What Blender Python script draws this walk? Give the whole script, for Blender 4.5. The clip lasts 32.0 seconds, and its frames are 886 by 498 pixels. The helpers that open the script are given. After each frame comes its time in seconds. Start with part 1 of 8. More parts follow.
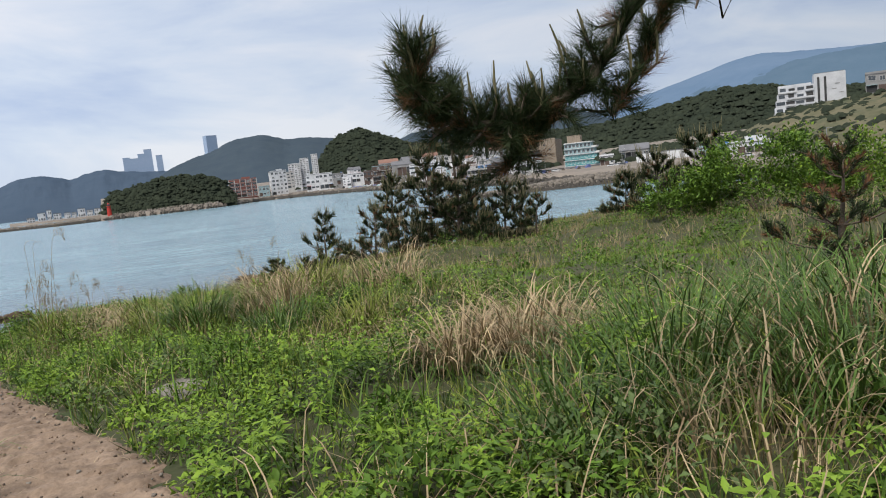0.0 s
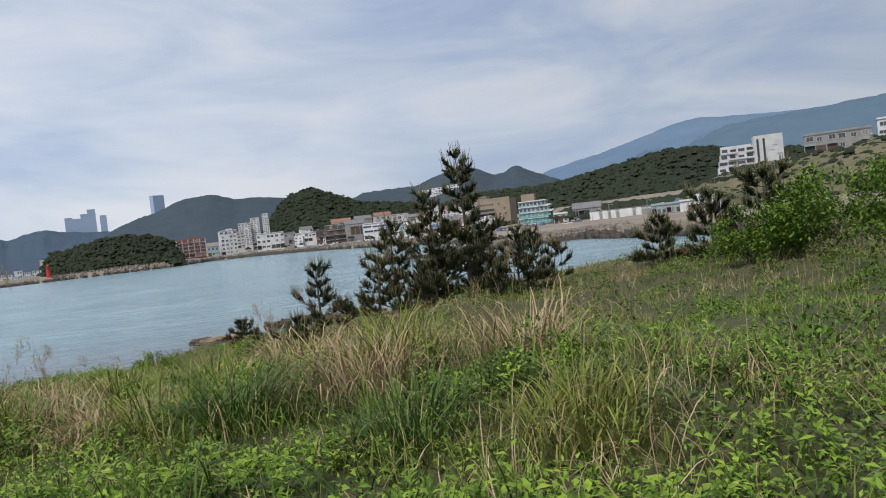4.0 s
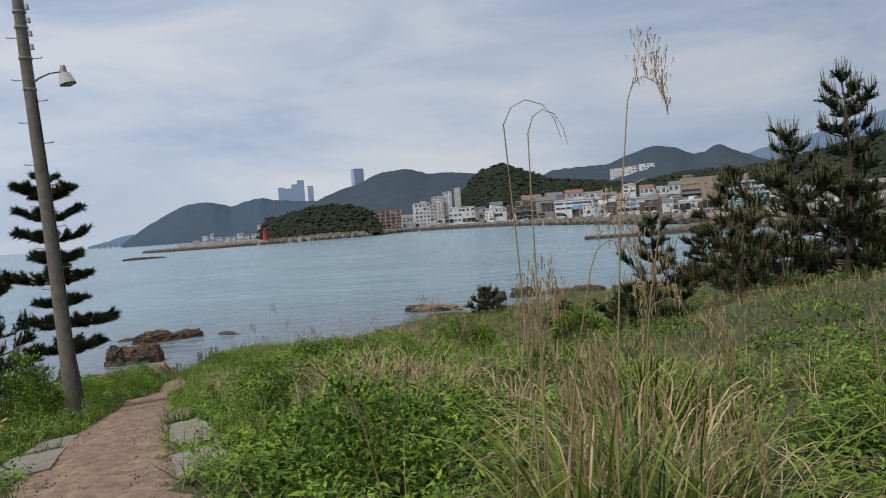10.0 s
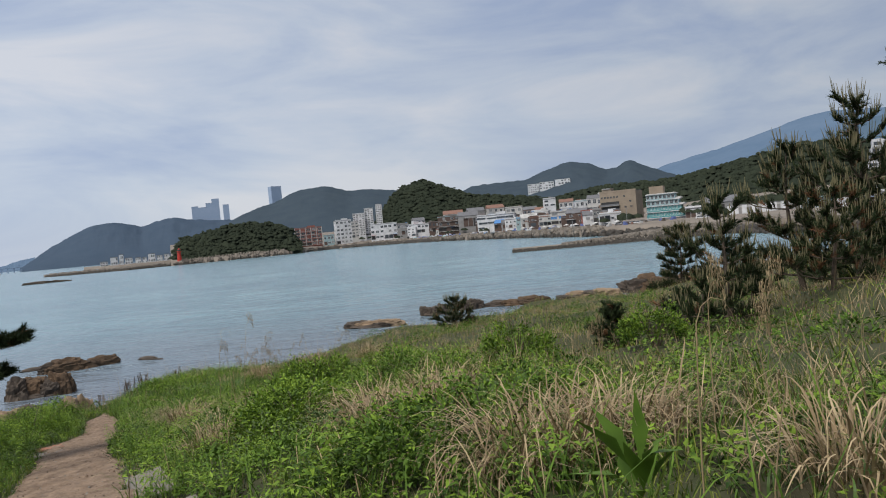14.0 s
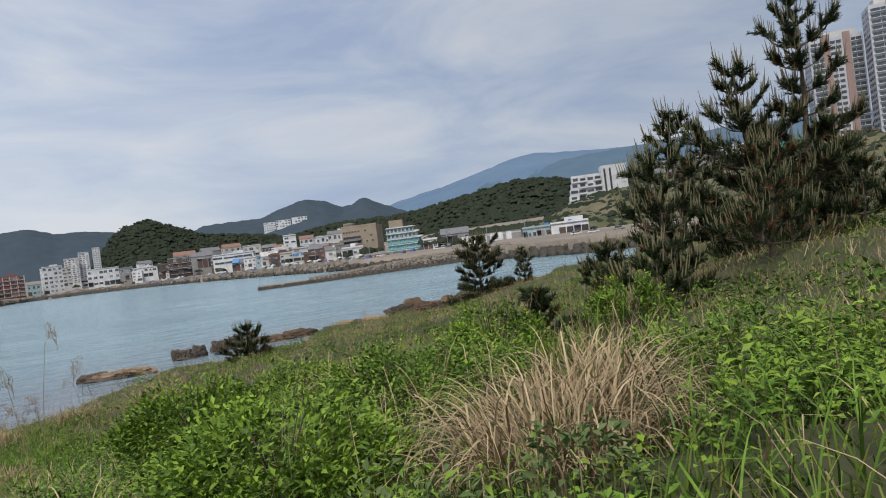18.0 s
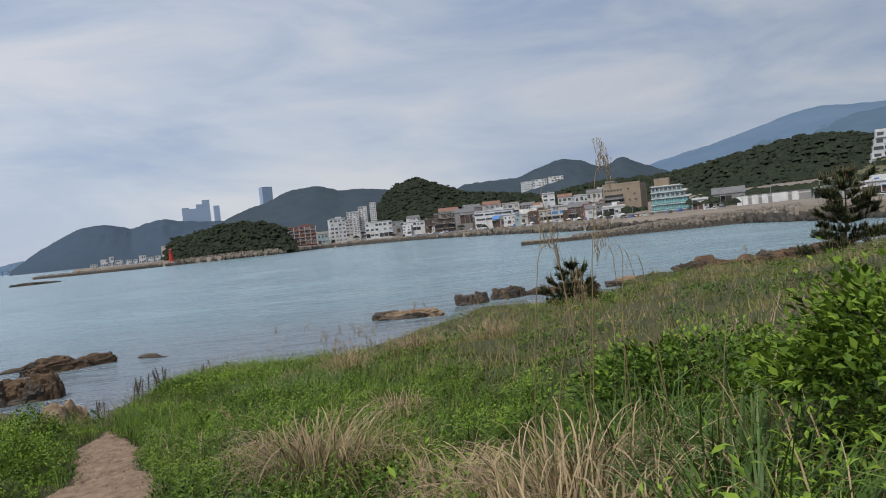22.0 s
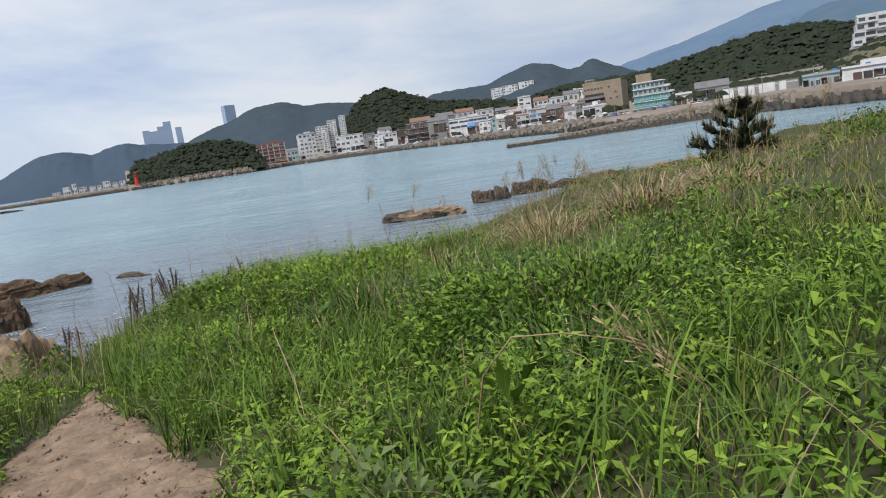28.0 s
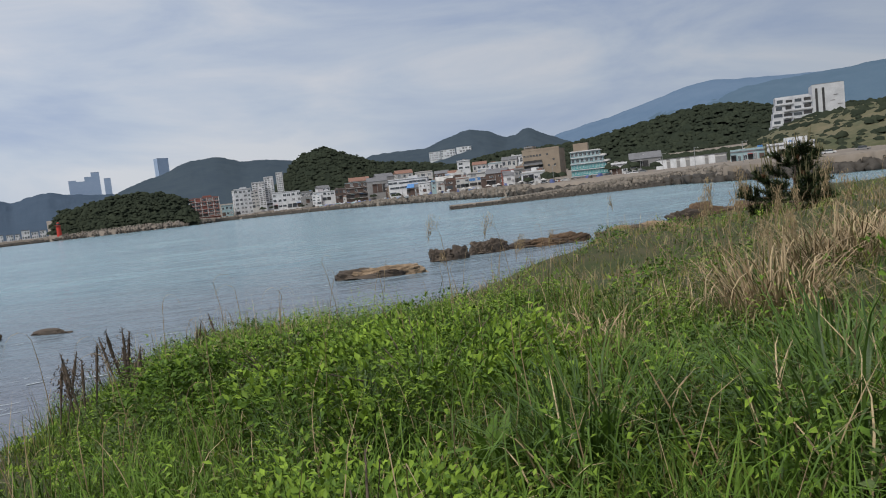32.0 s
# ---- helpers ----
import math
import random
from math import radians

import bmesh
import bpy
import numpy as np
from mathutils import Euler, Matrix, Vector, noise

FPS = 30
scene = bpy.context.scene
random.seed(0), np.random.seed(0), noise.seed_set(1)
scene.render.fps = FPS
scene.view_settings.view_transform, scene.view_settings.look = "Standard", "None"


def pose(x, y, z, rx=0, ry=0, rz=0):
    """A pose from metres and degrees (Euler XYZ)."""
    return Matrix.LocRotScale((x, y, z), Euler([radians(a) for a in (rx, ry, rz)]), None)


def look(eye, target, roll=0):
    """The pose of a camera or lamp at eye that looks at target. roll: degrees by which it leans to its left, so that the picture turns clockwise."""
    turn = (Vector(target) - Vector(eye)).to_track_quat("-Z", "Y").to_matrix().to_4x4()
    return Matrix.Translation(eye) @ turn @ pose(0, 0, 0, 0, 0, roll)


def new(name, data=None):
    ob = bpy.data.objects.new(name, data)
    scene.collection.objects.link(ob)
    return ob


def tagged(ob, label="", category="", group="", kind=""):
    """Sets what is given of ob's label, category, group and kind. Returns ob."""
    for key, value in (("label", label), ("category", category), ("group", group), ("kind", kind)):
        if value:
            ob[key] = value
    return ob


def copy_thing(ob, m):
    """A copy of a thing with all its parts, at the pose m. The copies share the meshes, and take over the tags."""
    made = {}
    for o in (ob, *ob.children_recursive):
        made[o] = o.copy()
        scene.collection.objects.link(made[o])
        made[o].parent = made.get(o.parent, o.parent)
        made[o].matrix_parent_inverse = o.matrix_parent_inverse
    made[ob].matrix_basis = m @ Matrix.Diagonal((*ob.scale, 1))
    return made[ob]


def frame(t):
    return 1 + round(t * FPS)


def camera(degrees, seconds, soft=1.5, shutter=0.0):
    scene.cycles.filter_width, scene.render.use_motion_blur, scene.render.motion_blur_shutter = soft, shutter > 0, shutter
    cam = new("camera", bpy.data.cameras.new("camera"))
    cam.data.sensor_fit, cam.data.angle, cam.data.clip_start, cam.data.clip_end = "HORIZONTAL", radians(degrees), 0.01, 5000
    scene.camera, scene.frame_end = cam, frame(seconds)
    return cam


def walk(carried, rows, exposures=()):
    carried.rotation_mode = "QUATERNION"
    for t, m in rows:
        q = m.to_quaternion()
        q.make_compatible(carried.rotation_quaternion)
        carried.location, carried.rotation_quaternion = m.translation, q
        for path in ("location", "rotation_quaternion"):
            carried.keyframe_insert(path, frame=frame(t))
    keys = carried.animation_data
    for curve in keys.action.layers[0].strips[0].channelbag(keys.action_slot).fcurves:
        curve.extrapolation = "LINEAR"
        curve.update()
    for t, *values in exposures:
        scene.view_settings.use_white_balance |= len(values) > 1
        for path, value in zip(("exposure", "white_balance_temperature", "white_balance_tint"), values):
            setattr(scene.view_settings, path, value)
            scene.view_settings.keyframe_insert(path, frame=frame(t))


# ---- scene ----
cam = camera(64.15, 32.0, soft=1.05)
PATH = [
    (0, (0.000, 0.000, 12.420), (2.902, 9.507, 11.331), -6.24),
    (0.5, (-0.097, 0.503, 12.343), (3.058, 9.941, 11.361), -5.91),
    (1, (-0.264, 1.062, 12.367), (3.100, 10.441, 11.522), -5.76),
    (1.5, (-0.489, 1.642, 12.368), (2.950, 11.002, 11.621), -5.95),
    (2, (-0.673, 2.244, 12.350), (2.962, 11.532, 11.633), -6.19),
    (2.5, (-0.756, 2.898, 12.296), (3.030, 12.132, 11.675), -6.12),
    (4.5, (-1.183, 5.399, 12.034), (2.266, 14.781, 11.741), -6.41),
    (5, (-1.305, 5.995, 12.006), (1.569, 15.567, 11.655), -6.33),
    (5.5, (-1.510, 6.599, 11.972), (0.548, 16.381, 11.697), -6.09),
    (6, (-1.692, 7.207, 11.959), (-0.433, 17.126, 11.779), -5.80),
    (6.5, (-1.895, 7.816, 11.922), (-0.814, 17.751, 11.579), -4.87),
    (7, (-2.169, 8.377, 11.871), (-0.974, 18.292, 11.355), -4.42),
    (7.5, (-2.471, 9.024, 11.820), (-1.009, 18.894, 11.146), -4.38),
    (8, (-2.767, 9.726, 11.777), (-1.241, 19.582, 11.055), -4.72),
    (8.5, (-3.228, 10.188, 11.700), (-1.940, 20.080, 11.006), -4.89),
    (9, (-3.607, 10.796, 11.588), (-2.431, 20.711, 11.029), -4.93),
    (9.5, (-3.878, 11.490, 11.543), (-2.654, 21.402, 11.047), -4.54),
    (10, (-4.186, 12.121, 11.507), (-3.070, 22.051, 11.101), -4.30),
    (10.5, (-4.501, 12.753, 11.427), (-3.385, 22.682, 11.023), -4.38),
    (11, (-4.841, 13.394, 11.342), (-3.492, 23.294, 10.942), -4.70),
    (11.5, (-5.131, 13.992, 11.258), (-3.102, 23.780, 10.959), -5.07),
    (12, (-5.331, 14.731, 11.187), (-2.547, 24.334, 11.022), -5.76),
    (12.5, (-5.541, 15.294, 11.132), (-2.678, 24.875, 11.025), -5.92),
    (13, (-5.725, 15.854, 11.069), (-3.197, 25.527, 10.888), -5.92),
    (13.5, (-5.979, 16.373, 11.012), (-3.780, 26.125, 10.784), -5.69),
    (14, (-6.133, 17.023, 10.886), (-3.896, 26.766, 10.624), -5.17),
    (14.5, (-6.352, 17.665, 10.779), (-3.703, 27.305, 10.543), -5.14),
    (15, (-6.492, 18.390, 10.644), (-2.787, 27.675, 10.421), -5.86),
    (15.5, (-6.601, 19.142, 10.549), (-1.711, 27.863, 10.330), -6.41),
    (17.5, (-7.438, 22.043, 10.006), (-0.949, 29.651, 9.911), -7.45),
    (18, (-7.755, 22.565, 9.901), (-2.141, 30.839, 9.772), -7.26),
    (18.5, (-7.960, 22.974, 9.856), (-3.599, 31.965, 9.484), -7.56),
    (19, (-8.204, 23.447, 9.790), (-5.138, 32.947, 9.205), -7.91),
    (19.5, (-8.398, 24.144, 9.680), (-6.050, 33.838, 8.964), -7.23),
    (20, (-8.647, 24.937, 9.614), (-6.461, 34.658, 8.769), -6.78),
    (20.5, (-8.790, 25.789, 9.463), (-6.586, 35.500, 8.549), -6.34),
    (21, (-8.961, 26.662, 9.341), (-6.514, 36.320, 8.476), -5.59),
    (21.5, (-9.000, 27.669, 9.139), (-6.347, 37.290, 8.499), -4.83),
    (22, (-9.149, 28.510, 8.983), (-6.797, 38.225, 8.702), -5.78),
    (22.5, (-9.398, 29.248, 8.767), (-7.817, 39.088, 7.948), -5.23),
    (23, (-9.677, 30.015, 8.660), (-8.762, 39.903, 7.483), -6.21),
    (23.5, (-9.953, 30.738, 8.499), (-9.738, 40.629, 7.044), -7.74),
    (24, (-10.244, 31.610, 8.355), (-10.048, 41.513, 6.975), -6.11),
    (24.5, (-10.489, 32.474, 8.174), (-9.867, 42.324, 6.564), -7.16),
    (25, (-10.765, 33.298, 8.046), (-9.672, 43.133, 6.602), -8.51),
    (25.5, (-10.973, 34.022, 7.871), (-9.761, 43.837, 6.384), -7.74),
    (27.5, (-11.421, 37.906, 7.213), (-9.283, 47.537, 5.582), -8.76),
    (28, (-11.467, 38.797, 7.096), (-8.915, 48.341, 5.550), -8.36),
    (28.5, (-11.405, 39.453, 7.059), (-8.820, 49.045, 5.912), -7.68),
    (29, (-11.525, 39.978, 7.051), (-9.099, 49.628, 6.063), -7.55),
    (29.5, (-11.677, 40.579, 7.004), (-9.539, 50.303, 6.071), -8.01),
    (30, (-11.815, 41.155, 6.904), (-10.013, 50.963, 6.166), -8.02),
    (30.5, (-12.031, 41.664, 6.885), (-10.499, 51.530, 6.321), -7.53),
    (31, (-12.165, 42.162, 6.836), (-10.382, 51.986, 6.283), -7.05),
    (31.5, (-12.316, 42.649, 6.792), (-9.657, 52.267, 6.140), -6.59),
    (32, (-12.351, 43.146, 6.730), (-8.797, 52.458, 5.921), -6.24),
]

walk(cam, [(t, look(eye, target, roll)) for t, eye, target, roll in PATH], exposures=[(0.0, 0.38), (1.5, 0.26), (2.5, 0.2), (4.5, 0.25), (5.0, 0.28), (6.0, 0.06), (8.0, 0.06), (10.0, 0.0), (11.0, 0.02), (12.0, 0.1), (13, -0.14), (14.0, 0.06), (15.0, 0.02), (16.0, 0.06), (18.0, 0.18), (19.0, 0.0), (21.0, 0.04), (23.0, 0.0), (24.0, 0.2), (25.0, 0.15), (27.5, 0.3), (28.0, 0.34), (28.5, 0.12), (29.0, -0.02), (30.0, 0.07), (31.0, -0.12), (32.0, 0.0)])

# ---- sky and sun ----
SUN_EL, SUN_AZ = radians(58), radians(-128)
world = bpy.data.worlds.new("overcast_sky")
scene.world = world
world.use_nodes = True
wt = world.node_tree
wt.nodes.clear()


def wnode(kind, **kw):
    n = wt.nodes.new(kind)
    for k, v in kw.items():
        n.inputs[k].default_value = v
    return n


sky = wt.nodes.new("ShaderNodeTexSky")
sky.sky_type = "NISHITA"
sky.sun_disc = False
sky.sun_elevation, sky.sun_rotation = SUN_EL, SUN_AZ
sky_scaled = wnode("ShaderNodeVectorMath")
sky_scaled.operation = "SCALE"
sky_scaled.inputs["Scale"].default_value = 0.09
wt.links.new(sky.outputs["Color"], sky_scaled.inputs[0])
tc = wt.nodes.new("ShaderNodeTexCoord")
mp = wnode("ShaderNodeMapping")
mp.inputs["Scale"].default_value = (1.2, 1.3, 4.6)
mp.inputs["Rotation"].default_value = (0.0, radians(7), radians(25))
wt.links.new(tc.outputs["Generated"], mp.inputs["Vector"])
n1 = wnode("ShaderNodeTexNoise", Scale=2.1, Detail=8.0, Roughness=0.56, Distortion=0.45)
wt.links.new(mp.outputs["Vector"], n1.inputs["Vector"])
ramp = wt.nodes.new("ShaderNodeValToRGB")
ramp.color_ramp.elements[0].position, ramp.color_ramp.elements[0].color = 0.33, (0.385, 0.468, 0.65, 1)
ramp.color_ramp.elements[1].position, ramp.color_ramp.elements[1].color = 0.64, (0.675, 0.698, 0.76, 1)
mid = ramp.color_ramp.elements.new(0.5)
mid.color = (0.54, 0.605, 0.72, 1)
wt.links.new(n1.outputs["Fac"], ramp.inputs["Fac"])
mix = wt.nodes.new("ShaderNodeMix")
mix.data_type = "RGBA"
mix.inputs["Factor"].default_value = 0.86
wt.links.new(sky_scaled.outputs[0], mix.inputs["A"])
wt.links.new(ramp.outputs["Color"], mix.inputs["B"])
side = wt.nodes.new("ShaderNodeVectorMath")
side.operation = "DOT_PRODUCT"
side.inputs[1].default_value = (-0.80, 0.60, 0.0)
wt.links.new(tc.outputs["Generated"], side.inputs[0])
level = wt.nodes.new("ShaderNodeMapRange")
level.inputs["From Min"].default_value, level.inputs["From Max"].default_value = -0.4, 1.0
level.inputs["To Min"].default_value, level.inputs["To Max"].default_value = 0.70, 1.04
wt.links.new(side.outputs["Value"], level.inputs["Value"])
bg = wnode("ShaderNodeBackground", Strength=1.0)
wt.links.new(level.outputs["Result"], bg.inputs["Strength"])
wt.links.new(mix.outputs["Result"], bg.inputs["Color"])
wo = wt.nodes.new("ShaderNodeOutputWorld")
wt.links.new(bg.outputs["Background"], wo.inputs["Surface"])

sun = new("sun", bpy.data.lights.new("sun", "SUN"))
sun.data.energy, sun.data.angle, sun.data.color = 2.9, radians(26), (1.0, 0.96, 0.9)
sun.matrix_world = look((0, 0, 60), (-math.sin(SUN_AZ) * math.cos(SUN_EL) * 10, -math.cos(SUN_AZ) * math.cos(SUN_EL) * 10, 60 - math.sin(SUN_EL) * 10))


# ---- materials ----
def mat(name, c1, c2=None, scale=4.0, rough=0.85, bump=0.3, metal=0.0, detail=6.0, island=0.0, fine=0.0, spec=0.3, trans=0.0):
    """A surface of two colours mixed by noise at two scales, with relief; island: share of colour change from piece to piece."""
    m = bpy.data.materials.new(name)
    m.use_nodes = True
    t = m.node_tree
    p = t.nodes["Principled BSDF"]
    p.inputs["Roughness"].default_value = rough
    p.inputs["Metallic"].default_value = metal
    p.inputs["Specular IOR Level"].default_value = spec
    c2 = c2 or tuple(0.7 * v for v in c1)
    geo = t.nodes.new("ShaderNodeNewGeometry")
    tcn = t.nodes.new("ShaderNodeTexCoord")
    a = t.nodes.new("ShaderNodeTexNoise")
    a.inputs["Scale"].default_value, a.inputs["Detail"].default_value = scale, detail
    b = t.nodes.new("ShaderNodeTexNoise")
    b.inputs["Scale"].default_value, b.inputs["Detail"].default_value = scale * 7.3, 3.0
    t.links.new(tcn.outputs["Object"], a.inputs["Vector"])
    t.links.new(tcn.outputs["Object"], b.inputs["Vector"])
    add = t.nodes.new("ShaderNodeMath")
    add.operation = "MULTIPLY_ADD"
    add.inputs[1].default_value, add.inputs[2].default_value = 0.7, 0.0
    t.links.new(a.outputs["Fac"], add.inputs[0])
    add2 = t.nodes.new("ShaderNodeMath")
    add2.operation = "MULTIPLY_ADD"
    add2.inputs[1].default_value = 0.3
    t.links.new(b.outputs["Fac"], add2.inputs[0])
    t.links.new(add.outputs[0], add2.inputs[2])
    last = add2.outputs[0]
    r = t.nodes.new("ShaderNodeMapRange")
    r.inputs["From Min"].default_value, r.inputs["From Max"].default_value = 0.33, 0.67
    t.links.new(last, r.inputs["Value"])
    fac = r.outputs["Result"]
    if island:
        mi = t.nodes.new("ShaderNodeMix")
        mi.inputs["Factor"].default_value = island
        t.links.new(fac, mi.inputs["A"])
        t.links.new(geo.outputs["Random Per Island"], mi.inputs["B"])
        fac = mi.outputs["Result"]
    mx = t.nodes.new("ShaderNodeMix")
    mx.data_type = "RGBA"
    mx.inputs["A"].default_value, mx.inputs["B"].default_value = (*c1, 1), (*c2, 1)
    t.links.new(fac, mx.inputs["Factor"])
    t.links.new(mx.outputs["Result"], p.inputs["Base Color"])
    if bump:
        bp = t.nodes.new("ShaderNodeBump")
        bp.inputs["Strength"].default_value, bp.inputs["Distance"].default_value = bump, fine or 0.05
        t.links.new(last, bp.inputs["Height"])
        t.links.new(bp.outputs["Normal"], p.inputs["Normal"])
    if trans:
        tr = t.nodes.new("ShaderNodeBsdfTranslucent")
        t.links.new(mx.outputs["Result"], tr.inputs["Color"])
        ms = t.nodes.new("ShaderNodeMixShader")
        ms.inputs[0].default_value = trans
        out = t.nodes["Material Output"]
        t.links.new(p.outputs[0], ms.inputs[1])
        t.links.new(tr.outputs[0], ms.inputs[2])
        t.links.new(ms.outputs[0], out.inputs["Surface"])
    return m


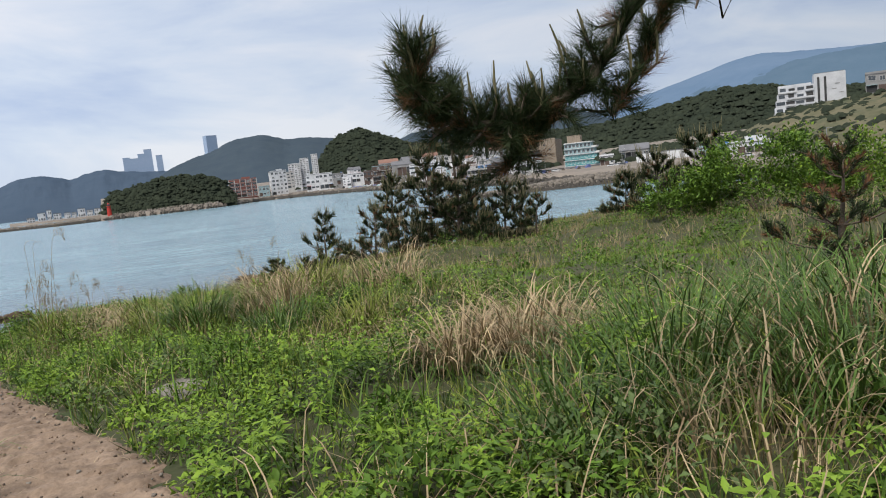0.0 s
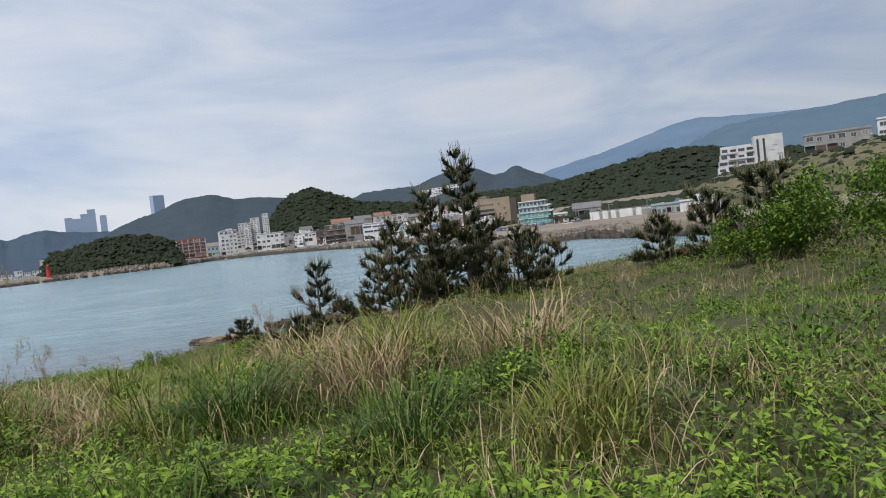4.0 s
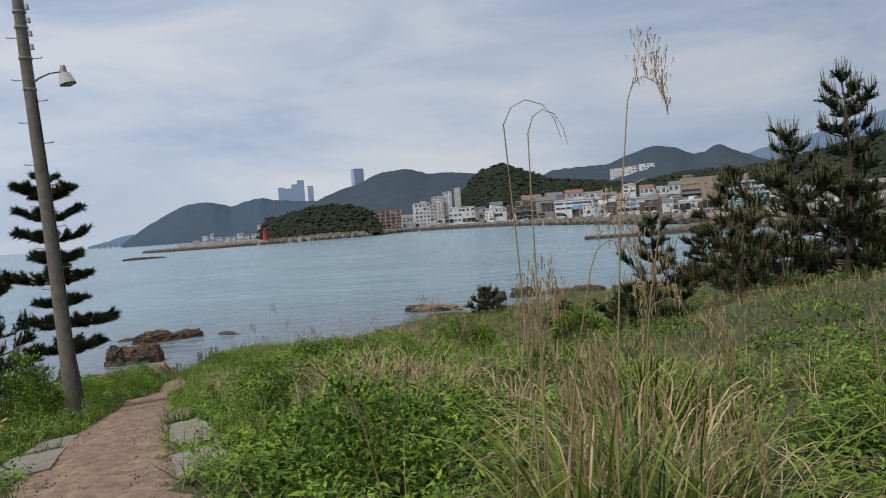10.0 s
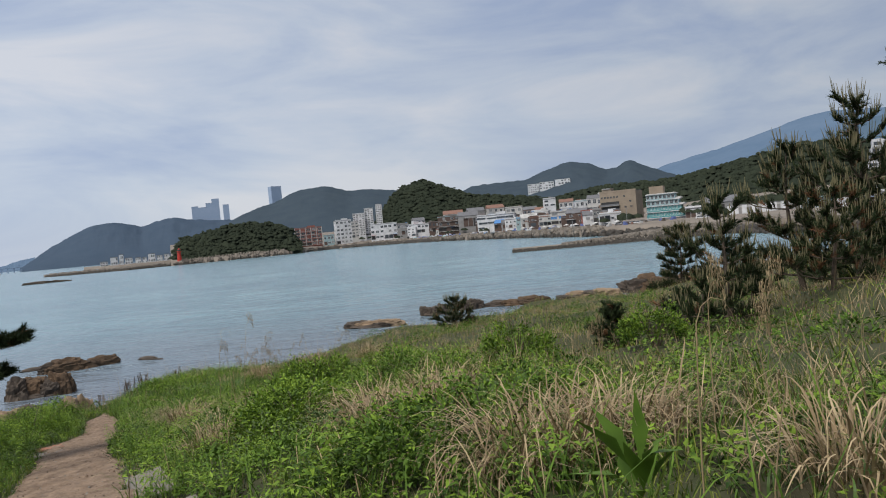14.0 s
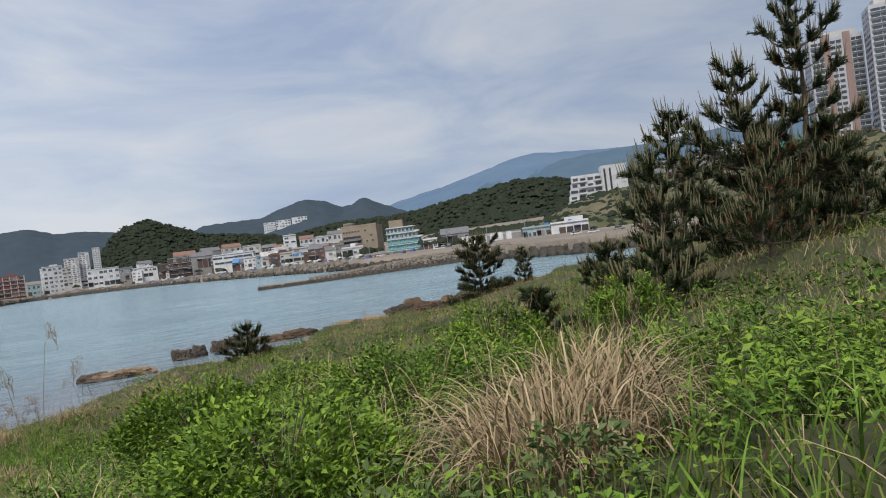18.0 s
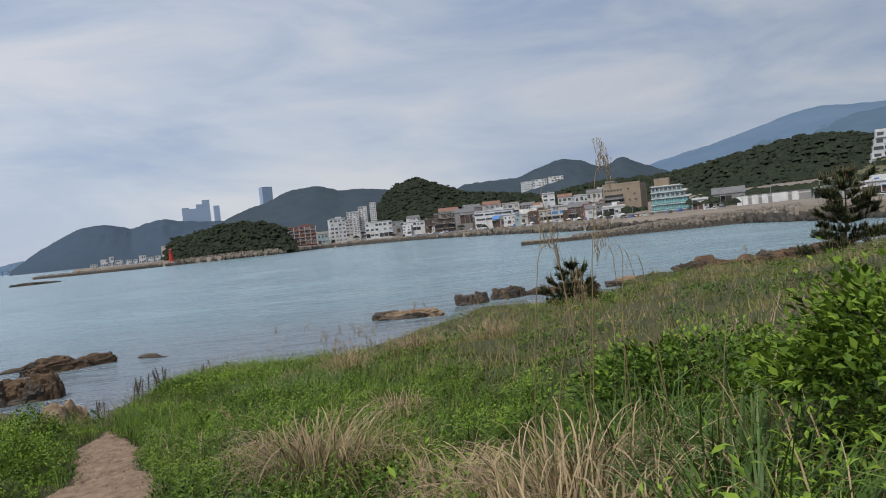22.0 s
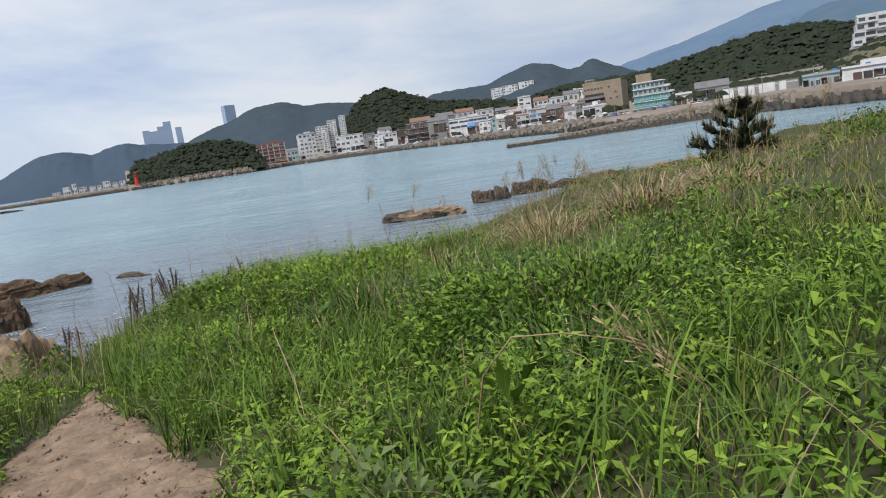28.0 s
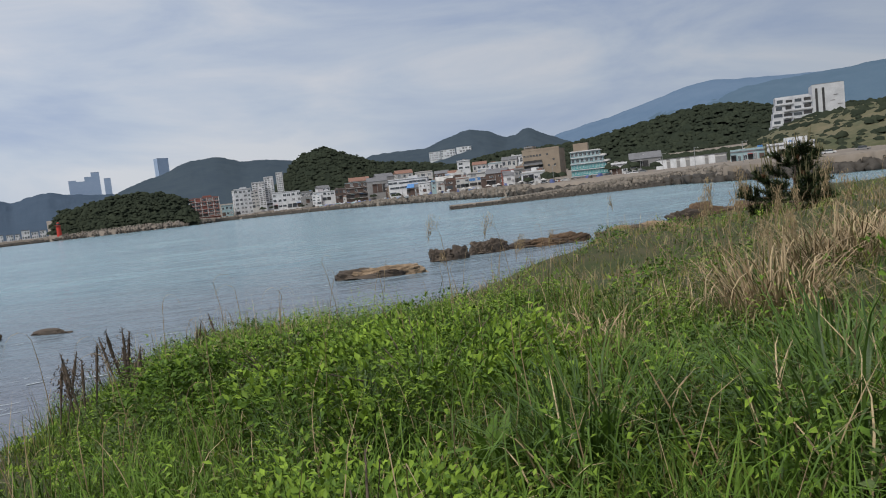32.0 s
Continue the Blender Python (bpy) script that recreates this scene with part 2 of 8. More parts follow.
M = {
    "soil": mat("soil_turf", (0.036, 0.052, 0.016), (0.075, 0.067, 0.035), 1.2, 0.95, 0.6),
    "path": mat("sandy_earth", (0.31, 0.222, 0.155), (0.135, 0.092, 0.063), 5.0, 0.95, 1.0, fine=0.03, detail=12.0),
    "concrete": mat("weathered_concrete", (0.27, 0.24, 0.20), (0.155, 0.135, 0.112), 3.0, 0.9, 0.4, fine=0.02),
    "redslab": mat("red_clay_slab", (0.42, 0.17, 0.10), (0.30, 0.13, 0.08), 6.0, 0.85, 0.3, fine=0.01),
    "grass": mat("green_grass", (0.036, 0.058, 0.010), (0.30, 0.335, 0.07), 0.35, 0.55, 0, island=0.65, trans=0.12, spec=0.12),
    "lush": mat("lush_grass", (0.014, 0.038, 0.007), (0.18, 0.295, 0.043), 0.8, 0.5, 0, island=0.6, trans=0.14, spec=0.12),
    "sedge": mat("dark_sedge", (0.012, 0.031, 0.008), (0.135, 0.225, 0.045), 0.8, 0.45, 0, island=0.6, trans=0.12, spec=0.2),
    # Turf colour is deepened to give the gaps between plants their shade.
    "turf": mat("short_turf", (0.014, 0.030, 0.007), (0.090, 0.148, 0.026), 0.8, 0.6, 0, island=0.5, trans=0.08, spec=0.1),
    "lawn": mat("bright_short_turf", (0.07, 0.125, 0.016), (0.22, 0.33, 0.046), 0.5, 0.55, 0, island=0.5, trans=0.2),
    "dry": mat("dry_straw", (0.53, 0.41, 0.24), (0.17, 0.11, 0.055), 0.4, 0.6, 0, island=0.75, trans=0.08),
    "oldstraw": mat("old_brown_straw", (0.44, 0.34, 0.205), (0.13, 0.088, 0.05), 0.4, 0.6, 0, island=0.75, trans=0.08),
    # Dark end lowered so lower leaves carry the shade of gaps in their colour.
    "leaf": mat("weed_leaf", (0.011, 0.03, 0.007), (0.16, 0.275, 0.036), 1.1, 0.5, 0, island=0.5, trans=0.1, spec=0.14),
    "mugwort": mat("grey_green_leaf", (0.05, 0.08, 0.028), (0.19, 0.25, 0.095), 0.5, 0.6, 0, island=0.6, trans=0.15, spec=0.1),
    # Pale tone of young tips, also used for lit tops of the shrubs.
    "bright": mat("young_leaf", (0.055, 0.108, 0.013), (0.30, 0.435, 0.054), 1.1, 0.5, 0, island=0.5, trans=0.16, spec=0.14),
    "needle": mat("pine_needle", (0.012, 0.024, 0.011), (0.066, 0.086, 0.036), 0.6, 0.55, 0, island=0.65, trans=0.08, spec=0.12),
    "deadneedle": mat("dead_pine_needle", (0.22, 0.10, 0.045), (0.12, 0.07, 0.035), 0.6, 0.7, 0, island=0.6),
    "candle": mat("pine_shoot", (0.22, 0.185, 0.10), (0.13, 0.125, 0.062), 3.0, 0.7, 0, island=0.5),
    "bark": mat("pine_bark", (0.16, 0.12, 0.09), (0.07, 0.055, 0.042), 9.0, 0.95, 0.8, fine=0.03),
    "pole": mat("weathered_wood_pole", (0.22, 0.20, 0.17), (0.13, 0.115, 0.095), 5.0, 0.9, 0.4, fine=0.01),
    "steel": mat("galvanised_steel", (0.35, 0.36, 0.36), (0.25, 0.25, 0.25), 6.0, 0.5, 0.1, metal=0.7, fine=0.005),
    "rock": mat("shore_rock", (0.165, 0.105, 0.062), (0.045, 0.032, 0.023), 0.9, 0.9, 1.0, fine=0.25, detail=10.0),
    "darkrock": mat("wet_rock", (0.10, 0.075, 0.055), (0.05, 0.04, 0.033), 0.6, 0.7, 0.9, fine=0.2),
    "paleRock": mat("pale_sandstone", (0.34, 0.245, 0.16), (0.16, 0.115, 0.075), 1.1, 0.9, 0.8, fine=0.15),
    "rubble": mat("rubble_stone", (0.25, 0.215, 0.18), (0.10, 0.09, 0.075), 0.5, 0.9, 0.6, island=0.7, fine=0.2),
    "wetrubble": mat("wet_rubble", (0.075, 0.065, 0.055), (0.04, 0.036, 0.03), 0.5, 0.7, 0.6, island=0.5, fine=0.2),
    "sand": mat("harbour_sand", (0.42, 0.36, 0.28), (0.32, 0.27, 0.21), 0.05, 0.95, 0.2, fine=0.2),
    "quay": mat("quay_concrete", (0.26, 0.22, 0.18), (0.165, 0.14, 0.115), 0.05, 0.9, 0.3, fine=0.1),
    "asphalt": mat("asphalt", (0.06, 0.06, 0.06), (0.09, 0.09, 0.088), 0.5, 0.9, 0.2),
    "forest": mat("forest_canopy", (0.024, 0.031, 0.022), (0.036, 0.043, 0.030), 0.04, 1.0, 0.5, fine=2.0, spec=0.0),
    "tree": mat("tree_crown_leaf", (0.026, 0.033, 0.024), (0.044, 0.052, 0.034), 0.03, 1.0, 0.9, island=0.35, spec=0.0, fine=1.0),
    "field": mat("dry_hillside_grass", (0.165, 0.14, 0.085), (0.062, 0.072, 0.036), 0.06, 0.95, 0.3, fine=0.5),
    # Aerial haze is mixed into the base colours of these far hills.
    "far1": mat("haze_tinted_hill", (0.050, 0.068, 0.088), (0.062, 0.082, 0.098), 0.02, 1.0, 0.15, fine=4.0, spec=0.0),
    "far2": mat("haze_tinted_mountain", (0.105, 0.16, 0.235), (0.13, 0.185, 0.26), 0.004, 1.0, 0.2, fine=10.0, spec=0.0),
    "ridge": mat("haze_tinted_ridge", (0.084, 0.13, 0.178), (0.098, 0.145, 0.195), 0.012, 1.0, 0.15, fine=5.0, spec=0.0),
    "far3": mat("haze_tinted_headland", (0.060, 0.086, 0.122), (0.070, 0.096, 0.132), 0.015, 1.0, 0.1, fine=4.0, spec=0.0),
    # Pale blue stands in for the haze over the far towers; second tone is darker.
    "fartower": mat("haze_tinted_tower", (0.36, 0.44, 0.56), (0.30, 0.385, 0.51), 0.02, 0.6, 0, spec=0.2),
    "fartower2": mat("haze_tinted_shade", (0.25, 0.32, 0.44), (0.27, 0.35, 0.46), 0.05, 0.6, 0, spec=0.2),
    "red": mat("red_paint", (0.55, 0.05, 0.035), (0.42, 0.045, 0.03), 0.6, 0.6, 0.1),
    "glass": mat("dark_window_glass", (0.05, 0.06, 0.07), (0.085, 0.095, 0.105), 0.3, 0.2, 0, spec=0.5),
    "teal": mat("teal_glazing", (0.12, 0.33, 0.33), (0.08, 0.25, 0.26), 0.5, 0.25, 0, spec=0.5),
    "blue": mat("blue_paint", (0.10, 0.25, 0.52), (0.08, 0.2, 0.42), 0.4, 0.6, 0.1),
    "tarp": mat("blue_tarpaulin", (0.10, 0.14, 0.36), (0.2, 0.24, 0.4), 0.3, 0.7, 0.3),
    "cyan": mat("pale_cyan_paint", (0.34, 0.46, 0.48), (0.25, 0.35, 0.37), 0.3, 0.7, 0.1),
    "white": mat("white_render", (0.76, 0.76, 0.77), (0.50, 0.505, 0.51), 0.22, 0.85, 0.1),
    "offwhite": mat("offwhite_render", (0.58, 0.565, 0.54), (0.38, 0.37, 0.35), 0.22, 0.85, 0.1),
    "palegrey": mat("pale_grey_render", (0.60, 0.605, 0.62), (0.44, 0.445, 0.46), 0.15, 0.85, 0.1),
    "grey": mat("grey_render", (0.30, 0.295, 0.29), (0.22, 0.215, 0.21), 0.3, 0.85, 0.1),
    "tan": mat("tan_panel", (0.33, 0.265, 0.20), (0.25, 0.20, 0.15), 0.2, 0.8, 0.1),
    "brick": mat("red_brick", (0.30, 0.11, 0.085), (0.22, 0.085, 0.07), 0.5, 0.9, 0.2),
    "brown": mat("brown_render", (0.13, 0.09, 0.075), (0.09, 0.065, 0.055), 0.4, 0.85, 0.1),
    "roofgrey": mat("grey_roof", (0.19, 0.19, 0.20), (0.13, 0.13, 0.135), 0.4, 0.8, 0.1),
    "roofred": mat("orange_roof", (0.27, 0.15, 0.11), (0.20, 0.115, 0.09), 0.4, 0.8, 0.1),
    "aptgrey": mat("apartment_grey", (0.52, 0.52, 0.545), (0.42, 0.42, 0.45), 0.05, 0.85, 0),
    "aptwarm": mat("apartment_taupe", (0.34, 0.24, 0.21), (0.29, 0.20, 0.18), 0.05, 0.85, 0),
    "net": mat("green_netting", (0.06, 0.33, 0.27), (0.08, 0.40, 0.33), 0.3, 0.8, 0.2),
    # Near-black for shade painted into openings; also the colour of dark crates.
    "shade": mat("recess_shade_and_crates", (0.03, 0.03, 0.033), (0.07, 0.068, 0.066), 0.4, 0.8, 0),
    "curtain": mat("curtained_glass", (0.28, 0.28, 0.28), (0.16, 0.17, 0.18), 0.5, 0.4, 0, spec=0.5),
    "tyre": mat("tyre_rubber", (0.03, 0.03, 0.03), None, 3.0, 0.9, 0),
}


# ---- mesh helpers ----
def mesh_of(name, verts, faces, material, smooth=False):
    me = bpy.data.meshes.new(name)
    verts = np.asarray(verts, np.float32).reshape(-1, 3)
    faces = np.asarray(faces, np.int32)
    k = faces.shape[1]
    me.vertices.add(len(verts))
    me.vertices.foreach_set("co", verts.ravel())
    me.loops.add(faces.size)
    me.loops.foreach_set("vertex_index", faces.ravel())
    me.polygons.add(len(faces))
    me.polygons.foreach_set("loop_start", np.arange(0, faces.size, k, dtype=np.int32))
    me.polygons.foreach_set("loop_total", np.full(len(faces), k, np.int32))
    if smooth:
        me.polygons.foreach_set("use_smooth", np.ones(len(faces), bool))
    me.update(calc_edges=True)
    me.materials.append(material)
    return me


def obj(name, me, parent=None, at=None):
    ob = new(name, me)
    if parent is not None:
        ob.parent = parent
    if at is not None:
        ob.matrix_local = at
    return ob


def part(name, bm, material, parent, label=""):
    me = bpy.data.meshes.new(name)
    bm.to_mesh(me)
    bm.free()
    me.materials.append(material)
    ob = obj(name, me, parent)
    return tagged(ob, label) if label else ob


def box(sx, sy, sz, at=(0, 0, 0), bevel=0.0, bm=None):
    """A box of the given size whose base centre is at `at`."""
    own = bm or bmesh.new()
    got = bmesh.ops.create_cube(own, size=1.0)["verts"]
    bmesh.ops.scale(own, vec=(sx, sy, sz), verts=got)
    bmesh.ops.translate(own, vec=(at[0], at[1], at[2] + sz / 2), verts=got)
    if bevel:
        edges = list({e for v in got for e in v.link_edges})
        bmesh.ops.bevel(own, geom=edges, offset=bevel, segments=2, affect="EDGES")
    return own


def tube(points, radii, sides=7):
    """Vertices and quads of a tapering tube along points."""
    pts = [Vector(p) for p in points]
    vs, fs = [], []
    for i, p in enumerate(pts):
        d = (pts[min(i + 1, len(pts) - 1)] - pts[max(i - 1, 0)]).normalized()
        a = d.orthogonal().normalized()
        b = d.cross(a)
        for k in range(sides):
            w = 2 * math.pi * k / sides
            vs.append(p + float(radii[i]) * (math.cos(w) * a + math.sin(w) * b))
        if i:
            o = (i - 1) * sides
            for k in range(sides):
                k2 = (k + 1) % sides
                fs.append((o + k, o + k2, o + sides + k2, o + sides + k))
    return vs, fs


def join(lists):
    vs, fs, n = [], [], 0
    for v, f in lists:
        vs += list(v)
        fs += [tuple(i + n for i in q) for q in f]
        n += len(v)
    return vs, fs


def waves(x, y, size, seed):
    """Smooth random field from 0 to 1 with features of about the given size."""
    r = np.random.RandomState(seed)
    out = np.zeros_like(np.asarray(x, float))
    for _ in range(7):
        a, ph, s = r.uniform(0, 6.283), r.uniform(0, 6.283), size * r.uniform(0.6, 1.6)
        out = out + np.sin((x * np.cos(a) + y * np.sin(a)) * 6.283 / s + ph)
    return 0.5 + 0.5 * np.tanh(out / 2.2)


# ---- the headland: ground, path ----
PATH_Y = [-14, 0, 6, 13.4, 18.4, 23.5, 30, 33.3, 38, 45.7, 52, 60]
PATH_X = [1.8, -0.3, -1.5, -4.9, -6.8, -8.5, -10.0, -11.0, -11.8, -13.1, -14.6, -15.6]
PATH_Z = [11.7, 11.1, 10.65, 10.05, 9.4, 8.55, 7.45, 6.85, 6.0, 5.1, 4.4, 3.5]
PATH_SIDE_Y = [-14, 5, 7.2, 10, 13, 18, 22, 26, 33, 36.5, 38.3, 39.3, 40.2, 42.5, 44.5, 46, 47.2]
PATH_LEFT = [0.8, 0.6, 0.5, 0.55, 0.65, 0.75, 0.65, 0.65, 0.6, 0.9, 1.1, 0.7, 0.3, 0.42, 0.72, 0.2, 0.02]
PATH_RIGHT = [0.85, 0.78, 0.5, 0.5, 0.8, 0.92, 1.0, 1.0, 0.9, 0.95, 1.12, 0.95, 0.72, 0.76, 0.5, 0.15, 0.02]
EDGE_X, EDGE_Y = [-60, -30, -22, -17, -15, -14.2, -13.3, -11.5, 0, 20, 40, 90], [20, 34, 43, 48.0, 50.0, 53.0, 57.0, 60.5, 61.5, 62.0, 61.0, 56.0]
RISE_Y, RISE = [5, 18, 28, 45, 60], [0.0, 0.02, 0.07, 0.075, 0.065]


def smooth_step(a, b, v):
    u = np.clip((v - a) / (b - a), 0, 1)
    return u * u * (3 - 2 * u)


def path_x(y):
    return np.mean([np.interp(y + o, PATH_Y, PATH_X) for o in (-2, -1, 0, 1, 2)], axis=0)


def shore_edge(x):
    """How far out the turf reaches before it falls to the shore."""
    x = np.asarray(x, float)
    return np.interp(x, EDGE_X, EDGE_Y) + 1.6 * np.sin(x * 0.22) * smooth_step(-11, -6, x) + 0.5 * np.sin(x * 1.3)


def ground_z(x, y):
    x, y = np.asarray(x, float), np.asarray(y, float)
    h = np.mean([np.interp(y + o, PATH_Y, PATH_Z) for o in (-2, -1, 0, 1, 2)], axis=0)
    d = x - path_x(y)
    z = h + np.interp(y, RISE_Y, RISE) * np.clip(d, 0, 45) - 0.035 * np.clip(-d, 0, 30)
    side = smooth_step(0.8, 2.5, np.abs(d))
    z = z + side * (0.22 * (waves(x, y, 4.0, 3) - 0.5) + 0.5 * (waves(x, y, 13.0, 4) - 0.5)) * smooth_step(0, 8, np.abs(d) + 3) - 0.06 * (1 - side)
    out = y - shore_edge(x)
    z = np.where(out > 0, z - 0.95 * np.clip(out, 0, 14) * smooth_step(0, 2.5, out), z)
    low = np.full_like(z, -1.2)
    return np.maximum(z, low) if np.ndim(z) else max(float(z), float(low))


def grid_mesh(name, x0, x1, nx, y0, y1, ny, zf, material, smooth=True):
    xs, ys = np.meshgrid(np.linspace(x0, x1, nx), np.linspace(y0, y1, ny))
    v = np.stack([xs, ys, zf(xs, ys)], -1).reshape(-1, 3)
    i = (np.arange(ny - 1)[:, None] * nx + np.arange(nx - 1)[None]).ravel()
    f = np.stack([i, i + 1, i + nx + 1, i + nx], -1)
    return mesh_of(name, v, f, material, smooth)


ground = tagged(obj("ground", grid_mesh("ground", -75, 95, 340, -40, 125, 330, ground_z, M["soil"])), "grassy headland soil sloping down to the sea", "ground", kind="structure")
seabed = tagged(obj("ground_far", grid_mesh("ground_far", -4800, 4800, 40, -4800, 4800, 40, lambda x, y: np.full_like(x, -3.0), M["sand"])), "sandy seabed under the bay", "ground", kind="structure")


def sea_material():
    m = mat("sea_water", (0.215, 0.325, 0.36), (0.14, 0.215, 0.255), 0.03, 0.2, 0, spec=0.35)
    t = m.node_tree
    p = t.nodes["Principled BSDF"]
    p.inputs["IOR"].default_value = 1.33
    # greyer colour close inshore, turquoise farther out, with a ragged change
    where = t.nodes.new("ShaderNodeTexCoord")
    axis = t.nodes.new("ShaderNodeSeparateXYZ")
    t.links.new(where.outputs["Object"], axis.inputs[0])
    patch = t.nodes.new("ShaderNodeTexNoise")
    patch.inputs["Scale"].default_value, patch.inputs["Detail"].default_value = 0.03, 5.0
    t.links.new(where.outputs["Object"], patch.inputs["Vector"])
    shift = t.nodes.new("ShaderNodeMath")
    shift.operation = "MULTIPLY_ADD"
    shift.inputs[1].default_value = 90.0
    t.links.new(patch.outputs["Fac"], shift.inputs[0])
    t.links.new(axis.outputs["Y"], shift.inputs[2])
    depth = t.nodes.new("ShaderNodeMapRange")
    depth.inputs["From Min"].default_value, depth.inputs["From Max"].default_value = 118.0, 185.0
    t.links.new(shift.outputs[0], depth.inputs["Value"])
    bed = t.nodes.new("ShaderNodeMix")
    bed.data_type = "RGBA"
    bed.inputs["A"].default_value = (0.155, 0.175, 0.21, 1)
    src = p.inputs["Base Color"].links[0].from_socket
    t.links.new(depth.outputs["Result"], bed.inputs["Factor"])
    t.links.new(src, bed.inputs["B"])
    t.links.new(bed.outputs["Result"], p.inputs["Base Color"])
    tcn = t.nodes.new("ShaderNodeTexCoord")
    prev = None
    for sc, st, dist in ((0.06, 0.8, 2.2), (0.30, 1.0, 1.0), (1.5, 1.0, 0.24)):
        mpn = t.nodes.new("ShaderNodeMapping")
        mpn.inputs["Scale"].default_value = (sc * 0.5, sc, sc)
        mpn.inputs["Rotation"].default_value = (0, 0, radians(12))
        nz = t.nodes.new("ShaderNodeTexNoise")
        nz.inputs["Scale"].default_value, nz.inputs["Detail"].default_value = 1.0, 4.0
        b = t.nodes.new("ShaderNodeBump")
        b.inputs["Strength"].default_value, b.inputs["Distance"].default_value = st, dist
        t.links.new(tcn.outputs["Object"], mpn.inputs["Vector"])
        t.links.new(mpn.outputs["Vector"], nz.inputs["Vector"])
        t.links.new(nz.outputs["Fac"], b.inputs["Height"])
        if prev:
            t.links.new(prev.outputs["Normal"], b.inputs["Normal"])
        prev = b
    t.links.new(prev.outputs["Normal"], p.inputs["Normal"])
    return m


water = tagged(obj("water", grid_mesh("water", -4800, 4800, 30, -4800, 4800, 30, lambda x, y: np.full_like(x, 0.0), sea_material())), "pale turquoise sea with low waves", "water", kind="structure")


def path_mesh():
    ys = np.linspace(-6, 47.2, 1700)
    us = np.linspace(-1, 1, 41)
    c = path_x(ys)
    wob = 1 + 0.12 * (waves(ys, ys * 0, 1.3, 11) - 0.5)
    left, right = np.interp(ys, PATH_SIDE_Y, PATH_LEFT) * wob, np.interp(ys, PATH_SIDE_Y, PATH_RIGHT) * wob
    xs = c[:, None] + np.where(us[None] < 0, us[None] * left[:, None], us[None] * right[:, None]) + 0.04 * np.sin(ys[:, None] * 6.3 + us[None] * 2)
    yy = np.repeat(ys[:, None], len(us), 1)
    z = ground_z(xs, yy) + 0.018 * (waves(xs, yy, 0.7, 21) - 0.5) + 0.03 * (waves(xs, yy, 0.31, 22) - 0.5) + 0.022 * (waves(xs, yy, 0.13, 23) - 0.5) + np.random.RandomState(6).normal(0, 0.0045, xs.shape) - 0.014 * np.exp(-((np.abs(us[None]) - 0.45) / 0.15) ** 2) + 0.045 - 0.07 * us[None] ** 6
    v = np.stack([xs, yy, z], -1).reshape(-1, 3)
    n = len(us)
    i = (np.arange(len(ys) - 1)[:, None] * n + np.arange(n - 1)[None]).ravel()
    return mesh_of("path", v, np.stack([i, i + 1, i + n + 1, i + n], -1), M["path"], True)


tagged(obj("path", path_mesh()), "trodden sandy earth footpath down to the shore", "path", kind="structure")

# ---- far places, by bearing (degrees east of north), distance and height angle from the middle of the walk ----
HUB = (-9.7, 30.0, 8.7)


def spot(az, far, z=0.0):
    a = radians(az)
    return Vector((HUB[0] + far * math.sin(a), HUB[1] + far * math.cos(a), z))


def rise(el, far):
    return HUB[2] + far * math.tan(radians(el))


def hill(name, label, far, depth, knots, material, foot=1.0, rough=2.0, n=140, rows=26, seed=1, category="hill", grain=None):
    """A wooded ridge: knots of bearing and height angle along its crest, its foot `depth` metres nearer."""
    az = np.linspace(knots[0][0], knots[-1][0], n)
    el = np.interp(az, [k[0] for k in knots], [k[1] for k in knots])
    ker = np.hanning(9)
    el = np.convolve(np.pad(el, 4, mode="edge"), ker / ker.sum(), "valid")
    v = np.concatenate([np.linspace(0, 1, rows), 1 + np.linspace(0.1, 1, rows // 3)])
    A, V = np.meshgrid(az, v)
    crest = HUB[2] + far * np.tan(np.radians(el))[None]
    R = far - depth + V * depth
    X, Y = HUB[0] + R * np.sin(np.radians(A)), HUB[1] + R * np.cos(np.radians(A))
    prof = np.where(V < 1, np.sin(np.clip(V, 0, 1) * np.pi / 2) ** 0.8, 1 - 0.6 * (V - 1))
    g = grain or depth / 6
    Z = foot + (crest - foot) * prof
    fade = np.clip(V * 3, 0, 1)
    Z = Z + rough * fade * (2 * waves(X, Y, g, seed) - 1) + rough * 0.5 * fade * (2 * waves(X, Y, g / 3.1, seed + 1) - 1) + rough * 0.3 * fade * np.random.RandomState(seed).uniform(-1, 1, X.shape)
    Z[0] = foot - 4
    k = n
    i = (np.arange(len(v) - 1)[:, None] * k + np.arange(k - 1)[None]).ravel()
    me = mesh_of(name, np.stack([X, Y, Z], -1).reshape(-1, 3), np.stack([i, i + 1, i + k + 1, i + k], -1), material, True)
    ob = tagged(obj(name, me), label, category)
    ob["kind"] = "structure"
    return X, Y, Z


FRONT_RIDGE = [(33, 2.4), (36.5, 3.6), (39, 4.25), (42.3, 4.6), (45.3, 5.15), (47.7, 5.2), (51, 5.35), (57, 5.6), (62, 5.3), (70, 4.6), (80, 3.4)]
# The far ridges get their haze from blue-grey surface colour.
hill("backdrop_mountain", "mountain range far inland, coloured blue for haze", 3900, 1300, [(28.5, 2.6), (30.7, 3.3), (32.5, 3.7), (34.5, 4.05), (37.5, 4.75), (40.2, 5.5), (42.2, 5.8), (44.5, 5.6), (48, 5.3), (53, 5.15), (57, 5.5), (62, 5.3), (70, 4.6), (80, 3.5)], M["far2"], 20, 3, seed=31, category="mountain")
hill("backdrop_mountain", "wooded ridge before the mountain, haze in its blue-green", 3300, 700, FRONT_RIDGE, M["ridge"], 20, 4, seed=39, category="mountain")
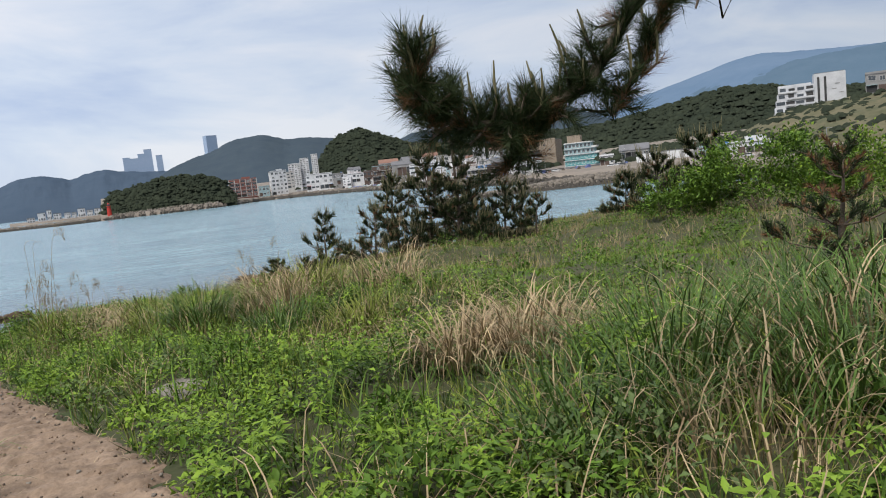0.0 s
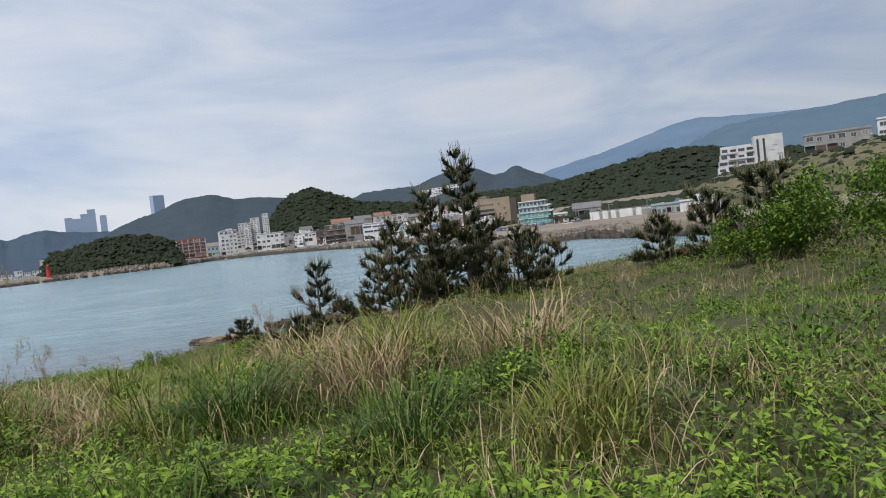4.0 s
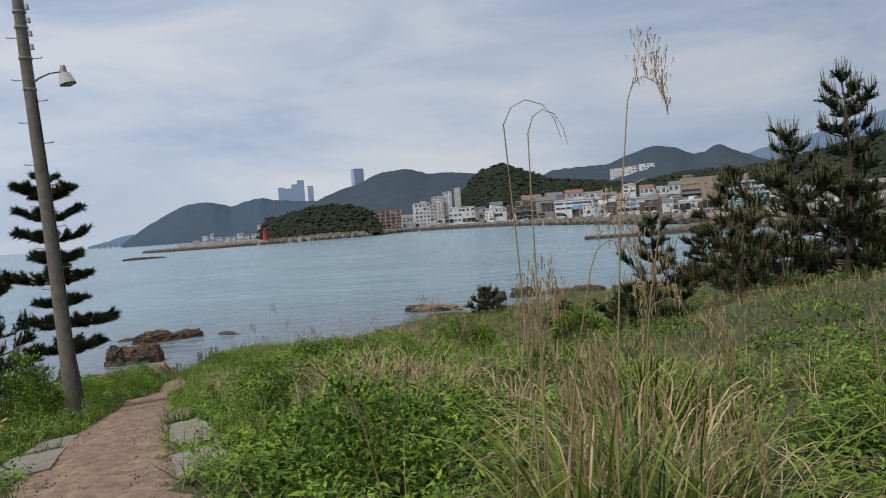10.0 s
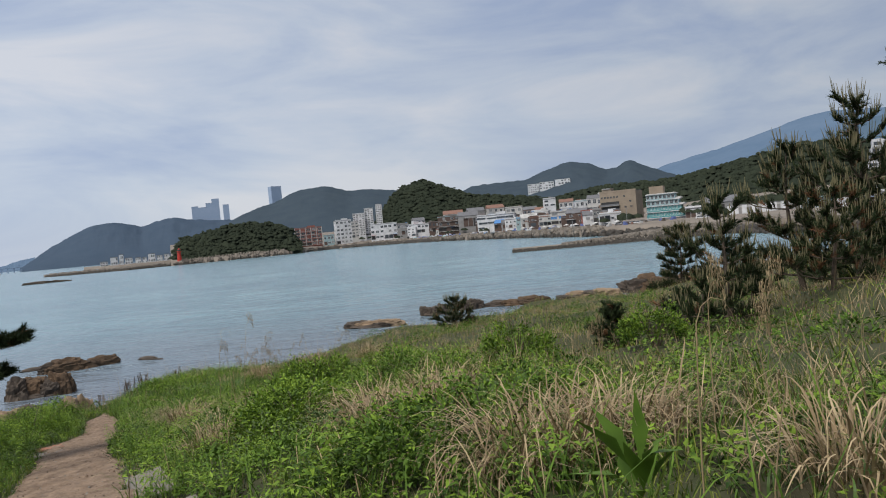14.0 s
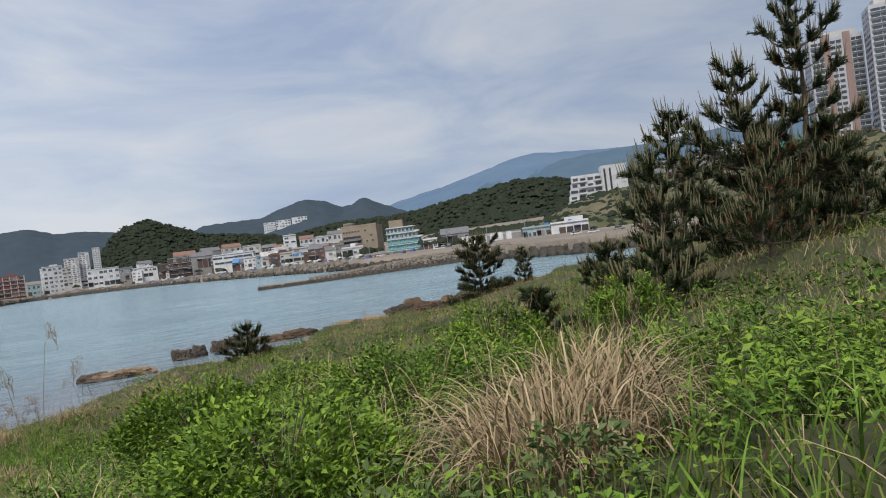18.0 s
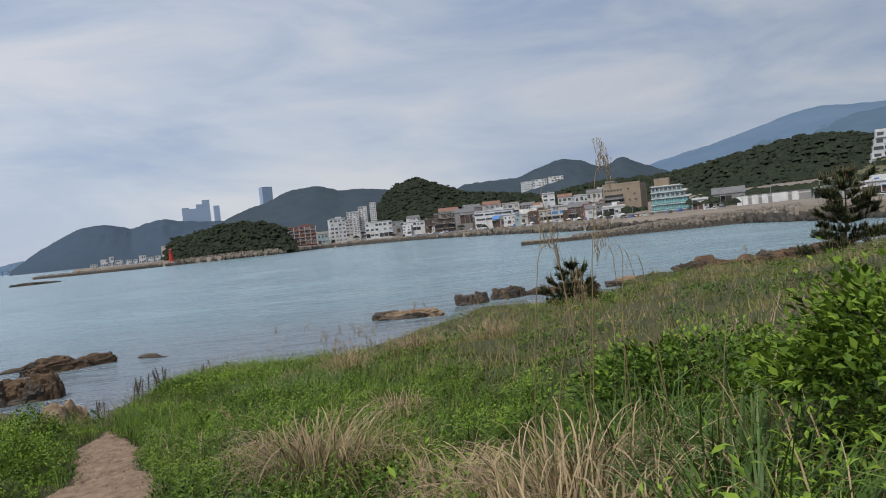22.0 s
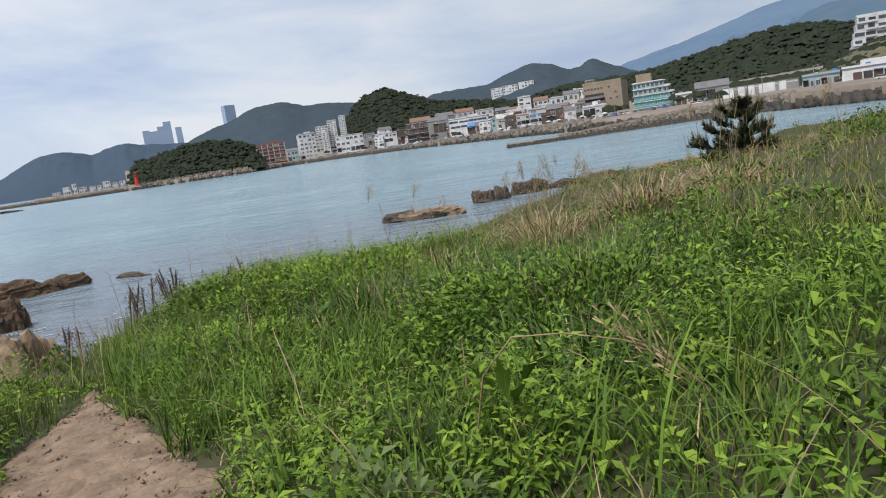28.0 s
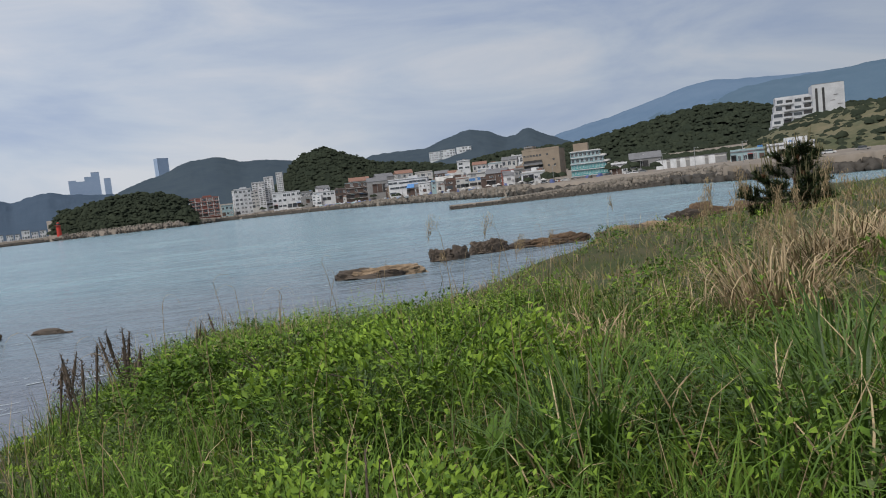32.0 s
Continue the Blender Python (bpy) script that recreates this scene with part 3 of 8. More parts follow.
hill("backdrop_mountain", "wooded hills behind the town, tinted grey-blue for haze", 2500, 700, [(14.0, 2.6), (16, 3.3), (18, 3.35), (20.4, 3.45), (22, 4.0), (23.8, 4.5), (25.3, 4.2), (26.6, 3.55), (27.4, 3.6), (28.2, 4.1), (28.8, 3.95), (29.9, 3.4), (31, 2.9), (33, 2.2)], M["far1"], 20, 3, seed=32, category="mountain")
hill("backdrop_mountain", "wooded ridge behind the bay, tinted grey-blue for haze", 2900, 800, [(-4.5, 1.6), (-3, 2.4), (-1.1, 3.08), (0.3, 3.5), (1.7, 4.04), (3, 4.3), (4, 4.3), (6, 3.8), (8, 3.75), (9.8, 3.5), (12, 2.9), (15, 2.0)], M["far1"], 15, 3, seed=33, category="mountain")
hill("backdrop_headland", "dark headland across the sea, tinted for haze", 3200, 700, [(-17.9, 0.0), (-17.4, 0.35), (-16.8, 0.75), (-16, 1.3), (-14.9, 1.83), (-14.1, 2.25), (-13.15, 2.6), (-12.1, 2.75), (-10.9, 2.58), (-10.2, 2.36), (-9.95, 2.22), (-9.05, 2.57), (-7.6, 2.82), (-6.6, 2.56), (-4, 2.35), (-1, 2.2), (2, 1.6)], M["far3"], 1, 3, n=240, seed=34, category="headland")
hill("backdrop_headland", "promontory on the horizon, coloured blue for haze", 4300, 200, [(-20.2, 0.0), (-19, 0.25), (-18, 0.55), (-17, 0.7)], M["far2"], 1, 3, seed=35, category="headland")
cone = hill("wooded_hill", "dark green cone-shaped hill behind the town", 1300, 250, [(7.6, 0.7), (8.8, 2.3), (9.6, 3.2), (10.3, 3.75), (11.2, 4.0), (12, 4.2), (12.8, 3.9), (13.9, 3.5), (15, 3.0), (16, 2.6), (18, 2.4), (20, 2.15), (22, 1.8), (24, 1.2)], M["forest"], 5, 3.5, seed=36, grain=22)
knoll = hill("wooded_knoll", "dark wooded knoll beside the lighthouse", 850, 70, [(-7.8, 0.0), (-7.5, 0.8), (-7.1, 1.2), (-6.05, 1.35), (-4.84, 1.65), (-3.62, 1.92), (-2.2, 2.0), (-0.8, 1.92), (0.43, 1.7), (1.2, 1.2), (1.6, 0.5), (2.0, 0.0)], M["forest"], 3, 2.4, seed=37, grain=14)
wood = hill("wooded_hill", "dark green wooded hill behind the harbour", 1030, 270, [(18, 0.9), (21, 1.45), (25, 2.2), (28, 2.35), (31.4, 2.3), (33.5, 2.6), (36, 3.05), (38, 3.4), (40, 3.78), (41.7, 3.88), (43.3, 3.78), (46, 3.2), (50, 2.8), (58, 2.4), (70, 2.0)], M["forest"], 6, 3.0, n=200, rows=40, seed=38, grain=16)


# ---- the far shore and the town ----
SHORE = [(-8, 742), (-5, 752), (-2, 760), (0.5, 768), (2, 795), (3, 850), (4, 876), (7, 860), (10, 800), (13, 720), (16, 620), (19, 540), (22, 470), (25, 410), (28, 372), (31, 345), (34, 312), (36.5, 290), (40, 262), (44, 240), (48, 228), (54, 236), (62, 220), (75, 200), (95, 190), (120, 200)]


def shore_far(az):
    return np.interp(az, [k[0] for k in SHORE], [k[1] for k in SHORE]) + 3.0 * np.sin(np.asarray(az) * 9.0) + 1.5 * np.sin(np.asarray(az) * 31.0)


def polar_mesh(name, azs, outs, zs, far_of, material):
    A, O = np.meshgrid(azs, outs)
    R = far_of(A) + O
    X, Y = HUB[0] + R * np.sin(np.radians(A)), HUB[1] + R * np.cos(np.radians(A))
    Z = np.repeat(np.asarray(zs, float)[:, None], len(azs), 1) + 0.25 * (waves(X, Y, 6, 41) - 0.5)
    k = len(azs)
    i = (np.arange(len(outs) - 1)[:, None] * k + np.arange(k - 1)[None]).ravel()
    return mesh_of(name, np.stack([X, Y, Z], -1).reshape(-1, 3), np.stack([i, i + 1, i + k + 1, i + k], -1), material, True)


tagged(obj("ground_coast", polar_mesh("ground_coast", np.linspace(-8, 120, 330), [-8, 0, 5, 9, 40, 150, 300, 700], [-3, 0.0, 3.6, 4.6, 5.2, 6.5, 9.0, 30], shore_far, M["quay"])), "sandy concrete waterfront ground of a fishing town", "ground", kind="structure")
tagged(obj("ground_spit", polar_mesh("ground_spit", np.linspace(-16.6, -6.4, 60), [-8, 0, 5, 9, 22, 34], [-3, 0.0, 1.6, 2.4, 2.2, -3], lambda a: np.interp(a, [-16.6, -15, -11, -6], [800, 770, 740, 750]), M["rubble"])), "low stony breakwater reaching out to sea", "breakwater", kind="structure")
tagged(obj("ground_village", polar_mesh("ground_village", np.linspace(-14, -7, 40), [-8, 0, 6, 60, 90], [-3, 0, 2.6, 4.2, -3], lambda a: 1130 + 0 * np.asarray(a), M["quay"])), "low shore of a village across the bay", "ground", kind="structure")
# hillside pasture behind the harbour, on which the white building stands
slope = hill("ground_slope", "dry grassy slope behind the harbour road", 470, 130, [(43, 0.3), (45, 1.4), (47, 2.0), (50, 2.3), (53, 2.6), (57, 3.2), (62, 3.8), (66, 4.2), (72, 4.4), (85, 4.6), (110, 4.6)], M["field"], 4, 1.0, seed=45, category="hillside", grain=20)


def mole():
    """Concrete-capped breakwater across the harbour mouth."""
    az = np.linspace(20.2, 37.5, 90)
    far = np.interp(az, [20.2, 24, 28, 33, 37.5], [262, 264, 270, 282, 296])
    cross = [(-6, -2.5), (-2.5, 1.3), (-2.0, 1.9), (3.0, 2.0), (3.6, 1.6), (9, -2.5)]
    v = []
    for a, d in zip(az, far):
        wide = 1.0 + 1.6 * smooth_step(26, 36, a)
        for o, z in cross:
            p = spot(a, d + o * wide, z * (0.75 + 0.9 * smooth_step(24, 35, a) if z > 0 else 1))
            v.append(p)
    k = len(cross)
    i = (np.arange(len(az) - 1)[:, None] * k + np.arange(k - 1)[None]).ravel()
    f = np.stack([i, i + 1, i + k + 1, i + k], -1)
    v = np.array([tuple(p) for p in v])
    end = np.array([[0, 1, 2, 3], [0, 3, 4, 5]])
    return mesh_of("breakwater", v, np.concatenate([f, end]), M["quay"])


tagged(obj("breakwater", mole()), "low concrete breakwater with a rubble foot", "breakwater", kind="structure")


def stones(name, label, spots, smin, smax, material, seed):
    """Loose armour stones, each an uneven block."""
    r = np.random.RandomState(seed)
    cube = np.array([[x, y, z] for x in (-1, 1) for y in (-1, 1) for z in (-1, 1)], float)
    quads = np.array([[0, 1, 3, 2], [4, 6, 7, 5], [0, 4, 5, 1], [2, 3, 7, 6], [0, 2, 6, 4], [1, 5, 7, 3]])
    n = len(spots)
    s = r.uniform(smin, smax, n)[:, None, None] * r.uniform(0.55, 1.0, (n, 1, 3))
    v = cube[None] * s * r.uniform(0.62, 1.05, (n, 8, 3))
    a, b = r.uniform(0, 6.28, n), r.uniform(-0.6, 0.6, n)
    x, y, z = v[..., 0].copy(), v[..., 1].copy(), v[..., 2].copy()
    y2, z2 = y * np.cos(b)[:, None] - z * np.sin(b)[:, None], y * np.sin(b)[:, None] + z * np.cos(b)[:, None]
    v = np.stack([x * np.cos(a)[:, None] - y2 * np.sin(a)[:, None], x * np.sin(a)[:, None] + y2 * np.cos(a)[:, None], z2], -1) + np.asarray(spots)[:, None]
    f = (quads[None] + 8 * np.arange(n)[:, None, None]).reshape(-1, 4)
    ob = obj(name, mesh_of(name, v.reshape(-1, 3), f, material))
    return tagged(ob, label, "stones", kind="stuff")


def shore_spots(n, az0, az1, far_of, o0, o1, z0, z1, seed):
    r = np.random.RandomState(seed)
    az, u = r.uniform(az0, az1, n), r.uniform(0, 1, n)
    return [tuple(spot(a, float(far_of(a)) + o0 + (o1 - o0) * w, z0 + (z1 - z0) * w)) for a, w in zip(az, u)]


spit_far = lambda a: np.interp(a, [-16.6, -15, -11, -6], [800, 770, 740, 750])
mole_far = lambda a: np.interp(a, [20.2, 24, 28, 33, 37.5], [262, 264, 270, 282, 296])
stones("shore_rubble", "pale rubble along the town seawall", shore_spots(1500, -7.5, 27, shore_far, 1, 8, 1.2, 4.6, 51), 0.8, 2.0, M["rubble"], 51)
stones("shore_rubble", "dark wet rubble at the waterline of the town", shore_spots(1900, -7.5, 52, shore_far, -2.0, 2.5, -0.2, 1.9, 52), 0.9, 2.1, M["wetrubble"], 52)
stones("shore_rubble", "stones of the far breakwater", shore_spots(500, -16.4, -6.8, spit_far, 2, 16, 1.2, 2.8, 53), 0.8, 2.0, M["rubble"], 53)
stones("shore_rubble", "dark wet stones of the far breakwater", shore_spots(700, -16.5, -6.8, spit_far, -1.5, 2, -0.2, 1.1, 54), 0.9, 2.0, M["wetrubble"], 54)


def mole_spots(n, a0, a1, u0, u1, seed):
    r = np.random.RandomState(seed)
    out = []
    for a, u in zip(r.uniform(a0, a1, n), r.uniform(u0, u1, n)):
        wide = 1.0 + 1.6 * float(smooth_step(26, 36, a))
        z = float(np.interp(u, [-6, -2.5, -2.0, 3.0, 3.6, 9], [-2.5, 1.3, 1.9, 2.0, 1.6, -2.5]))
        z = z * (0.75 + 0.9 * float(smooth_step(24, 35, a))) if z > 0 else z
        out.append(tuple(spot(a, float(mole_far(a)) + u * wide, z + 0.15)))
    return out


stones("shore_rubble", "pale armour stones on the harbour breakwater", mole_spots(1500, 24.3, 37.8, -3.3, 3.5, 55), 0.5, 1.3, M["rubble"], 55)
stones("shore_rubble", "dark wet stones at the foot of the harbour breakwater", mole_spots(1100, 20.2, 38, -4.4, -2.9, 56), 0.5, 1.2, M["wetrubble"], 56)
stones("shore_rubble", "pale armour stones below the harbour road", shore_spots(420, 36.5, 41, shore_far, 1.0, 9, 0.9, 4.6, 57), 0.5, 1.3, M["rubble"], 57)
stones("shore_rubble", "dark wet stones below the harbour road", shore_spots(700, 37, 60, shore_far, -1.2, 1.0, -0.3, 0.7, 58), 0.5, 1.2, M["wetrubble"], 58)
stones("shore_rubble", "grey boulders at the foot of the knoll", shore_spots(240, -7.2, 1.8, lambda a: float(shore_far(a)), 6, 20, 3.6, 6.0, 59), 0.7, 2.0, M["rubble"], 59)


def quay_wall():
    """Dark weed-stained concrete quay in front of the town hall."""
    az = np.linspace(3.2, 12.6, 40)
    v = []
    for a in az:
        d = float(shore_far(a))
        for o, z in ((-2.5, -1.5), (-2.2, 3.4), (1.5, 3.6), (4.0, 3.4)):
            v.append(tuple(spot(a, d + o, z)))
    i = (np.arange(len(az) - 1)[:, None] * 4 + np.arange(3)[None]).ravel()
    tagged(obj("quay_wall", mesh_of("quay_wall", v, np.stack([i, i + 1, i + 5, i + 4], -1), M["wetrubble"])), "dark weed-stained concrete quay wall", "wall", kind="structure")


quay_wall()


def pane_mesh(w, h, frame_mat, glass_mat):
    """Meshes of a window: a proud frame and the pane in it, in the x-z plane, facing -y."""
    bm = bmesh.new()
    t = 0.06 * min(w, h)
    for sx, sz, px, pz in ((w, t, 0, 0), (w, t, 0, h - t), (t, h, -w / 2 + t / 2, 0), (t, h, w / 2 - t / 2, 0), (t * 0.7, h, 0, 0)):
        box(sx, 0.2, sz, (px, 0, pz), bm=bm)
    fr = bpy.data.meshes.new("window")
    bm.to_mesh(fr)
    bm.free()
    fr.materials.append(frame_mat)
    bm = box(w * 0.96, 0.1, h * 0.96, (0, 0.02, h * 0.02))
    gl = bpy.data.meshes.new("pane")
    bm.to_mesh(gl)
    bm.free()
    gl.materials.append(glass_mat)
    return fr, gl


def building(label, az0, az1, far, el0, el1, floors, bays, wall, yaw=0.0, depth=None, roof="roofgrey", glass="glass", frame_mat="white", band=0.55, ribs="", gable=False, wide=0.66, category="building", name="building", slabs=False, hut=0.0, drop=None):
    """A flat-roofed block seen between two bearings, with its storeys of windows on the two sides towards the sea."""
    az = (az0 + az1) / 2
    z0, z1 = rise(el0, far), rise(el1, far)
    w, h = far * radians(az1 - az0), z1 - z0
    d = depth or max(7.0, 0.6 * w)
    top = tagged(new(name), label, category)
    base = spot(az, far + d / 2, z0)
    top.matrix_world = pose(base.x, base.y, base.z, 0, 0, -az + yaw)
    drop = max(0.0, min(z0 - 4.0, 14.0)) if drop is None else drop
    body = box(w, d, h + drop, (0, 0, -drop))
    part("wall", body, M[wall], top)
    if gable:
        bm = bmesh.new()
        e, rh = 0.4, 0.28 * min(w, d) + 0.8
        c = [bm.verts.new(p) for p in ((-w / 2 - e, -d / 2 - e, h), (w / 2 + e, -d / 2 - e, h), (w / 2 + e, d / 2 + e, h), (-w / 2 - e, d / 2 + e, h), (-w / 2 - e, 0, h + rh), (w / 2 + e, 0, h + rh))]
        for q in ((0, 1, 5, 4), (2, 3, 4, 5), (0, 4, 3), (1, 2, 5), (0, 3, 2, 1)):
            bm.faces.new([c[i] for i in q])
        part("roof", bm, M[roof], top)
    else:
        bm = box(w + 0.5, d + 0.5, 0.5, (0, 0, h))
        box(w - 0.6, d - 0.6, 0.35, (0, 0, h + 0.5), bm=bm)
        part("roof", bm, M[roof], top)
    if hut:
        part("roof_hut", box(w * hut, d * 0.4, 2.6, (w * 0.12, 0, h + 0.5), 0.1), M[wall], top)
    q = random.Random(label + str(round(az * 100)))
    if not gable and far < 1100 and w > 6:
        for _ in range(q.choice((1, 2, 2, 3))):
            s = q.uniform(0.9, 1.8)
            part("roof_tank", box(s * 1.3, s, s, (q.uniform(-0.4, 0.4) * w, q.uniform(-0.35, 0.2) * d, h + 0.5), 0.15), M[q.choice(("blue", "offwhite", "grey", "steel", "roofred"))], top)
        part("parapet", box(w + 0.3, 0.25, q.uniform(0.7, 1.1), (0, -d / 2, h + 0.4)), M[wall], top)
    if floors:
        fh, bw = h / floors, w / bays
        ww, wh = bw * wide, fh * band
        sizes = [pane_mesh(ww * g, wh * e, M[frame_mat], M[c]) for g, e, c in ((1.0, 1.0, glass), (0.7, 0.9, glass), (1.1, 0.8, glass), (0.9, 1.0, "curtain"))]
        for k in range(floors):
            for b in range(bays):
                u = q.random()
                if u < 0.10:
                    continue
                fr, gl = sizes[0 if u < 0.55 else 1 if u < 0.72 else 2 if u < 0.88 else 3]
                if k == 0 and far < 1100:
                    if u < 0.6:
                        # Dark panels give the shop openings their shade by colour.
                        part("shop_front", box(bw * 0.88, 0.3, fh * 0.74, (-w / 2 + bw * (b + 0.5), -d / 2 - 0.05, 0.1)), M[q.choice(("glass", "shade", "shade", "brown"))], top)
                        if u < 0.4:
                            part("awning", box(bw * 0.95, q.uniform(0.8, 2.0), 0.2, (-w / 2 + bw * (b + 0.5), -d / 2 - 0.7, fh * 0.78)), M[q.choice(("offwhite", "grey", "blue", "red", "white", "roofgrey", "cyan"))], top)
                        continue
                ob = obj("window", fr, top, pose(-w / 2 + bw * (b + 0.5) + q.uniform(-0.12, 0.12) * bw, -d / 2 - 0.05, fh * (k + 0.27) + q.uniform(-0.05, 0.05) * fh))
                obj("pane", gl, ob)
                if u > 0.8 and far < 1100:
                    part("cooling_unit", box(0.9, 0.5, 0.8, (-w / 2 + bw * (b + 0.9), -d / 2 - 0.3, fh * (k + 0.2))), M["offwhite"], top)
            if slabs:
                part("balcony", box(w * 0.98, 1.1, 0.35, (0, -d / 2 - 0.5, fh * k + 0.02)), M[frame_mat], top)
        side_bays = max(1, int(d / bw))
        if d > 5:
            fr2, gl2 = pane_mesh(d / side_bays * 0.4, wh * 0.9, M[frame_mat], M[glass])
            for sx, rz in ((-1, -90), (1, 90)):
                for k in range(floors):
                    for b in range(side_bays):
                        if q.random() < 0.6:
                            ob = obj("window", fr2, top, pose(sx * (w / 2 + 0.05), -d / 2 + d / side_bays * (b + 0.5), fh * (k + 0.25), 0, 0, rz))
                            obj("pane", gl2, ob)
    if ribs:
        for b in range(bays + 1):
            part("column", box(0.09 * w / bays + 0.3, 0.5, h + 0.4, (-w / 2 + w / bays * b, -d / 2 - 0.25, 0)), M[ribs], top)
    return top


building("red brick five-storey building with white columns", 1.5, 3.65, 905, -0.1, 1.3, 5, 5, "brick", ribs="offwhite", slabs=True, frame_mat="offwhite", hut=0.3)
building("small pale cyan seafront house", 3.75, 4.6, 895, -0.2, 0.55, 2, 3, "cyan")
building("white rendered apartment block", 4.7, 6.0, 905, -0.2, 1.65, 6, 4, "white", yaw=12, hut=0.35)
building("grey-white block behind the seafront", 5.7, 6.6, 960, 0.2, 1.45, 5, 3, "offwhite")
building("white apartment tower behind the town", 6.2, 7.15, 990, 0.3, 2.05, 12, 4, "white", depth=20, frame_mat="offwhite")
building("white apartment tower behind the town", 7.15, 7.85, 1000, 0.3, 2.4, 14, 3, "white", depth=20, frame_mat="offwhite")
building("white apartment tower behind the town", 8.1, 8.6, 1000, 0.3, 2.65, 16, 3, "white", depth=18, frame_mat="offwhite")
building("cream three-storey seafront hall", 7.6, 9.75, 865, -0.1, 1.1, 3, 6, "white", wide=0.7, band=0.5)
building("dark grey low building", 9.8, 10.7, 850, 0.1, 0.95, 2, 3, "grey")
building("cream low seafront building", 10.7, 12.4, 830, 0.15, 0.8, 2, 5, "white", hut=0.2)
building("brown flat-roofed house on the seafront", 12.4, 13.2, 800, 0.1, 0.9, 2, 3, "brown", frame_mat="brown")
building("dark brown three-storey restaurant", 13.2, 14.9, 760, 0.05, 1.25, 3, 5, "brown", slabs=True, frame_mat="offwhite", roof="cyan")
building("grey shed with a dark metal roof", 14.9, 16.5, 740, 0.3, 1.2, 1, 4, "grey", gable=True)
building("white three-storey seafront hall with ribbon windows", 16.6, 19.7, 640, -0.1, 1.05, 3, 4, "white", wide=0.98, band=0.46, yaw=-6, frame_mat="white", hut=0.25)
for a0, a1, D, e0, e1, w_, r_, g_ in ((15.6, 17.0, 800, 0.8, 1.5, "grey", "roofgrey", True), (17.2, 18.6, 820, 0.8, 1.6, "offwhite", "roofred", True), (18.8, 20.2, 760, 0.6, 1.5, "offwhite", "roofgrey", False), (20.3, 21.4, 690, 0.4, 1.25, "brown", "roofgrey", True), (21.3, 22.2, 640, 0.2, 1.15, "offwhite", "roofred", True), (23.3, 24.4, 640, 0.5, 1.6, "offwhite", "roofred", True), (24.5, 25.6, 610, 0.5, 1.55, "white", "cyan", False), (25.6, 26.8, 600, 0.5, 1.7, "offwhite", "roofgrey", True), (26.4, 27.3, 640, 0.7, 1.9, "white", "roofgrey", False), (13.6, 15.2, 900, 0.9, 1.4, "offwhite", "roofred", True), (11.0, 12.0, 920, 0.6, 1.15, "white", "roofgrey", True)):
    building("plain rendered town house with a pitched or flat roof", a0, a1, D, e0, e1, 2, 3, w_, roof=r_, gable=g_, yaw=random.uniform(-25, 25), category="house", name="house")
building("white stair tower with a roof sign", 22.05, 23.05, 600, 0.4, 1.95, 5, 2, "white", depth=12)
building("pale building with a blue glazed front", 22.7, 24.0, 500, -0.05, 0.85, 3, 2, "offwhite", glass="blue", wide=0.8, band=0.8)
for a0, a1, D, e0, e1, w_, r_ in ((19.8, 20.8, 560, -0.05, 0.65, "cyan", "blue"), (20.8, 21.8, 540, -0.1, 0.55, "brown", "roofgrey"), (21.7, 22.7, 520, -0.1, 0.6, "offwhite", "roofred"), (24.1, 25.2, 480, -0.1, 0.85, "brown", "roofgrey"), (25.2, 26.3, 470, -0.1, 0.7, "brick", "roofgrey"), (26.2, 27.1, 455, -0.2, 0.75, "grey", "roofgrey")):
    building("low waterfront shop with a flat roof", a0, a1, D, e0, e1, 2, 3, w_, roof=r_, category="shop", name="shop")


